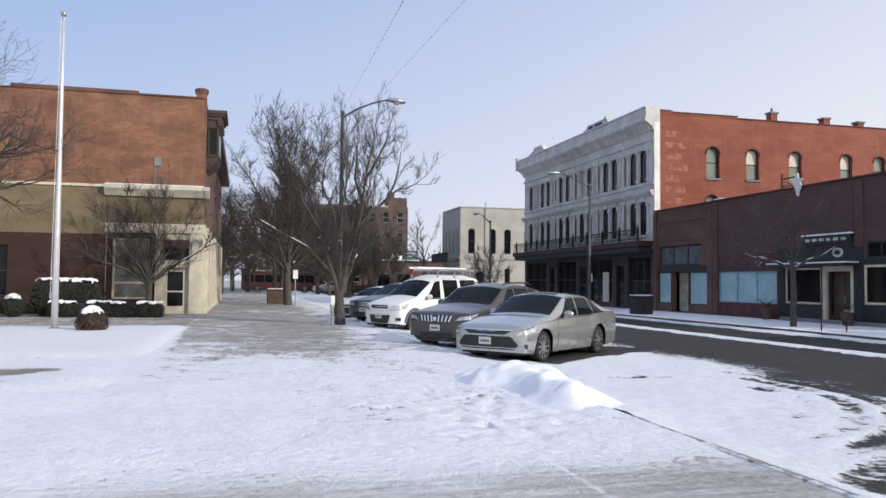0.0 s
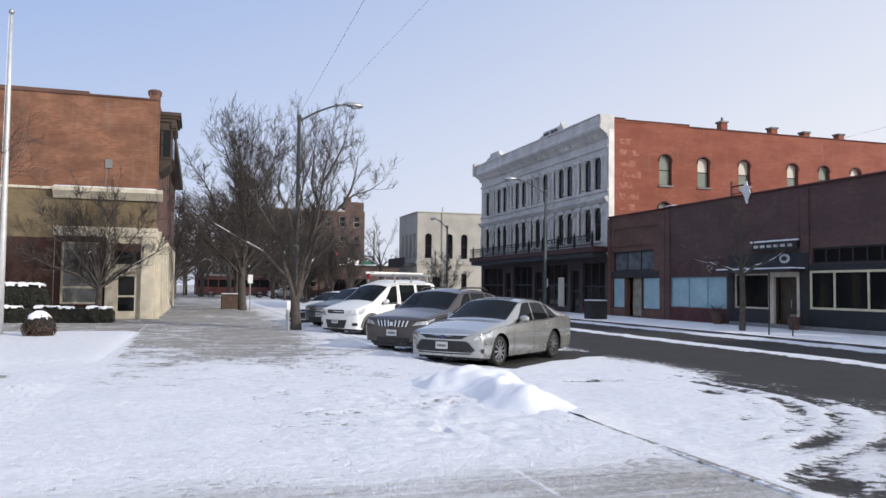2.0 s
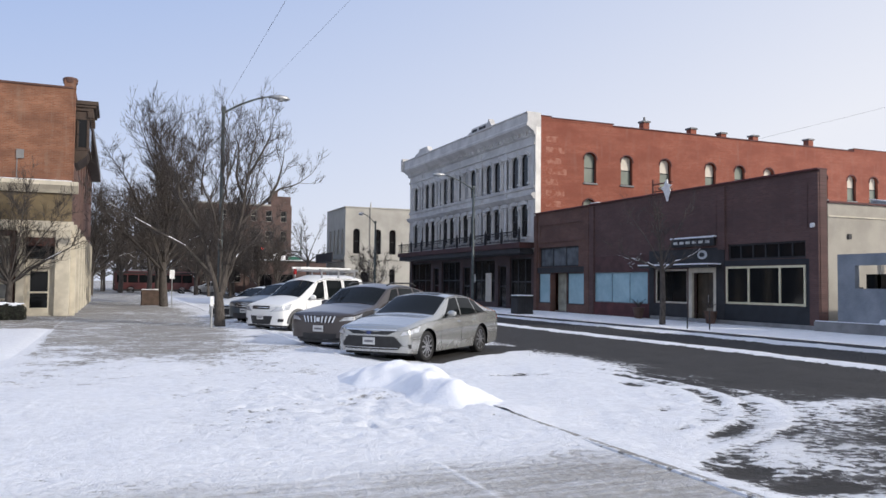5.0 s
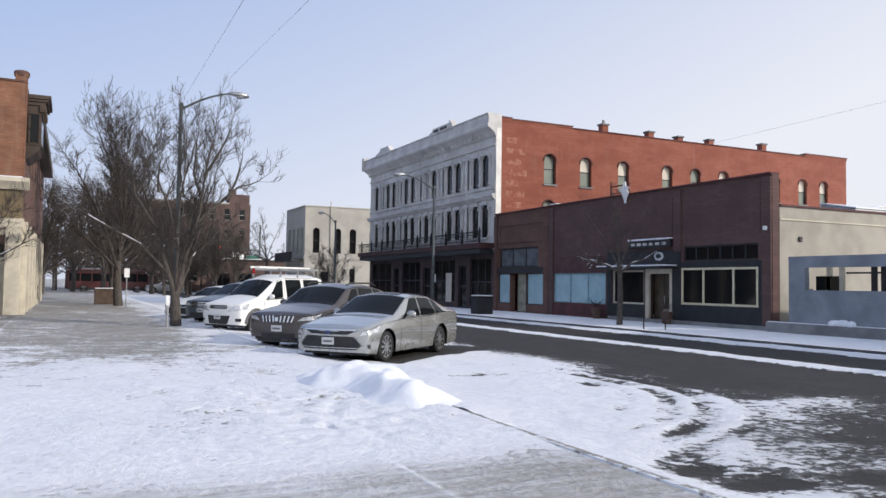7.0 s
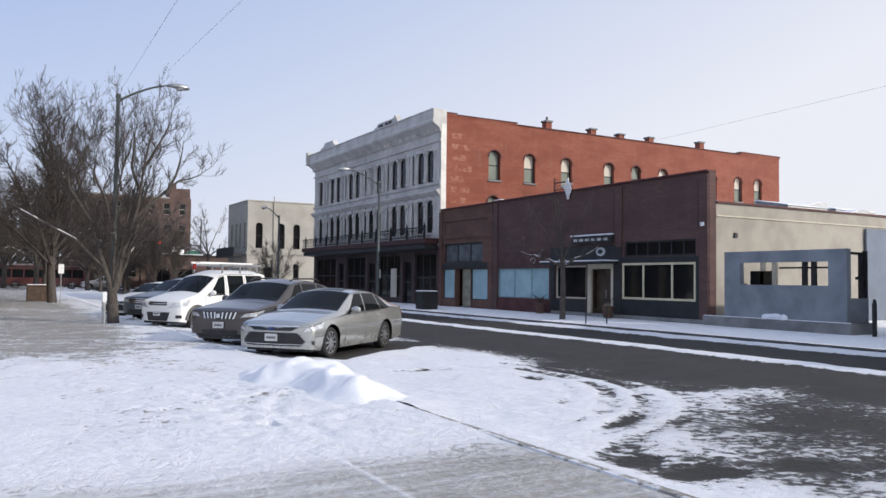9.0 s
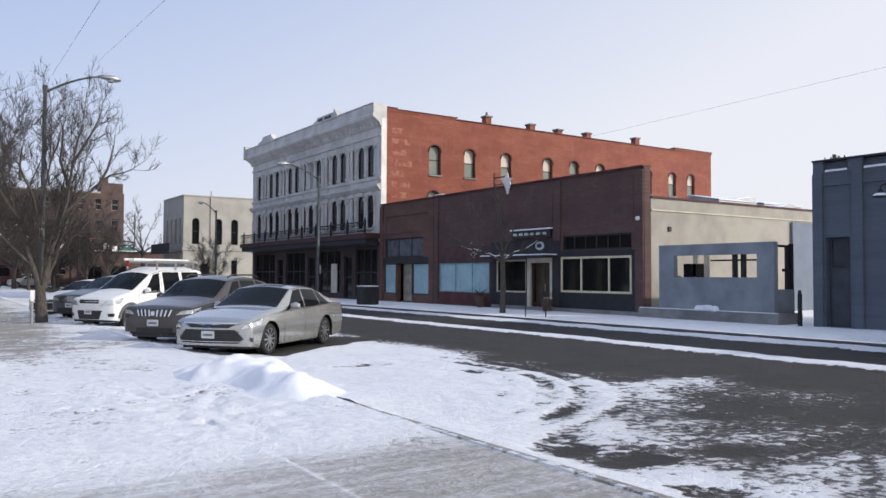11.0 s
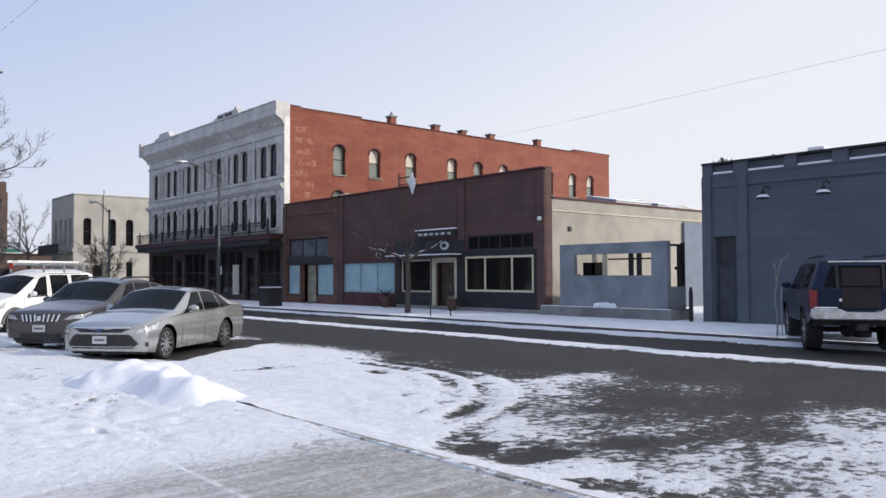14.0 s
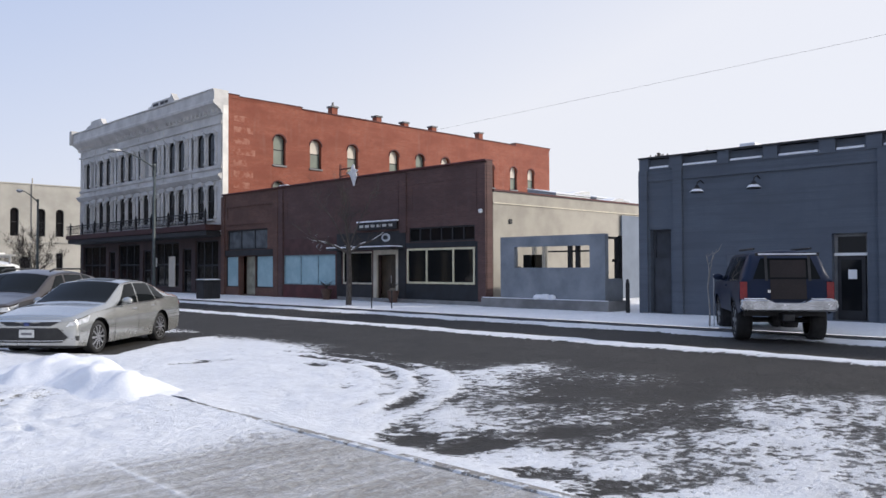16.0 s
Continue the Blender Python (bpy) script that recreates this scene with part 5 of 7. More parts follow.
def wheel_parts(parent, x, y, r, width, spokes, rim_m, hub=0.75):
    sgn = 1 if y > 0 else -1
    tb = bmesh.new()
    prof = [(-0.5, 0.66), (-0.5, 0.9), (-0.42, 0.98), (-0.25, 1.0), (0.25, 1.0), (0.42, 0.98), (0.5, 0.9), (0.5, hub), (0.3, hub - 0.03)]
    n = 28
    rings = [[tb.verts.new((x + math.cos(2 * math.pi * k / n) * r * q, y + sgn * p * width, r + math.sin(2 * math.pi * k / n) * r * q)) for p, q in prof] for k in range(n)]
    for k in range(n):
        for j in range(len(prof) - 1):
            tb.faces.new((rings[k][j], rings[k][j + 1], rings[(k + 1) % n][j + 1], rings[(k + 1) % n][j]))
    w = part("wheel", tb, TYRE, parent, smooth=True)
    rb = bmesh.new()
    yo = y + sgn * width * 0.44
    R = r * hub
    ring = [((R * q) * math.cos(2 * math.pi * k / n), (R * q) * math.sin(2 * math.pi * k / n)) for q in (1.0, 0.9) for k in range(n)]
    vs = [rb.verts.new((x + a, yo, r + b)) for a, b in ring]
    for k in range(n):
        rb.faces.new((vs[k], vs[(k + 1) % n], vs[n + (k + 1) % n], vs[n + k]))
    for i in range(spokes):
        t = 2 * math.pi * i / spokes
        for o in ((-0.09, 0.09) if spokes < 9 else (0.0,)):
            c0, c1 = t + o * 0.4, t + o
            hw = 0.07 * R if spokes < 9 else 0.085 * R
            pa, pb = Vector((math.cos(c0), 0, math.sin(c0))) * R * 0.12, Vector((math.cos(c1), 0, math.sin(c1))) * R * 0.94
            sd = Vector((-math.sin(t), 0, math.cos(t))) * hw
            ce = Vector((x, yo, r))
            q = [rb.verts.new(ce + pa - sd + Vector((0, sgn * 0.012, 0))), rb.verts.new(ce + pb - sd), rb.verts.new(ce + pb + sd), rb.verts.new(ce + pa + sd + Vector((0, sgn * 0.012, 0)))]
            rb.faces.new(q)
    prism(rb, [(x + R * 0.18 * math.cos(k * math.pi / 6), r + R * 0.18 * math.sin(k * math.pi / 6)) for k in range(12)], "y", yo - sgn * 0.01, yo + sgn * 0.02)
    part("rim", rb, rim_m, w)
    part("brake_disc", tube(bmesh.new(), [(x, yo - sgn * 0.07, r), (x, yo - sgn * 0.05, r)], R * 0.98, 20), BLACK_PLASTIC, w)
    return w


def make_car(name, label, at, heading, sh, paint, side_windows, screen, rear_screen, spokes=10, rim=None, clad=None, front=None, rear=None, seams=(), handles=(), mirror=None, width=0.22, category="car", sunroof=None):
    g = base(name, (at[0], at[1], at[2] if len(at) > 2 else 0.0), label, category, "vehicles parked along the street", heading)
    L, W = sh.L, sh.W
    body = part("body", sh.body(), paint, g, smooth=True)
    part("underbody", boxes((L / 2 - sh.wheels[1] - 0.75, -W * 0.86, sh.sill - 0.03, L / 2 - sh.wheels[0] + 0.7, W * 0.86, sh.r * 2 + 0.12)), BLACK_PLASTIC, g)
    part("windscreen", sh.roof_patch(*screen), CAR_GLASS, body, smooth=True)
    if rear_screen:
        part("rear_window", sh.roof_patch(*rear_screen), CAR_GLASS, body, smooth=True)
    for sgn in (1, -1):
        for bot, top in side_windows:
            part("side_window", sh.side_patch(sgn, bot, top, 1.07, 1.92), CAR_GLASS, body, smooth=True)
            strip = sh.side_patch(sgn, (bot[0] - 0.02, bot[1] + 0.02), (bot[0] - 0.02, bot[1] + 0.02), 1.01, 1.06, 0.008, 14, 1)
            part("window_trim", strip, CHROME if clad is None else BLACK_PLASTIC, body)
        for s, v0, v1 in seams:
            part("door_seam", sh.side_patch(sgn, (s, s + 0.012), (s + 0.0, s + 0.012), v0, v1, 0.003, 1, 12), BLACK_PLASTIC, body)
        for s in handles:
            p = sh.side(s, 0.86)
            part("door_handle", boxes((p.x - 0.1, sgn * (p.y - 0.005), p.z - 0.018, p.x + 0.1, sgn * (p.y + 0.035), p.z + 0.018), bevel=0.012), paint if clad is None else BLACK_PLASTIC, body)
        if mirror:
            p = sh.side(mirror, 1.05)
            mb = bmesh.new()
            bmesh.ops.create_icosphere(mb, subdivisions=2, radius=1.0, matrix=Matrix.Translation((p.x, sgn * (p.y + 0.12), p.z + 0.09)) @ Matrix.Diagonal((0.07, 0.13, 0.085, 1)))
            tube(mb, [(p.x, sgn * (p.y - 0.03), p.z), (p.x, sgn * (p.y + 0.08), p.z + 0.06)], 0.03, 6)
            part("side_mirror", mb, paint if clad is None else BLACK_PLASTIC, body, smooth=True)
        if clad:
            part("sill_cladding", sh.side_patch(sgn, (0.25, L - 0.25), (0.25, L - 0.25), 0.0, 0.22, 0.006, 90, 2), BLACK_PLASTIC, body)
        part("roof_gutter", sh.side_patch(sgn, (screen[1] - 0.05, L - 0.7), (screen[1] - 0.05, L - 0.7), 1.965, 1.99, 0.006, 30, 1), BLACK_PLASTIC, body)
    if sunroof:
        part("sunroof", sh.roof_patch(sunroof[0], sunroof[1], 0.6, 0.006), CAR_GLASS, body, smooth=True)
    for s in sh.wheels:
        for sgn in (1, -1):
            wheel_parts(g, L / 2 - s, sgn * (W - width / 2 - 0.02), sh.r, width, spokes, rim or ALLOY)
    if front:
        front(sh, body, paint)
    if rear:
        rear(sh, body, paint)
    return g


def plate(sh, body, y, z, w=0.31, h=0.155, back=False, off=0.03):
    p = part("number_plate", sh.front_patch(y - w / 2, y + w / 2, z, z + h, off, back=back), PLATE, body)
    part("plate_bars", sh.front_patch(y - w * 0.36, y + w * 0.36, z + h * 0.32, z + h * 0.62, off + 0.004, back=back), surf("plate_dark", (0.16, 0.16, 0.17), rough=0.5) if "plate_dark" not in bpy.data.materials else bpy.data.materials["plate_dark"], p)


def headlamps(sh, body, s0, s1, v0, v1, m=HEADLAMP, lift=0.0):
    for sgn in (1, -1):
        part("headlamp", sh.side_patch(sgn, (s0, s1), (s0 + lift, s1 + lift * 2), v0, v1, 0.006, 14, 4), m, body, smooth=True)


def tail_lamps(sh, body, s, v0, v1):
    for sgn in (1, -1):
        part("tail_lamp", sh.side_patch(sgn, (sh.L - s, sh.L - 0.03), (sh.L - s * 0.7, sh.L - 0.03), v0, v1, 0.007, 8, 4), TAIL_RED, body, smooth=True)


# silver sedan
def sedan_front(sh, body, paint):
    part("lower_grille", sh.front_patch(-0.66, 0.66, 0.3, 0.4, 0.014, 0.0, y0t=-0.76, y1t=0.76), BLACK_PLASTIC, body)
    part("lower_grille", sh.front_patch(-0.76, 0.76, 0.4, 0.58, 0.014, 0.0, y0t=-0.58, y1t=0.58), BLACK_PLASTIC, body)
    for i in range(5):
        part("grille_bar", sh.front_patch(-0.68, 0.68, 0.33 + 0.05 * i, 0.342 + 0.05 * i, 0.02), BLACK_PLASTIC if i else CHROME, body)
    part("upper_grille", sh.front_patch(-0.45, 0.45, 0.62, 0.7, 0.014, 0.2, y0t=-0.62, y1t=0.62), BLACK_PLASTIC, body)
    part("grille_wing", sh.front_patch(-0.64, 0.64, 0.7, 0.735, 0.018, 0.2), CHROME, body, "chrome winged trim over the grille")
    part("badge", sh.front_patch(-0.055, 0.055, 0.62, 0.69, 0.03), surf("badge_blue", (0.06, 0.08, 0.2), rough=0.2, metal=0.6, bump=0), body, "round blue and chrome badge")
    headlamps(sh, body, 0.1, 0.62, 0.8, 0.97, lift=0.03)
    for sgn in (1, -1):
        part("fog_recess", sh.side_patch(sgn, (0.17, 0.24), (0.15, 0.22), 0.2, 0.38, 0.006, 6, 4), BLACK_PLASTIC, body)
    plate(sh, body, 0.0, 0.4)


def sedan_rear(sh, body, paint):
    tail_lamps(sh, body, 0.16, 0.76, 0.94)
    part("rear_bumper_insert", sh.front_patch(-0.6, 0.6, 0.26, 0.38, 0.01, back=True), BLACK_PLASTIC, body)
    plate(sh, body, 0.0, 0.62, back=True)


SILVER = car_paint("silver_paint", (0.42, 0.425, 0.412), 0.65, 0.22, 0.9)
sedan = Shell(4.96, 1.84, 0.2,
              belt=[(0, 0.64), (0.15, 0.72), (0.9, 0.84), (1.7, 0.91), (3.3, 0.955), (4.3, 1.02), (4.96, 0.98)],
              rail=[(0, 0.68), (0.15, 0.78), (0.9, 0.92), (1.42, 0.985), (1.62, 1.06), (2.3, 1.40), (2.7, 1.435), (3.4, 1.41), (3.95, 1.26), (4.4, 1.11), (4.96, 1.03)],
              top=[(0, 0.69), (0.15, 0.82), (0.9, 0.965), (1.35, 1.01), (1.5, 1.06), (2.25, 1.45), (2.6, 1.51), (3.3, 1.495), (3.95, 1.34), (4.4, 1.15), (4.96, 1.06)],
              railw=[(0, 0.86), (0.9, 0.87), (1.5, 0.87), (2.3, 0.755), (3.4, 0.74), (4.1, 0.78), (4.6, 0.86), (4.96, 0.86)],
              wheels=(0.98, 3.80), r=0.335)
HEAD = 217.5


def beside(cx, cy, back, turn=0.0):
    """The middle of a car from its front axle's middle, for the shared parking angle."""
    return cx - math.cos(radians(HEAD + turn)) * back, cy - math.sin(radians(HEAD + turn)) * back


make_car("sedan", "silver four-door sedan parked at an angle to the kerb", beside(5.83, 16.82, 1.5, 2.5), HEAD + 2.5, sedan, SILVER,
         [((1.68, 2.64), (2.36, 2.7)), ((2.71, 3.52), (2.76, 3.42)), ((3.58, 4.08), (3.48, 3.74))], (1.46, 2.26, 0.96), (3.55, 4.2), 10, front=sedan_front, rear=sedan_rear,
         seams=((1.62, 0.05, 1.0), (2.66, 0.05, 1.0), (3.52, 0.45, 1.0)), handles=(2.48, 3.34), mirror=1.95, sunroof=(2.35, 2.9))


# dark grey crossover
def cross_front(sh, body, paint):
    part("upper_grille", sh.front_patch(-0.42, 0.42, 0.72, 0.9, 0.012, 0.1, y0t=-0.5, y1t=0.5), BLACK_PLASTIC, body)
    for i in range(-4, 5):
        if i:
            part("grille_bar", sh.front_patch(i * 0.1 - 0.022, i * 0.1 + 0.022, 0.73, 0.89, 0.024, 0.1, y0t=i * 0.115 - 0.022, y1t=i * 0.115 + 0.022), CHROME, body)
    em = sh.front_patch(-0.05, 0.05, 0.75, 0.85, 0.035, 0.1)
    part("badge", em, CHROME, body, "round chrome badge")
    headlamps(sh, body, 0.06, 0.5, 0.8, 0.96, lift=0.04)
    part("lower_grille", sh.front_patch(-0.5, 0.5, 0.32, 0.46, 0.012), BLACK_PLASTIC, body)
    part("skid_plate", sh.front_patch(-0.62, 0.62, 0.24, 0.3, 0.014), BLACK_PLASTIC, body)
    for sgn in (1, -1):
        part("fog_lamp", sh.side_patch(sgn, (0.14, 0.19), (0.14, 0.19), 0.27, 0.36, 0.008, 4, 4), HEADLAMP, body)
    plate(sh, body, 0.0, 0.5)


def cross_rear(sh, body, paint):
    tail_lamps(sh, body, 0.3, 0.75, 1.15)


GREY_BROWN = car_paint("grey_brown_paint", (0.062, 0.052, 0.05), 0.35, 0.3, 0.6)
cross = Shell(4.8, 1.9, 0.31,
              belt=[(0, 0.84), (0.12, 0.9), (0.9, 1.0), (1.6, 1.06), (3.3, 1.12), (4.3, 1.2), (4.8, 1.16)],
              rail=[(0, 0.86), (0.12, 0.94), (0.9, 1.06), (1.2, 1.1), (1.45, 1.16), (2.15, 1.56), (2.6, 1.62), (3.6, 1.6), (4.2, 1.5), (4.65, 1.25), (4.8, 1.18)],
              top=[(0, 0.87), (0.12, 0.98), (0.9, 1.1), (1.15, 1.14), (1.3, 1.18), (2.1, 1.62), (2.6, 1.71), (3.6, 1.69), (4.25, 1.58), (4.65, 1.3), (4.8, 1.2)],
              railw=[(0, 0.86), (0.9, 0.87), (1.4, 0.88), (2.2, 0.79), (3.6, 0.77), (4.5, 0.78), (4.8, 0.82)],
              wheels=(0.95, 3.78), r=0.365)
xg = make_car("crossover", "dark grey-brown crossover parked beside the silver sedan", beside(5.4, 19.8, 1.45, 4), HEAD + 4, cross, GREY_BROWN,
              [((1.66, 2.5), (2.28, 2.56)), ((2.6, 3.5), (2.64, 3.42)), ((3.58, 4.25), (3.5, 3.9))], (1.32, 2.1), (4.2, 4.62), 6, front=cross_front, rear=cross_rear,
              seams=((1.5, 0.05, 1.0), (2.54, 0.05, 1.0), (3.5, 0.45, 1.0)), handles=(2.35, 3.3), mirror=1.8)
for sgn in (1, -1):
    part("roof_rail", tube(bmesh.new(), [(0.1, sgn * 0.62, 1.66), (-0.1, sgn * 0.63, 1.72), (-1.3, sgn * 0.62, 1.72), (-1.6, sgn * 0.6, 1.64)], 0.022, 6), BLACK_PLASTIC, xg)


# white panel van with a ladder rack
def van_front(sh, body, paint):
    part("upper_grille", sh.front_patch(-0.4, 0.4, 0.8, 0.92, 0.012, 0.1), BLACK_PLASTIC, body)
    part("grille_bar", sh.front_patch(-0.42, 0.42, 0.85, 0.87, 0.02, 0.1), CHROME, body)
    part("lower_grille", sh.front_patch(-0.42, 0.42, 0.3, 0.58, 0.012, y0t=-0.52, y1t=0.52), BLACK_PLASTIC, body)
    headlamps(sh, body, 0.03, 0.5, 0.76, 0.99, lift=0.05)
    for sgn in (1, -1):
        part("fog_lamp", sh.side_patch(sgn, (0.1, 0.19), (0.1, 0.19), 0.18, 0.34, 0.008, 4, 4), BLACK_PLASTIC, body)
        s = sh.wheels[0]
        R = sh.r + 0.075
        ab = bmesh.new()
        tube(ab, [(sh.L / 2 - s + (R + 0.05) * math.cos(t), sgn * (sh.W + 0.0), sh.r + (R + 0.05) * math.sin(t)) for t in [math.pi * k / 14 for k in range(15)]], 0.06, 6)
        part("wheel_arch_trim", ab, surf("grey_arch_plastic", (0.1, 0.1, 0.1), rough=0.8) if "grey_arch_plastic" not in bpy.data.materials else bpy.data.materials["grey_arch_plastic"], body)
    plate(sh, body, 0.0, 0.46)


VAN_WHITE = car_paint("white_van_paint", (0.78, 0.78, 0.76), 0.0, 0.35)
van = Shell(4.52, 1.8, 0.24,
            belt=[(0, 0.82), (0.1, 0.9), (0.8, 1.02), (1.3, 1.1), (3.5, 1.14), (4.52, 1.14)],
            rail=[(0, 0.84), (0.1, 0.94), (0.75, 1.1), (0.95, 1.14), (1.15, 1.22), (1.95, 1.76), (2.4, 1.86), (4.3, 1.86), (4.45, 1.8), (4.52, 1.7)],
            top=[(0, 0.86), (0.1, 0.97), (0.75, 1.13), (0.9, 1.17), (1.05, 1.24), (1.9, 1.82), (2.4, 1.99), (4.2, 2.0), (4.42, 1.92), (4.52, 1.75)],
            railw=[(0, 0.86), (0.8, 0.86), (1.2, 0.86), (2.0, 0.8), (4.52, 0.8)],
            wheels=(0.86, 3.6), r=0.325, tail=0.08)
vg = make_car("van", "white compact van with a silver ladder rack on its roof", beside(5.25, 27.2, 1.4, -4), HEAD - 4, van, VAN_WHITE,
              [((1.35, 2.2), (1.98, 2.26)), ((2.4, 3.2), (2.4, 3.2)), ((3.35, 4.2), (3.35, 4.2))], (1.07, 1.86), None, 5, front=van_front,
              seams=((1.25, 0.05, 1.0), (2.3, 0.05, 1.9), (3.28, 0.05, 1.9)), handles=(2.12, 2.5), mirror=1.5, category="van")
rack = part("ladder_rack", boxes((-2.0, -0.68, 2.14, 0.1, -0.62, 2.2), (-2.0, 0.62, 2.14, 0.1, 0.68, 2.2)), STEEL, vg, "galvanised ladder rack")
for x in (0.0, -0.9, -1.8):
    part("cross_bar", boxes((x - 0.03, -0.68, 2.1, x + 0.03, 0.68, 2.14)), STEEL, rack)
    for y in (-0.66, 0.66):
        part("rack_foot", boxes((x - 0.03, y - 0.02, 1.88, x + 0.03, y + 0.02, 2.12)), STEEL, rack)
for y in (-0.3, 0.1):
    part("ladder_rail", boxes((-2.2, y - 0.02, 2.2, 0.5, y + 0.02, 2.27)), WHITE_PAINT, rack)
for k in range(9):
    part("ladder_rung", boxes((-2.1 + 0.3 * k, -0.3, 2.22, -2.07 + 0.3 * k, 0.1, 2.25)), WHITE_PAINT, rack)
part("amber_beacon", boxes((0.15, -0.5, 2.0, 0.25, -0.4, 2.2), bevel=0.02), TAIL_RED, vg)


# slate-blue crossover and a white sedan beyond the van
def plain_front(sh, body, paint):
    part("upper_grille", sh.front_patch(-0.45, 0.45, 0.7, 0.94, 0.012, 0.05), BLACK_PLASTIC, body)
    for i in range(3):
        part("grille_bar", sh.front_patch(-0.46, 0.46, 0.74 + 0.07 * i, 0.765 + 0.07 * i, 0.022, 0.05), CHROME, body)
    headlamps(sh, body, 0.04, 0.42, 0.78, 0.96, lift=0.03)
    part("lower_grille", sh.front_patch(-0.6, 0.6, 0.3, 0.5, 0.012), BLACK_PLASTIC, body)
    plate(sh, body, 0.0, 0.52)


SLATE = car_paint("slate_blue_paint", (0.075, 0.095, 0.115), 0.4, 0.32)
make_car("crossover", "slate-blue crossover parked beyond the white van", beside(5.35, 31.6, 1.45), HEAD, cross, SLATE,
         [((1.66, 2.5), (2.28, 2.56)), ((2.6, 3.5), (2.64, 3.42)), ((3.58, 4.25), (3.5, 3.9))], (1.32, 2.1), (4.2, 4.62), 6, front=plain_front, rear=cross_rear, mirror=1.8)
WHITE_CAR = car_paint("white_car_paint", (0.7, 0.7, 0.68), 0.0, 0.35)
make_car("sedan", "white sedan parked behind the street tree", beside(4.95, 35.0, 1.5), HEAD, sedan, WHITE_CAR,
         [((1.83, 2.62), (2.42, 2.68)), ((2.72, 3.5), (2.76, 3.36)), ((3.58, 3.98), (3.44, 3.66))], (1.5, 2.24), (3.55, 4.2), 10, front=sedan_front, rear=sedan_rear, mirror=1.95)
make_car("crossover", "pale grey car far off past the crossing", (11.4, 108.0), 180, cross, car_paint("pale_grey_paint", (0.5, 0.5, 0.5), 0.3, 0.35),
         [((1.66, 2.5), (2.28, 2.56)), ((2.6, 3.5), (2.64, 3.42))], (1.32, 2.1), (4.2, 4.62), 6, front=plain_front, rear=cross_rear)


DARK_RED = surf("dark_tail_lamp", (0.22, 0.012, 0.016), scale=6, rough=0.2, bump=0, spread=0.2)


# lifted blue off-roader on the far kerb
def off_front(sh, body, paint):
    part("upper_grille", sh.front_patch(-0.5, 0.5, 0.95, 1.2, 0.012), BLACK_PLASTIC, body)


def off_rear(sh, body, paint):
    part("tailgate", sh.front_patch(-0.74, 0.74, 0.98, 1.36, 0.01, back=True), paint, body)
    gw = part("rear_window", sh.front_patch(-0.7, 0.7, 1.42, 1.88, 0.012, 0.25, back=True, y0t=-0.52, y1t=0.52), CAR_GLASS, body)
    part("brown_panel", sh.front_patch(-0.4, 0.34, 0.98, 1.84, 0.06, 0.12, back=True), surf("brown_primer", (0.015, 0.009, 0.009), scale=3, rough=0.7), body, "rusty brown rear door panel")
    for y in (-0.47, 0.42):
        part("window_bar", sh.front_patch(y - 0.03, y + 0.03, 1.38, 1.95, 0.035, 0.2, back=True), BLACK_PLASTIC, body)
    part("roof_lip", sh.front_patch(-0.66, 0.66, 1.93, 2.0, 0.06, 0.0, back=True), BLACK_PLASTIC, body)
    part("snow_cap", sh.front_patch(-0.6, 0.6, 1.955, 1.985, 0.075, back=True), SNOW, body)
    for sgn in (1, -1):
        part("tail_lamp", sh.front_patch(sgn * 0.82, sgn * 0.97, 0.98, 1.36, 0.02, back=True), DARK_RED, body)
    part("licence_light", sh.front_patch(0.2, 0.4, 1.12, 1.18, 0.03, back=True), CHROME, body)
    X0 = -sh.L / 2
    bm = prism(bmesh.new(), [(-1.0, 0.82), (-0.93, 0.72), (0.93, 0.72), (1.0, 0.82), (0.97, 0.98), (0.42, 0.98), (0.28, 0.86), (-0.28, 0.86), (-0.42, 0.98), (-0.97, 0.98)], "x", X0 - 0.24, X0 - 0.02)
    bmesh.ops.bevel(bm, geom=bm.edges[:], offset=0.035, segments=2, affect="EDGES", profile=0.5)
    bp = part("rear_bumper", bm, surf("dull_chrome", (0.5, 0.51, 0.53), scale=5, rough=0.22, metal=0.9, bump=0, spread=0.25), body, "bent chrome step bumper dusted with snow")
    part("snow_cap", boxes((X0 - 0.2, -0.9, 0.975, X0 - 0.05, -0.48, 1.0), (X0 - 0.2, 0.46, 0.975, X0 - 0.05, 0.9, 1.0), bevel=0.01), SNOW, bp)
    part("tow_hitch", boxes((-sh.L / 2 - 0.22, -0.12, 0.5, -sh.L / 2 + 0.4, 0.12, 0.66), bevel=0.02), BLACK_PLASTIC, body)
    ax = bmesh.new()
    x = sh.L / 2 - sh.wheels[1]
    tube(ax, [(x, -0.75, sh.r), (x, 0.75, sh.r)], 0.06, 8)
    bmesh.ops.create_icosphere(ax, subdivisions=2, radius=0.17, matrix=Matrix.Translation((x, 0.05, sh.r)))
    part("rear_axle", ax, BLACK_PLASTIC, body)


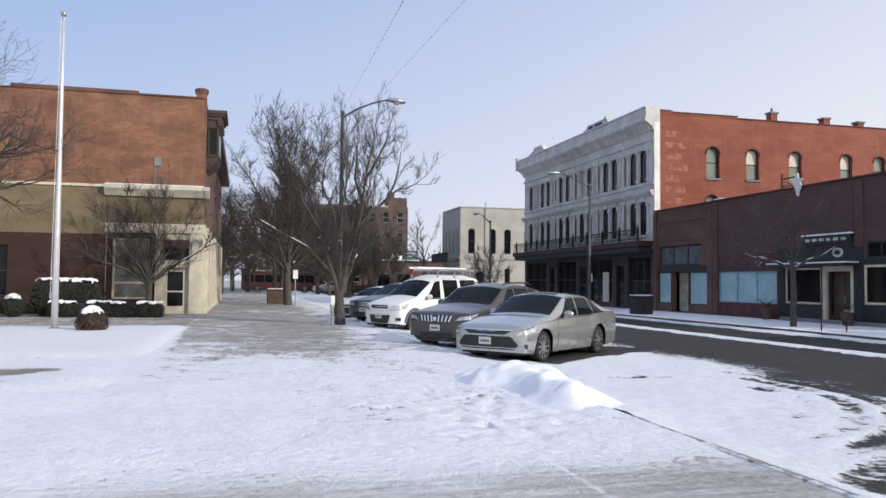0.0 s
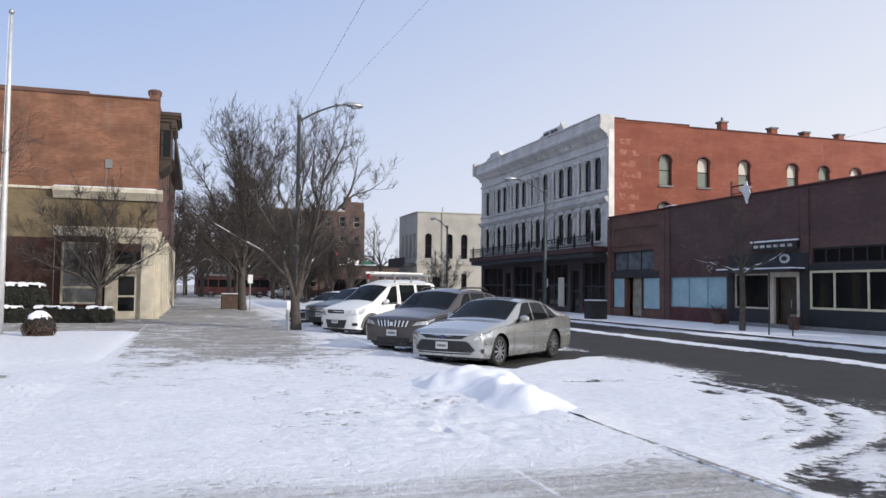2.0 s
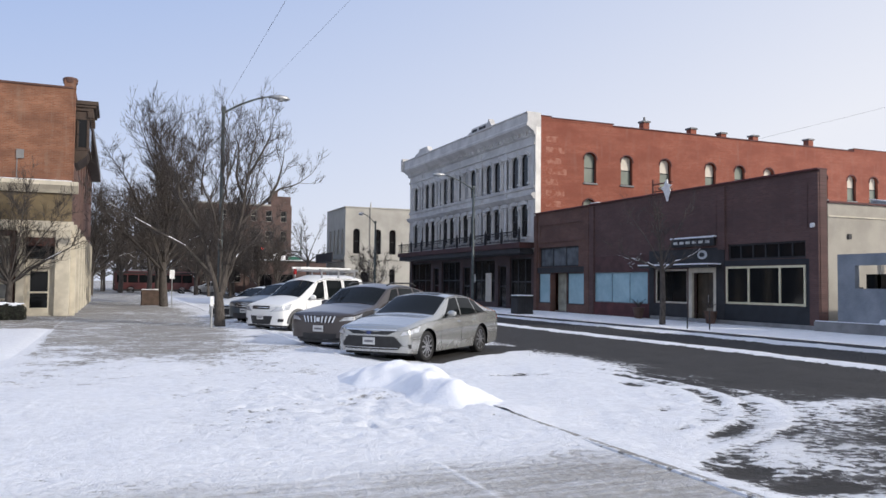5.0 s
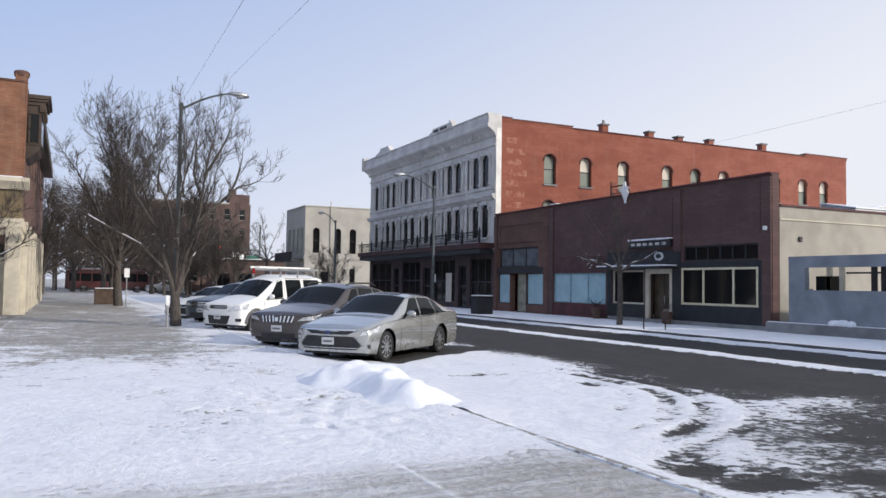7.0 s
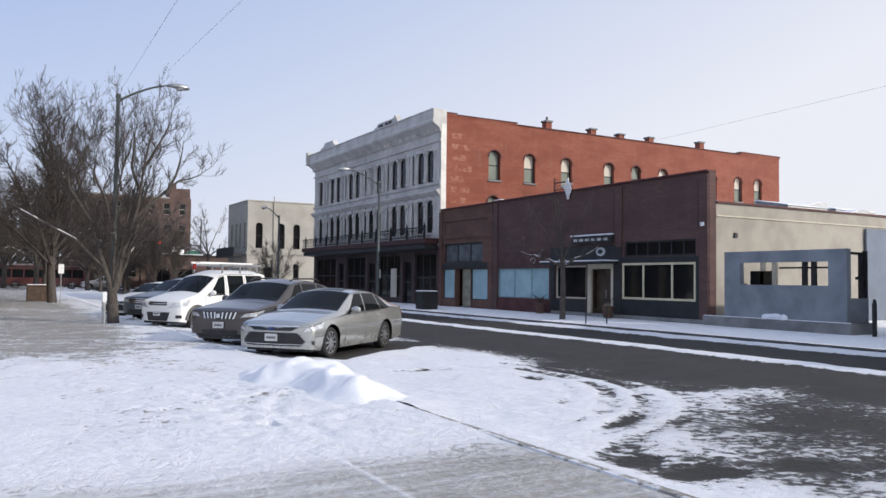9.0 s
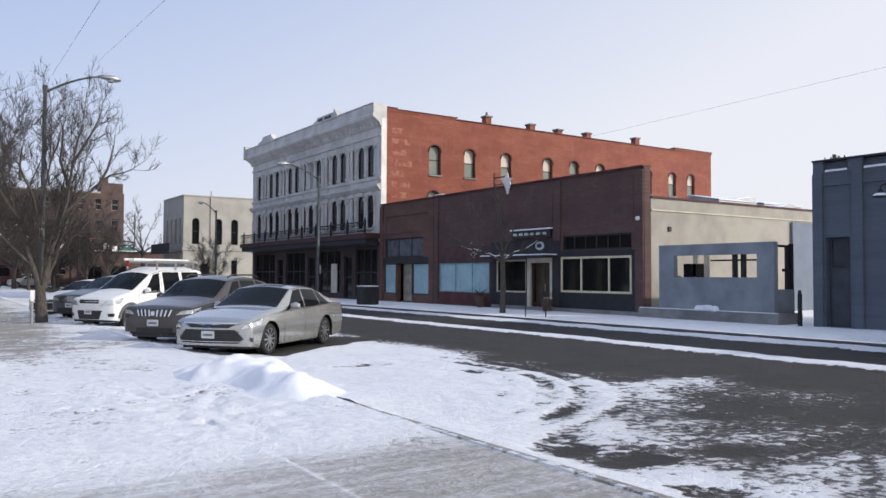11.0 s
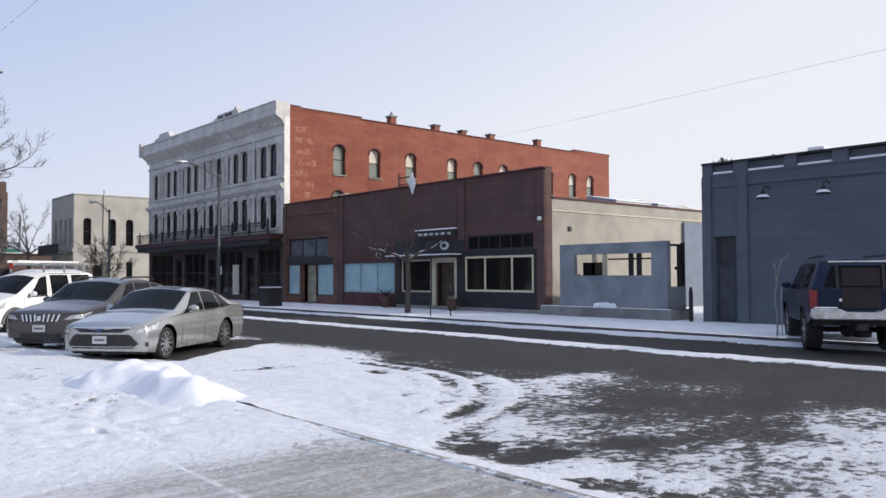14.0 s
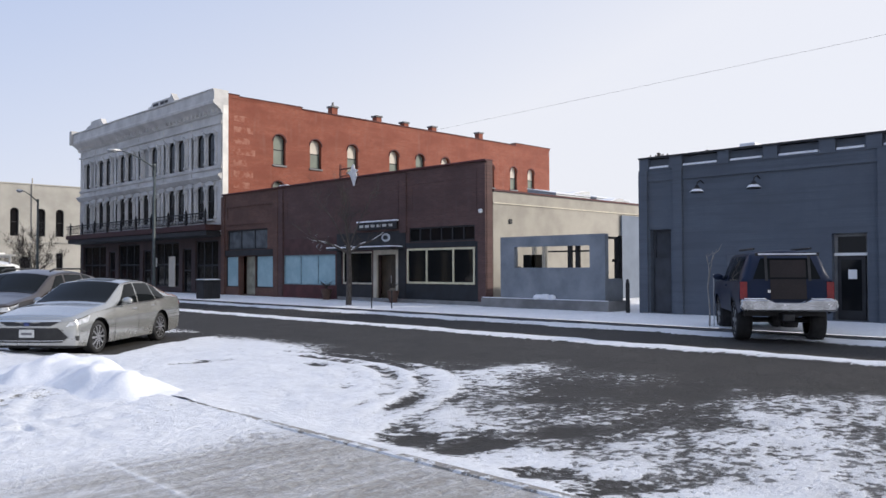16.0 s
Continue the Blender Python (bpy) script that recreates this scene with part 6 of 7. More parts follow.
BLUE = car_paint("dark_blue_paint", (0.004, 0.0135, 0.042), 0.0, 0.45, 0.08)
off = Shell(4.5, 1.96, 0.62,
            belt=[(0, 1.2), (0.1, 1.26), (1.3, 1.33), (4.5, 1.36)],
            rail=[(0, 1.22), (0.1, 1.3), (1.2, 1.38), (1.45, 1.44), (1.95, 1.92), (2.3, 1.98), (4.2, 1.98), (4.42, 1.6), (4.5, 1.38)],
            top=[(0, 1.23), (0.1, 1.33), (1.2, 1.42), (1.4, 1.48), (1.9, 1.97), (2.3, 2.06), (4.15, 2.06), (4.4, 1.7), (4.5, 1.4)],
            railw=[(0, 0.86), (1.2, 0.88), (1.5, 0.88), (2.1, 0.76), (4.2, 0.72), (4.5, 0.8)],
            wheels=(0.85, 3.5), r=0.46, nose=0.1, tail=0.05)
TH = 33.0
tx, ty = 18.4 + math.cos(radians(TH)) * 1.25, 7.22 + math.sin(radians(TH)) * 1.25
bt = make_car("off_roader", "lifted dark blue off-roader with big black tyres, snow on its bumper", (tx, ty, 0.02), TH, off, BLUE,
              [((1.6, 2.4), (2.1, 2.45)), ((2.55, 4.1), (2.55, 3.95))], (1.42, 1.9), None, 6, STEEL, front=off_front, rear=off_rear,
              seams=((1.4, 0.05, 1.0), (2.5, 0.05, 1.0)), handles=(2.3,), mirror=1.65, width=0.34)
for sgn in (1, -1):
    part("roof_rack_rail", tube(bmesh.new(), [(0.1, sgn * 0.6, 2.1), (-1.8, sgn * 0.6, 2.1)], 0.025, 6), IRON, bt)


# red single-deck bus beyond the crossing
def bus():
    g = base("bus", (5.0, 111.0, 0), "dark red single-deck bus with black windows, standing far off", "bus", "", 0)
    RED = car_paint("bus_red", (0.075, 0.012, 0.012), 0.0, 0.5)
    b = part("body", boxes((-5.2, -1.25, 0.35, 5.2, 1.25, 2.95), bevel=0.12), RED, g)
    for k in range(7):
        part("side_window", boxes((-4.9 + 1.35 * k, -1.27, 1.45, -3.68 + 1.35 * k, -1.24, 2.45), bevel=0.01), CAR_GLASS, b)
    part("roof_band", boxes((-5.0, -1.28, 2.62, 5.0, -1.25, 2.78)), BLACK_PLASTIC, b)
    part("skirt", boxes((-5.0, -1.27, 0.35, 5.0, -1.25, 0.6)), BLACK_PLASTIC, b)
    part("roof_unit", boxes((-3.5, -0.8, 2.95, -1.0, 0.8, 3.15), bevel=0.05), STEEL, b)
    part("windscreen", boxes((5.19, -1.1, 1.2, 5.22, 1.1, 2.6)), CAR_GLASS, b)
    for x in (-3.2, 3.2):
        for y in (-1.12, 1.12):
            wheel_parts(g, x, y, 0.48, 0.3, 8, STEEL)


bus()


# utility pole behind the grey block
def utility_pole():
    g = base("utility_pole", (71.0, 40.0, 0), "distant wooden utility pole with a cross-arm", "utility pole")
    wood = surf("weathered_pole_wood", (0.12, 0.1, 0.08), scale=3, rough=0.9)
    part("pole", tube(bmesh.new(), [(0, 0, 0), (0, 0, 13.2)], [0.17, 0.11], 8), wood, g)
    arm = part("cross_arm", boxes((-1.1, -0.9, 12.55, 1.2, -0.75, 12.7)), wood, g)
    for x in (-1.0, -0.4, 0.5, 1.1):
        part("insulator", tube(bmesh.new(), [(x, -0.82, 12.7), (x, -0.82, 12.95)], [0.06, 0.04], 6), CONCRETE, arm)
    part("brace", tube(bmesh.new(), [(0.0, -0.2, 12.0), (0.7, -0.8, 12.6)], 0.03, 5), wood, g)


utility_pole()

# ---- trees and shrubs ----
def bark(name, c1, c2):
    q = Nodes(name)
    v = q.coords()
    n = q.noise(q.scaled(v, (5, 5, 1.2)), 4, 6, 0.7)
    q.bump(n, 0.02, 0.8)
    return q.done(q.mix(q.ramp(n, 0.35, 0.65), c1, c2), 0.9)


BARK = bark("grey_brown_bark", (0.04, 0.034, 0.03), (0.105, 0.09, 0.078))
TWIG = bark("twig_bark", (0.038, 0.032, 0.029), (0.085, 0.072, 0.064))


def branching(seed, height, trunk_h, trunk_r, leaders, spread, up, levels=5, kids=(4, 5, 5, 4), taper=0.62, start_len=0.45, wobble=0.16):
    """Branches of a bare tree as polylines with radii: a trunk, leaders and finer and finer twigs."""
    rnd = random.Random(seed)
    out = [[], []]

    def rv(k):
        return Vector((rnd.uniform(-k, k), rnd.uniform(-k, k), rnd.uniform(-k, k)))

    def grow(p, d, length, r, lev):
        n = 5 if lev < 3 else 3
        pts, rad, ds = [p.copy()], [r], []
        for i in range(n):
            d = (d + rv(wobble) + Vector((0, 0, up * (0.5 + 0.3 * lev)))).normalized()
            p = p + d * length / n
            pts.append(p.copy())
            rad.append(max(0.004, r * (1 - (1 - taper) * (i + 1) / n)))
            ds.append(d.copy())
        out[0 if lev <= 1 else 1].append((pts, rad, 7 if lev == 0 else 5 if lev < 3 else 3))
        if lev >= levels:
            return
        k = kids[min(lev, len(kids) - 1)]
        for j in range(k):
            f = 0.3 + 0.7 * (j + rnd.random()) / k
            i = min(n - 1, int(f * n))
            side = ds[i].cross(rv(1.0)).normalized()
            a = radians(rnd.uniform(22, 52))
            dd = (ds[i] * math.cos(a) + side * math.sin(a)).normalized()
            grow(pts[i] + (pts[i + 1] - pts[i]) * (f * n - i), dd, length * rnd.uniform(0.5, 0.75), max(0.005, rad[i] * rnd.uniform(0.45, 0.65)), lev + 1)

    tp = [Vector((0, 0, -0.1)), Vector((0.02, 0, trunk_h * 0.35)), Vector((0.0, 0.04, trunk_h * 0.7)), Vector((0.03, 0.0, trunk_h))]
    out[0].append((tp, [trunk_r * 1.35, trunk_r, trunk_r * 0.92, trunk_r * 0.95], 12))
    for i in range(leaders):
        a = 2 * math.pi * (i + rnd.uniform(-0.2, 0.2)) / leaders
        lean = spread * rnd.uniform(0.7, 1.15)
        d = Vector((math.cos(a) * lean, math.sin(a) * lean, 1.0)).normalized()
        grow(tp[-1] - Vector((0, 0, trunk_h * 0.12 * rnd.random())), d, height * start_len * rnd.uniform(0.85, 1.1), trunk_r * rnd.uniform(0.45, 0.75), 0)
    return out


def branch_mesh(lines_, scale_r=1.0):
    bm = bmesh.new()
    for pts, rad, sides in lines_:
        tube(bm, pts, [r * scale_r for r in rad], sides, caps=False)
    return bm


def tree(name, at, label, made, snow=0, group="bare street trees", rz=0.0, skin=None):
    g = base(name, at, label, "tree", group, rz)
    part("trunk", branch_mesh(made[0]), skin or BARK, g, smooth=True)
    part("crown", branch_mesh(made[1]), skin or TWIG, g)
    if snow:
        sb = bmesh.new()
        rnd = random.Random(7)
        for pts, rad, _ in made[0][1:] + made[1][:60]:
            for a, b, r in zip(pts, pts[1:], rad):
                d = b - a
                if abs(d.normalized().z) < 0.7 and r < 0.07 and rnd.random() < snow:
                    tube(sb, [a + Vector((0, 0, r * 0.8)), b + Vector((0, 0, r * 0.8))], [r * 0.5 + 0.004, r * 0.35 + 0.004], 5)
        tagged(part("snow_cap", sb, SNOW, g), kind="stuff")
    return g


def boughed(seed, trunk, limbs, r0, size=1.0, step=0.24, turned=(75, -110, 165), twig=0.95, fine=0.006, kids=4):
    """Branches of a bare tree grown along bent limbs, given as bends across and up; the limbs come again, turned about the trunk and shorter, and all bear upswept twigs."""
    rnd = random.Random(seed)
    out = [[], []]

    def rv(k):
        return Vector((rnd.uniform(-k, k), rnd.uniform(-k, k), rnd.uniform(-k, k)))

    def spray(p, d, length, r, lev):
        n = 4 if lev == 0 else 3
        pts, rad, ds = [p.copy()], [r], []
        for i in range(n):
            d = (d + rv(0.22) + Vector((0, 0, 0.16))).normalized()
            p = p + d * length / n
            pts.append(p.copy())
            rad.append(max(fine * 0.7, r * (1 - 0.6 * (i + 1) / n)))
            ds.append(d.copy())
        out[1].append((pts, rad, 4 if lev == 0 else 3))
        if lev >= 2:
            return
        for j in range(kids if lev == 0 else 2):
            k = rnd.randrange(0 if lev else 1, n)
            side = ds[k].cross(rv(1.0)).normalized()
            a = radians(rnd.uniform(25, 55))
            spray(pts[k] + (pts[k + 1] - pts[k]) * rnd.random(), ds[k] * math.cos(a) + side * math.sin(a), length * rnd.uniform(0.4, 0.7), max(fine, r * 0.6), lev + 1)

    out[0].append(([Vector((u, 0, z)) for u, z in trunk], [r0 * (1.35 - 0.4 * i / (len(trunk) - 1)) for i in range(len(trunk))], 12))
    for copy, turn in enumerate((0.0, *turned)):
        c, sn = math.cos(radians(turn)), math.sin(radians(turn))
        for li, limb in enumerate(limbs):
            if copy and (li + copy) % 2:
                continue
            k = 1.0 if not copy else rnd.uniform(0.72, 0.92)
            lean, z0, fat = rnd.uniform(-0.35, 0.35), limb[0][1], rnd.uniform(0.5, 0.68) * (1.0 if li < 2 else 0.65) * (0.7 if copy else 1.0)
            pts = []
            for u, z in limb:
                w = lean * (z - z0) * 0.6
                q = Vector((u * c - w * sn, u * sn + w * c, z0 + (z - z0) * k))
                pts.append(q + rv(0.05 * size) * (0 if not pts else 1))
            full = [pts[0]]
            for a, b in zip(pts, pts[1:]):
                full += [a.lerp(b, 0.5) + rv(0.04 * size), b]
            n = len(full) - 1
            rad = [max(fine * 1.5, r0 * fat * (1 - i / n) ** 0.8) for i in range(n + 1)]
            out[0].append((full, rad, 7))
            for i in range(n):
                d = full[i + 1] - full[i]
                f0 = i / n
                m = max(1, round(d.length / step * (0.35 + 1.1 * f0)))
                for _ in range(m):
                    if f0 < 0.12:
                        continue
                    side = d.cross(rv(1.0)).normalized()
                    a = radians(rnd.uniform(28, 62))
                    dd = d.normalized() * math.cos(a) + side * math.sin(a)
                    spray(full[i] + d * rnd.random(), dd, twig * size * rnd.uniform(0.55, 1.25) * (1.1 - 0.35 * f0), max(fine * 1.6, rad[i] * 0.42), 0)
            spray(full[-1], (full[-1] - full[-2]).normalized(), twig * size, rad[-1], 0)
    return out


forked = boughed(5, ((0, -0.1), (-0.04, 0.7), (-0.08, 1.3)), (
    ((-0.12, 1.2), (-0.4, 2.1), (-0.6, 2.9), (-0.75, 3.6), (-1.3, 5.3), (-1.9, 6.3)),
    ((0.0, 1.2), (0.2, 2.1), (0.45, 3.2), (0.7, 4.3), (0.85, 5.4), (1.1, 6.9), (1.2, 8.2)),
    ((0.55, 3.8), (1.4, 4.7), (2.1, 5.3), (2.8, 5.6), (3.3, 6.0)),
    ((-0.05, 1.5), (0.0, 2.7), (-0.05, 3.9), (0.1, 5.5), (0.2, 7.0), (0.1, 7.9)),
    ((1.65, 4.8), (1.95, 5.5), (2.1, 6.1), (2.2, 6.7)),
    ((0.75, 4.9), (0.5, 5.7), (0.5, 6.9), (0.55, 7.6)),
    ((-0.35, 2.0), (-1.3, 3.0), (-2.5, 3.7), (-3.7, 4.4), (-4.4, 4.8)),
    ((0.85, 5.7), (1.3, 6.5), (1.7, 7.3), (1.8, 7.9)),
    ((-0.75, 3.6), (-1.5, 4.9), (-1.7, 6.0), (-1.5, 7.0))), 0.16, 0.9, 0.2, (80, -115), 0.95, 0.0065, 6)
tree("street_tree", (3.48, 28.9, 0.1), "bare forked street tree beside the parked cars", forked, 0.07, rz=-6.8).scale = (0.97, 0.97, 0.95)
tall = boughed(9, ((0, -0.1), (-0.1, 1.5), (-0.12, 3.0)), (
    ((-0.1, 2.6), (-0.8, 4.8), (-1.7, 6.9), (-2.6, 8.7), (-3.4, 9.8)),
    ((-0.1, 3.0), (0.1, 5.5), (-0.3, 8.0), (-1.2, 10.5), (-1.8, 12.2)),
    ((0.0, 3.2), (1.3, 5.5), (2.6, 7.3), (3.4, 9.4), (3.6, 11.2)),
    ((-0.2, 6.9), (-0.4, 9.5), (-0.8, 12.8)),
    ((0.0, 3.4), (0.6, 6.6), (1.5, 9.1), (2.0, 11.0), (2.1, 12.2)),
    ((-0.1, 2.3), (-1.7, 4.1), (-3.1, 5.5), (-4.4, 6.6)),
    ((0.0, 2.8), (1.5, 4.4), (3.0, 5.2), (4.1, 6.4))), 0.22, 1.5, 0.19, (70, -100, 150), 1.0, 0.011, 6)
t2 = tree("street_tree", (2.82, 52.0, 0.1), "tall bare street tree with a dense fine crown", tall, 0.08, rz=-3.1)
t2.scale = (0.97, 0.97, 0.94)
for x, y, rz, s, z in ((2.9, 61.5, 70, 0.85, 0.0), (-8.0, 88.0, 10, 1.0, 0.0), (-2.5, 92.0, 130, 0.95, 0.0), (3.5, 96.0, 200, 1.05, 0.0), (9.0, 99.0, 300, 0.95, 0.0), (14.0, 104.0, 45, 1.0, 0.0), (9.5, 90.0, 20, 0.6, 0.0), (12.2, 93.0, 110, 0.66, 0.0), (15.0, 90.5, 250, 0.6, 0.0), (18.0, 95.0, 170, 0.62, 0.0), (-5.5, 84.0, 60, 0.8, 0.0), (-14.0, 97.0, 250, 1.1, 0.0), (0.5, 108.0, 170, 1.1, 0.0)):
    c = copy_thing(t2, pose(x, y, z, 0, 0, rz))
    c.scale = (s, s, s * 0.92)
    tagged(c, "bare tree far down the street" if y > 70 else "bare street tree in a row along the pavement")
vase = boughed(12, ((0, -0.1), (0.0, 0.8), (0.03, 1.55)), (
    ((0.0, 1.4), (-0.9, 2.0), (-2.1, 2.4), (-3.2, 3.0)),
    ((0.0, 1.4), (0.8, 2.1), (1.9, 2.8), (2.8, 3.3)),
    ((0.0, 1.5), (-0.8, 2.6), (-1.8, 3.8), (-2.4, 4.7)),
    ((0.0, 1.5), (0.7, 2.7), (1.5, 4.0), (2.0, 4.9)),
    ((0.0, 1.6), (-0.3, 3.0), (-0.8, 4.5), (-1.1, 5.5)),
    ((0.0, 1.6), (0.3, 3.0), (0.5, 4.6), (0.7, 5.6))), 0.12, 0.75, 0.125, (60, -50, 130), 1.05, 0.0075, 6)
vase_tree = tree("small_tree", (-4.1, 37.0, 0.1), "small bare round-crowned tree before the cream shopfront", vase, 0.04)
small = boughed(17, ((0, -0.1), (0.03, 1.2), (0.0, 2.45)), (
    ((0.0, 2.2), (-0.6, 2.55), (-1.2, 2.7), (-1.7, 3.0)),
    ((0.0, 2.2), (0.5, 2.6), (1.0, 2.75), (1.5, 3.1)),
    ((0.0, 2.4), (-0.5, 3.3), (-1.1, 4.2), (-1.4, 4.8)),
    ((0.0, 2.4), (0.4, 3.4), (0.8, 4.3), (1.1, 5.0)),
    ((0.0, 2.4), (-0.1, 3.6), (-0.2, 5.2))), 0.1, 0.6, 0.2, (75, -80), 0.95, 0.006, 4)
t3 = tree("small_tree", (20.75, 26.2, 0.12), "small bare street tree with snow on its low boughs", small, 0.22, rz=-38)
c = copy_thing(vase_tree, pose(20.3, 64.5, 0.12, 0, 0, -15))
c.scale = (0.72, 0.72, 0.8)
tagged(c, "small bare street tree by the far corner")
c = copy_thing(t3, pose(24.0, 105.0, 0.0, 0, 0, 20))
c.scale = (2.0, 2.0, 2.0)
tagged(c, "bare tree beyond the low brick building")
side_tree = branching(31, 11.0, 2.2, 0.24, 5, 0.5, 0.04, 5, (4, 5, 4, 4), start_len=0.36)
tree("lawn_tree", (-9.6, 26.0, 0.1), "large bare tree on the snowy lawn", side_tree, 0.03)
sap = branching(3, 1.9, 1.5, 0.02, 2, 0.22, 0.05, 2, (2, 2), start_len=0.3)
sg = tree("sapling", (19.75, 9.55, 0.1), "thin pale sapling by the far kerb", sap, skin=bark("pale_bark", (0.25, 0.23, 0.21), (0.4, 0.38, 0.35)))

# far woods behind the crossing
wood = bmesh.new()
rw = random.Random(4)
for i in range(300):
    x, y = rw.uniform(-45, 24), rw.uniform(118, 150)
    if 8 < x < 27 and y > 126:
        continue
    h = rw.uniform(7, 12)
    tube(wood, [(x, y, 0), (x + rw.uniform(-0.5, 0.5), y, h)], [0.16, 0.03], 4, caps=False)
    for k in range(34):
        z = h * rw.uniform(0.2, 0.95)
        a = rw.uniform(0, 6.28)
        l = rw.uniform(0.8, 2.6)
        tube(wood, [(x, y, z), (x + l * math.cos(a), y + l * math.sin(a), z + l * rw.uniform(0.3, 1.1))], [0.07, 0.03], 3, caps=False)
thing("far_woods", wood, TWIG, "bare winter woods at the far end of the street", "woods", "", "stuff")

LEAF = surf("evergreen_leaf", (0.012, 0.015, 0.009), (0.026, 0.03, 0.016), 6, 30, 0.6, bump=0)
RED_LEAF = surf("russet_leaf", (0.05, 0.028, 0.02), (0.09, 0.05, 0.035), 6, 30, 0.7, bump=0)


def bush(name, at, rx, ry, h, label, leaf=LEAF, boxy=0.0, n=1500, seed=1, snow=True, group=""):
    """A clipped shrub: a twiggy core under many small leaves, with a cap of snow."""
    g = base(name, at, label, "shrub", group)
    rnd = random.Random(seed)
    bm = bmesh.new()
    for i in range(n):
        u, t = rnd.uniform(0, 2 * math.pi), rnd.uniform(-0.15, 1.0)
        w = math.sqrt(max(0.0, 1 - max(0, t) ** (2 + 6 * boxy))) if t > 0 else 0.88
        if boxy < 0.5:
            w *= 0.74 + 0.26 * min(1.0, max(0.0, (t + 0.15) / 0.5))
        cu, su = math.cos(u), math.sin(u)
        if boxy:
            m = max(abs(cu), abs(su))
            cu, su = cu / (m ** boxy), su / (m ** boxy)
        k = rnd.uniform(0.86, 1.04)
        p = Vector((rx * w * cu * k, ry * w * su * k, h * (0.12 + 0.86 * max(0, t)) * rnd.uniform(0.94, 1.03)))
        nrm = Vector((cu / rx, su / ry, max(0.1, t) / h)).normalized()
        a = (nrm.orthogonal() + Vector((rnd.uniform(-1, 1), rnd.uniform(-1, 1), rnd.uniform(-1, 1)))).normalized()
        b = nrm.cross(a)
        s = rnd.uniform(0.025, 0.05) * (1.2 if rx > 0.9 else 1.0)
        tip = nrm * s * rnd.uniform(-0.3, 0.9)
        bm.faces.new([bm.verts.new(q) for q in (p - a * s, p + b * s * 0.5 + tip, p + a * s, p - b * s * 0.5 + tip)])
    part("foliage", bm, leaf, g)
    core = bmesh.new()
    bmesh.ops.create_icosphere(core, subdivisions=3, radius=1.0)
    for v in core.verts:
        d = v.co.normalized()
        m = max(0.05, abs(d.x), abs(d.y)) ** boxy if boxy else 1
        v.co = Vector((d.x / m * rx * 0.86, d.y / m * ry * 0.86, h * 0.48 + d.z * h * (0.46 if d.z > 0 else 0.47)))
        v.co += Vector((0, 0, 0.02 * noise.noise(v.co * 6)))
    part("twig_core", core, surf("shrub_core", (0.012, 0.012, 0.009), rough=0.95) if "shrub_core" not in bpy.data.materials else bpy.data.materials["shrub_core"], g)
    if snow:
        cap = bmesh.new()
        nx, ny = max(26, int(rx * 30)), max(26, int(ry * 30))
        gr = {}
        for i in range(nx + 1):
            for j in range(ny + 1):
                x, y = (2 * i / nx - 1), (2 * j / ny - 1)
                rr = max(abs(x), abs(y)) * boxy + math.hypot(x, y) * (1 - boxy)
                wob = 0.16 * noise.noise((x * rx * 5 + at[0], y * ry * 5, seed))
                if rr < (0.93 if boxy > 0.5 else 0.74) + wob:
                    edge = max(0.0, 1 - (rr / 0.95) ** (3 + 8 * boxy))
                    z = h * (0.9 + 0.08 * edge) + 0.07 * edge + 0.05 * noise.noise((x * rx * 7, y * ry * 7, seed + 3))
                    if boxy < 0.5:
                        z = h * (0.13 + 0.86 * math.sqrt(max(0.0, 1 - rr * rr))) + 0.05 * max(0.0, 1 - (rr / 0.8) ** 4) + 0.025 * noise.noise((x * rx * 9, y * ry * 9, seed + 3))
                    gr[i, j] = cap.verts.new((x * rx * 0.97, y * ry * 0.97, z))
        for (i, j), v in list(gr.items()):
            q = [(i, j), (i + 1, j), (i + 1, j + 1), (i, j + 1)]
            if all(k in gr for k in q):
                cap.faces.new([gr[k] for k in q])
        part("snow_cap", cap, SNOW, g, smooth=True)
    return g


bush("round_bush", (-4.4, 25.4, 0.1), 0.5, 0.45, 0.78, "round russet bush with a snow cap on the lawn", RED_LEAF, 0.0, 1600, 2)
bush("clipped_hedge", (-7.3, 36.3, 0.1), 1.4, 0.5, 1.6, "tall clipped dark hedge capped with snow", LEAF, 0.85, 3800, 3)
for i in range(9):
    bush("box_shrub", (-7.5 + 0.49 * i, 35.3 - 0.03 * i, 0.1), 0.33, 0.33, 0.66 - 0.02 * (i % 3), "low clipped box shrub in a row under the window", LEAF, 0.75, 520, 10 + i, i % 4 != 2, "row of box shrubs")
for i in range(3):
    bush("low_shrub", (-11.2 + 1.0 * i, 35.6, 0.1), 0.55, 0.45, 0.95, "low dark shrub heaped with snow by the wall", LEAF, 0.2, 800, 30 + i, True, "shrubs along the wall")

# ---- snow heap on the kerb ----
def heap(x, y):
    a = 0.37 * math.exp(-((x - 3.95) / 0.55) ** 2 - ((y - 11.9) / 0.9) ** 2)
    b = 0.3 * math.exp(-((x - 4.45) / 0.5) ** 2 - ((y - 11.0) / 0.8) ** 2)
    c = 0.24 * math.exp(-((x - 4.35) / 0.55) ** 2 - ((y - 9.9) / 0.75) ** 2)
    d = 0.16 * math.exp(-((x - 4.6) / 0.45) ** 2 - ((y - 13.2) / 0.9) ** 2)
    s = a + b + c + d
    lumpy = 0.12 * n2(x, y, 1.6, 40) + 0.05 * n2(x, y, 3.6, 41) + 0.01 * n2(x, y, 9.0, 42)
    return s * (1 + 1.5 * lumpy) + lumpy * min(1.0, s * 5) * 0.9


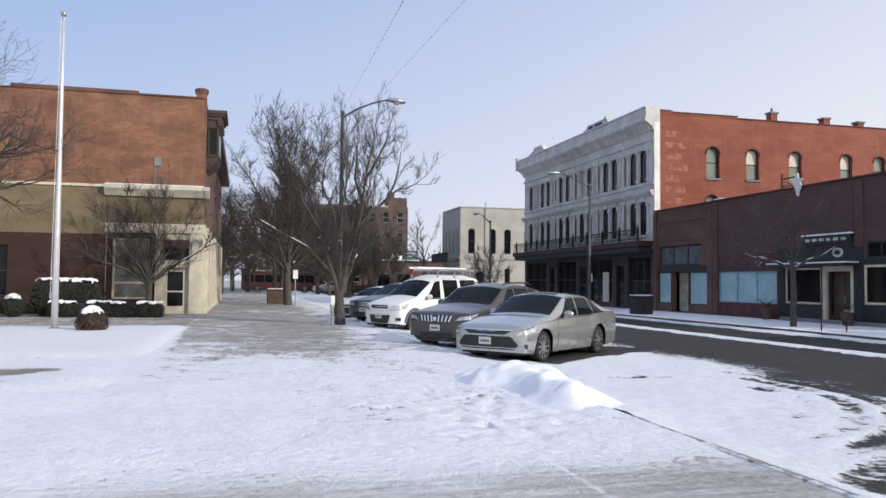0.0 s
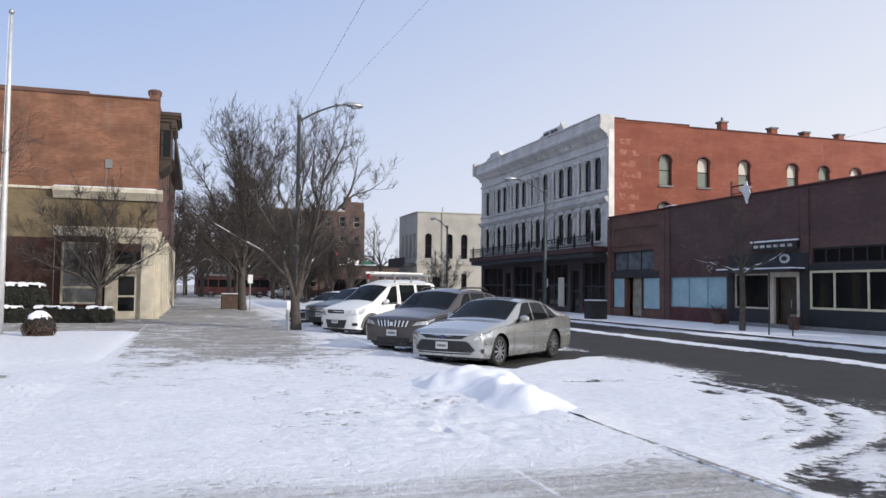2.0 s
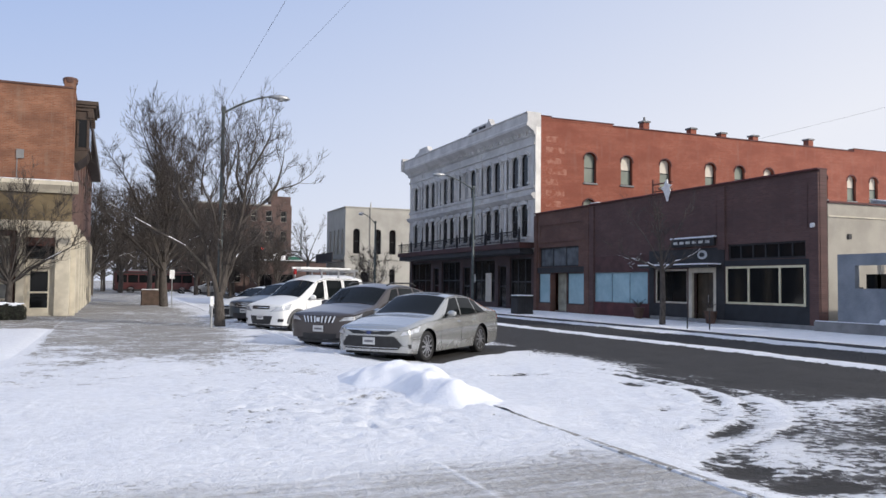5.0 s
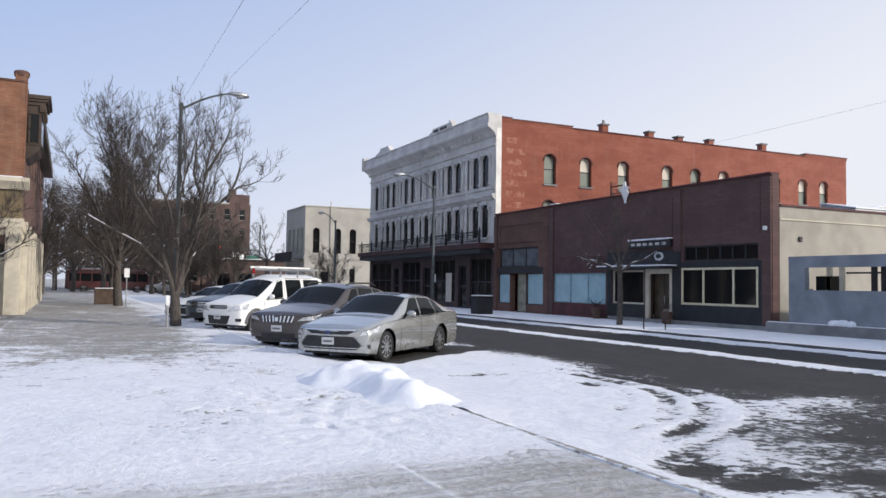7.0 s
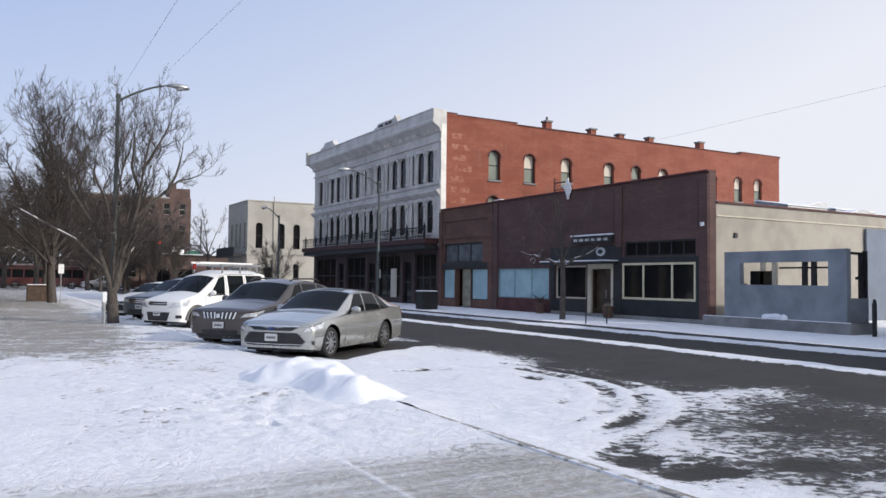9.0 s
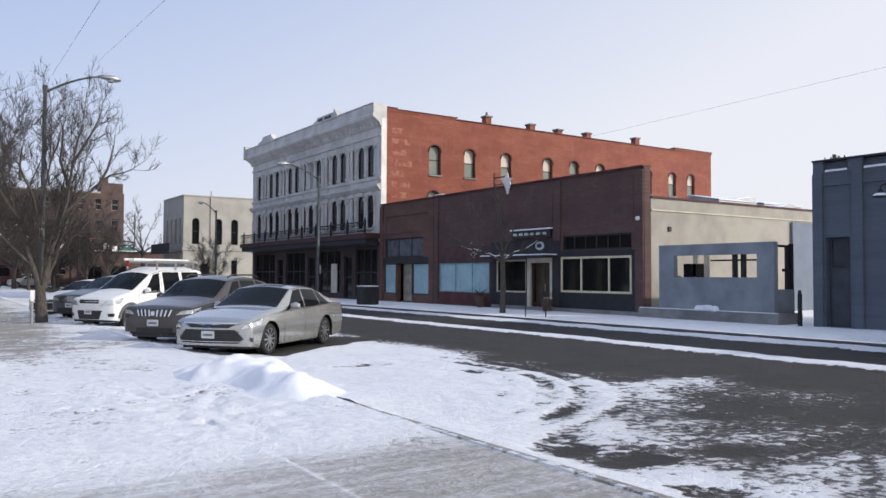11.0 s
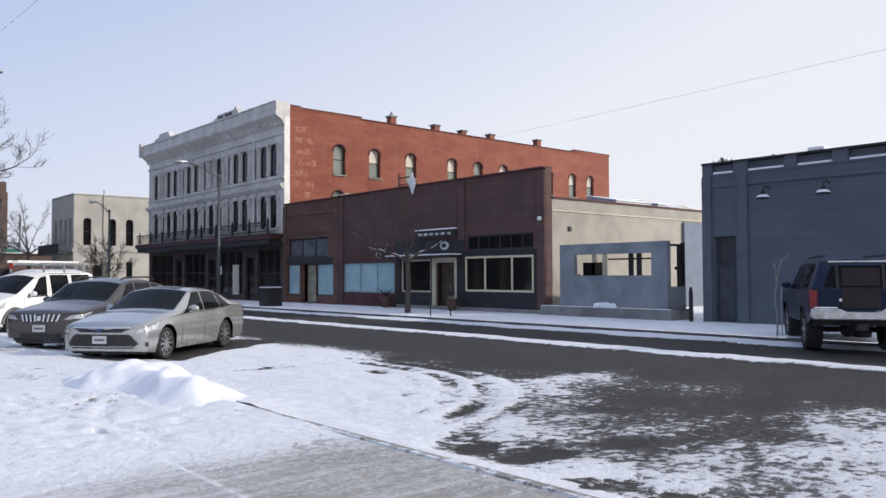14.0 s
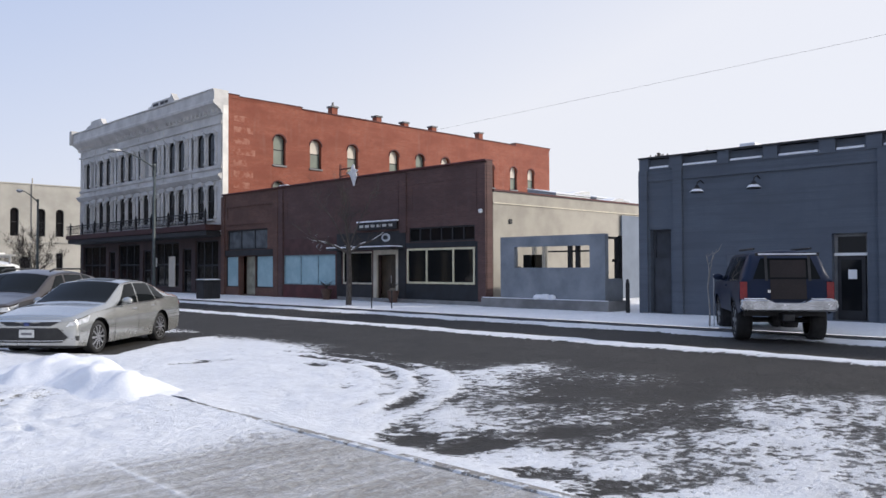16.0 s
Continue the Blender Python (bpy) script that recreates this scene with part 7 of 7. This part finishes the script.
def snow_heap():
    xs, ys = lines((2.4, 6.2, 0.05)), lines((7.9, 15.2, 0.05))
    nx = len(xs)
    co = []
    for y in ys:
        for x in xs:
            h = heap(x, y)
            co.append((x, y, 0.16 + h - 0.09 - (0.12 * sstep(4.6, 5.6, x))))
    fa = [(j * nx + i, j * nx + i + 1, (j + 1) * nx + i + 1, (j + 1) * nx + i) for j in range(len(ys) - 1) for i in range(nx - 1)]
    me = bpy.data.meshes.new("snow_heap")
    me.from_pydata(co, [], fa)
    me.materials.append(SNOW)
    me.shade_smooth()
    tagged(new("snow_heap", me), "lumpy heap of shovelled snow on the kerb", "snow heap", "", "stuff")


snow_heap()


# ---- poles, lamps and signs ----
def flagpole():
    g = base("flagpole", (-5.6, 26.2, 0.1), "tall bare white metal flagpole on the snowy lawn", "flagpole")
    part("pole", tube(bmesh.new(), [(0, 0, 0), (0, 0, 3), (0, 0, 7), (0, 0, 9.75)], [0.1, 0.09, 0.065, 0.04], 14), surf("pale_aluminium", (0.62, 0.62, 0.61), scale=4, rough=0.4, metal=0.4, bump=0, spread=0.08), g, smooth=True)
    b = bmesh.new()
    bmesh.ops.create_icosphere(b, subdivisions=3, radius=0.085, matrix=Matrix.Translation((0, 0, 9.85)))
    part("ball", b, STEEL, g, smooth=True)
    part("collar", tube(bmesh.new(), [(0, 0, 0.0), (0, 0, 0.06), (0, 0, 0.12)], [0.3, 0.26, 0.13], 16), STEEL, g)
    part("rope", tube(bmesh.new(), [(-0.14, 0, 1.0), (-0.07, 0, 9.7)], 0.008, 4), WHITE_PAINT, g)
    part("cleat", boxes((-0.16, -0.03, 1.0, -0.08, 0.03, 1.18)), STEEL, g)


flagpole()


def street_lamp(at, h, reach, label, turn=0.0, sign=False):
    g = base("street_lamp", at, label, "street lamp", "street lamps", turn)
    part("pole", tube(bmesh.new(), [(0, 0, 0), (0, 0, 0.5), (0, 0, h)], [0.12, 0.095, 0.065], 12), POLE_GREEN, g, smooth=True)
    part("base_collar", tube(bmesh.new(), [(0, 0, 0), (0, 0, 0.3)], [0.2, 0.15], 12), POLE_GREEN, g)
    part("pole_cap", boxes((-0.08, -0.08, h - 0.1, 0.08, 0.08, h + 0.06), bevel=0.02), POLE_GREEN, g)
    pts = [(reach * k, 0, h - 0.2 + 0.85 * math.sin(k * math.pi / 2) ** 0.9) for k in (0, 0.1, 0.22, 0.36, 0.5, 0.65, 0.8)]
    part("arm", tube(bmesh.new(), pts, [0.045, 0.042, 0.04, 0.038, 0.035, 0.033, 0.03], 8), POLE_GREEN, g, smooth=True)
    hd = bmesh.new()
    z = h + 0.58
    tube(hd, [(reach * 0.76, 0, z + 0.04), (reach * 0.84, 0, z + 0.05), (reach * 0.94, 0, z + 0.03), (reach * 1.06, 0, z), (reach * 1.12, 0, z - 0.03)], [0.05, 0.11, 0.17, 0.15, 0.05], 12)
    for v in hd.verts:
        v.co.z = z + (v.co.z - z) * 0.7
    head = part("lamp_head", hd, STEEL, g, "grey cobra-head lamp", smooth=True)
    part("lens", tube(bmesh.new(), [(reach * 0.96, 0, z - 0.12), (reach * 0.96, 0, z - 0.05)], [0.1, 0.14], 12), HEADLAMP, head)
    if sign:
        part("parking_sign", boxes((-0.12, -0.16, 1.7, -0.1, 0.16, 2.2), bevel=0.005), WHITE_PAINT, g, "small white parking sign")
    return g


street_lamp((3.55, 29.9, 0.1), 8.1, 2.2, "tall street lamp with a curved arm among the trees")
street_lamp((19.9, 42.9, 0.12), 7.5, 2.4, "tall street lamp on the far pavement with a white sign", 180, True)
street_lamp((19.8, 62.0, 0.12), 6.7, 1.3, "street lamp near the crossing", 180)


def post_sign(at, h, label, board=None, r=0.03, m=None):
    g = base("sign_post", at, label, "sign", "posts on the pavements")
    part("post", tube(bmesh.new(), [(0, 0, 0), (0, 0, h)], r, 8), m or STEEL, g)
    if board:
        part("board", boxes((-board[0] / 2, -0.03, h - board[1], board[0] / 2, -r - 0.002, h), bevel=0.004), m or WHITE_PAINT, g)
    return g


post_sign((3.1, 28.2, 0.1), 1.1, "short grey post with a pale head beside the tree", (0.12, 0.35), 0.045)
post_sign((3.2, 51.0, 0.1), 2.3, "pole with a small pale parking sign", (0.3, 0.55))
post_sign((19.6, 23.3, 0.12), 0.85, "thin dark post on the far pavement", None, 0.025, IRON)
post_sign((20.2, 22.8, 0.12), 0.8, "thin dark post with a small cross plate", (0.3, 0.1), 0.025, IRON)
post_sign((19.75, 9.42, 0.12), 1.4, "pale stake tied to the sapling", None, 0.016)
bo = base("bollard", (23.6, 14.4, 0.1), "black iron bollard at the corner of the grey building", "bollard")
part("post", tube(bmesh.new(), [(0, 0, 0), (0, 0, 1.05), (0, 0, 1.12)], [0.07, 0.07, 0.04], 10), IRON, bo)
part("cap", tube(bmesh.new(), [(0, 0, 1.12), (0, 0, 1.2)], [0.06, 0.03], 10), IRON, bo)


def litter_bin(at, w, d, h, m, label):
    g = base("litter_bin", at, label, "litter bin", "litter bins")
    part("body", boxes((-w / 2, -d / 2, 0, w / 2, d / 2, h), bevel=0.03), m, g)
    for k in range(6):
        x = -w / 2 + w * (k + 0.5) / 6
        part("slat", boxes((x - w * 0.06, -d / 2 - 0.025, 0.06, x + w * 0.06, -d / 2 - 0.002, h - 0.1)), m, g)
    part("lid", boxes((-w / 2 - 0.04, -d / 2 - 0.04, h, w / 2 + 0.04, d / 2 + 0.04, h + 0.06), bevel=0.015), m, g)
    part("snow_cap", boxes((-w / 2, -d / 2, h + 0.06, w / 2, d / 2, h + 0.12), bevel=0.03), SNOW, g)


litter_bin((20.3, 37.4, 0.12), 0.95, 0.8, 0.92, DARK_TRIM, "square dark litter bin capped with snow")
litter_bin((2.3, 55.0, 0.1), 1.5, 0.7, 0.95, surf("brown_wood_slat", (0.09, 0.06, 0.045), scale=3, rough=0.8), "brown slatted bin at the tree pit")


def planter(at, label):
    g = base("planter", at, label, "planter", "planters by the shop doors")
    part("pot", tube(bmesh.new(), [(0, 0, 0), (0, 0, 0.05), (0, 0, 0.5), (0, 0, 0.55)], [0.16, 0.18, 0.28, 0.3], 14), surf("clay_pot", (0.1, 0.06, 0.045), rough=0.85) if "clay_pot" not in bpy.data.materials else bpy.data.materials["clay_pot"], g)
    rnd = random.Random(at[1])
    tb = bmesh.new()
    for k in range(40):
        a, l = rnd.uniform(0, 6.28), rnd.uniform(0.2, 0.5)
        tube(tb, [(0, 0, 0.5), (0.3 * l * math.cos(a), 0.3 * l * math.sin(a), 0.5 + l * 0.7), (0.8 * l * math.cos(a), 0.8 * l * math.sin(a), 0.5 + l)], [0.01, 0.008, 0.004], 3, caps=False)
    part("dry_stems", tb, TWIG, g)


planter((23.45, 31.4, 0.12), "clay pot with dead stems beside the blue window")
planter((23.4, 26.35, 0.12), "clay pot with dead stems beside the door")


def banner():
    g = base("torn_banner", (24.05, 30.0, 6.1), "torn white banner hanging from a roof bracket", "banner")
    part("bracket", boxes((-0.04, 1.0, 0.0, 0.04, 1.08, 0.78), (-0.03, -0.4, 0.5, 0.03, 1.05, 0.56), (-0.03, -0.4, 0.15, 0.03, 1.05, 0.2)), surf("rusty_red_iron", (0.12, 0.04, 0.03), rough=0.8), g)
    bm = bmesh.new()
    out = [(0.05, 0.42), (-0.1, 0.75), (-0.28, 0.8), (-0.35, 0.5), (-0.75, 0.42), (-0.5, 0.28), (-0.62, 0.05), (-0.45, -0.2), (-0.36, -0.5), (-0.22, -0.52), (-0.08, -0.2), (0.1, 0.1), (0.35, 0.3)]
    prism(bm, out, "x", -0.2, -0.16)
    for v in bm.verts:
        v.co = Vector((v.co.x, -0.2 + (v.co.y + 0.2) * 0.72, 0.1 + (v.co.z - 0.1) * 0.8))
    part("cloth", bm, surf("white_cloth", (0.72, 0.7, 0.69), scale=4, rough=0.9, spread=0.12), g)


banner()


# ---- signals and cables ----
def signal():
    g = base("traffic_signal", (25.2, 115.0, 0), "traffic signal on a mast arm over the crossing, showing red", "traffic signal")
    part("mast", tube(bmesh.new(), [(0, 0, 0), (0, 0, 10.0)], [0.14, 0.09], 10), POLE_GREEN, g)
    part("mast_arm", tube(bmesh.new(), [(0, 0, 6.2), (-6.2, 0, 6.6)], [0.09, 0.05], 8), POLE_GREEN, g)
    hd = part("signal_head", boxes((-5.95, -0.25, 5.3, -5.5, 0.0, 6.75), bevel=0.03), DARK_TRIM, g)
    glow = Nodes("red_signal_light")
    glow.b.inputs["Emission Color"].default_value = (1, 0.03, 0.02, 1)
    glow.b.inputs["Emission Strength"].default_value = 3.0
    glow.done((0.3, 0.01, 0.01), 0.3)
    for k, m in enumerate((glow.m, DARK_TRIM, DARK_TRIM)):
        part("lens", tube(bmesh.new(), [(-5.725, -0.27, 6.5 - 0.46 * k), (-5.725, -0.24, 6.5 - 0.46 * k)], 0.19, 14), m, hd)
    part("lane_sign", boxes((-4.0, -0.06, 5.2, -3.1, -0.02, 6.0)), WHITE_PAINT, g)
    part("lane_sign", boxes((-2.9, -0.06, 5.0, -2.3, -0.02, 5.6)), WHITE_PAINT, g)
    part("street_name_sign", boxes((-1.9, -0.06, 4.9, -0.1, -0.02, 5.5)), surf("sign_green", (0.02, 0.12, 0.08), rough=0.5), g)


signal()


def cable(a, b, sag, r, label, beyond=0.0):
    a, b = Vector(a), Vector(b)
    a, b = a - (b - a) * beyond, b + (b - a) * beyond
    pts = [a.lerp(b, k / 24) - Vector((0, 0, sag * 4 * (k / 24) * (1 - k / 24))) for k in range(25)]
    thing("overhead_cable", tube(bmesh.new(), pts, r, 5), IRON, label, "cable", "overhead cables")


cable((5.13, 26.0, 11.4), (6.9, 53.6, 14.5), 0.0, 0.007, "thin overhead cable crossing above the pavement", 0.5)
cable((7.48, 28.0, 11.9), (8.6, 47.8, 14.2), 0.0, 0.005, "thin overhead cable above the parked cars", 0.5)
cable((40.0, 10.85, 12.43), (43.3, 42.2, 12.62), 0.0, 0.006, "thin overhead cable above the roofs", 0.8)
up = base("utility_pole", (60.0, 33.7, 0), "distant wooden utility pole with a cross-arm", "utility pole")
part("pole", tube(bmesh.new(), [(0, 0, 0), (0, 0, 11.4)], [0.16, 0.1], 8), BARK, up)
part("cross_arm", boxes((-0.08, -0.9, 10.9, 0.08, 0.9, 11.05)), BARK, up)
for y in (-0.8, -0.3, 0.3, 0.8):
    part("insulator", tube(bmesh.new(), [(0, y, 11.05), (0, y, 11.25)], 0.05, 6), DARK_TRIM, up)
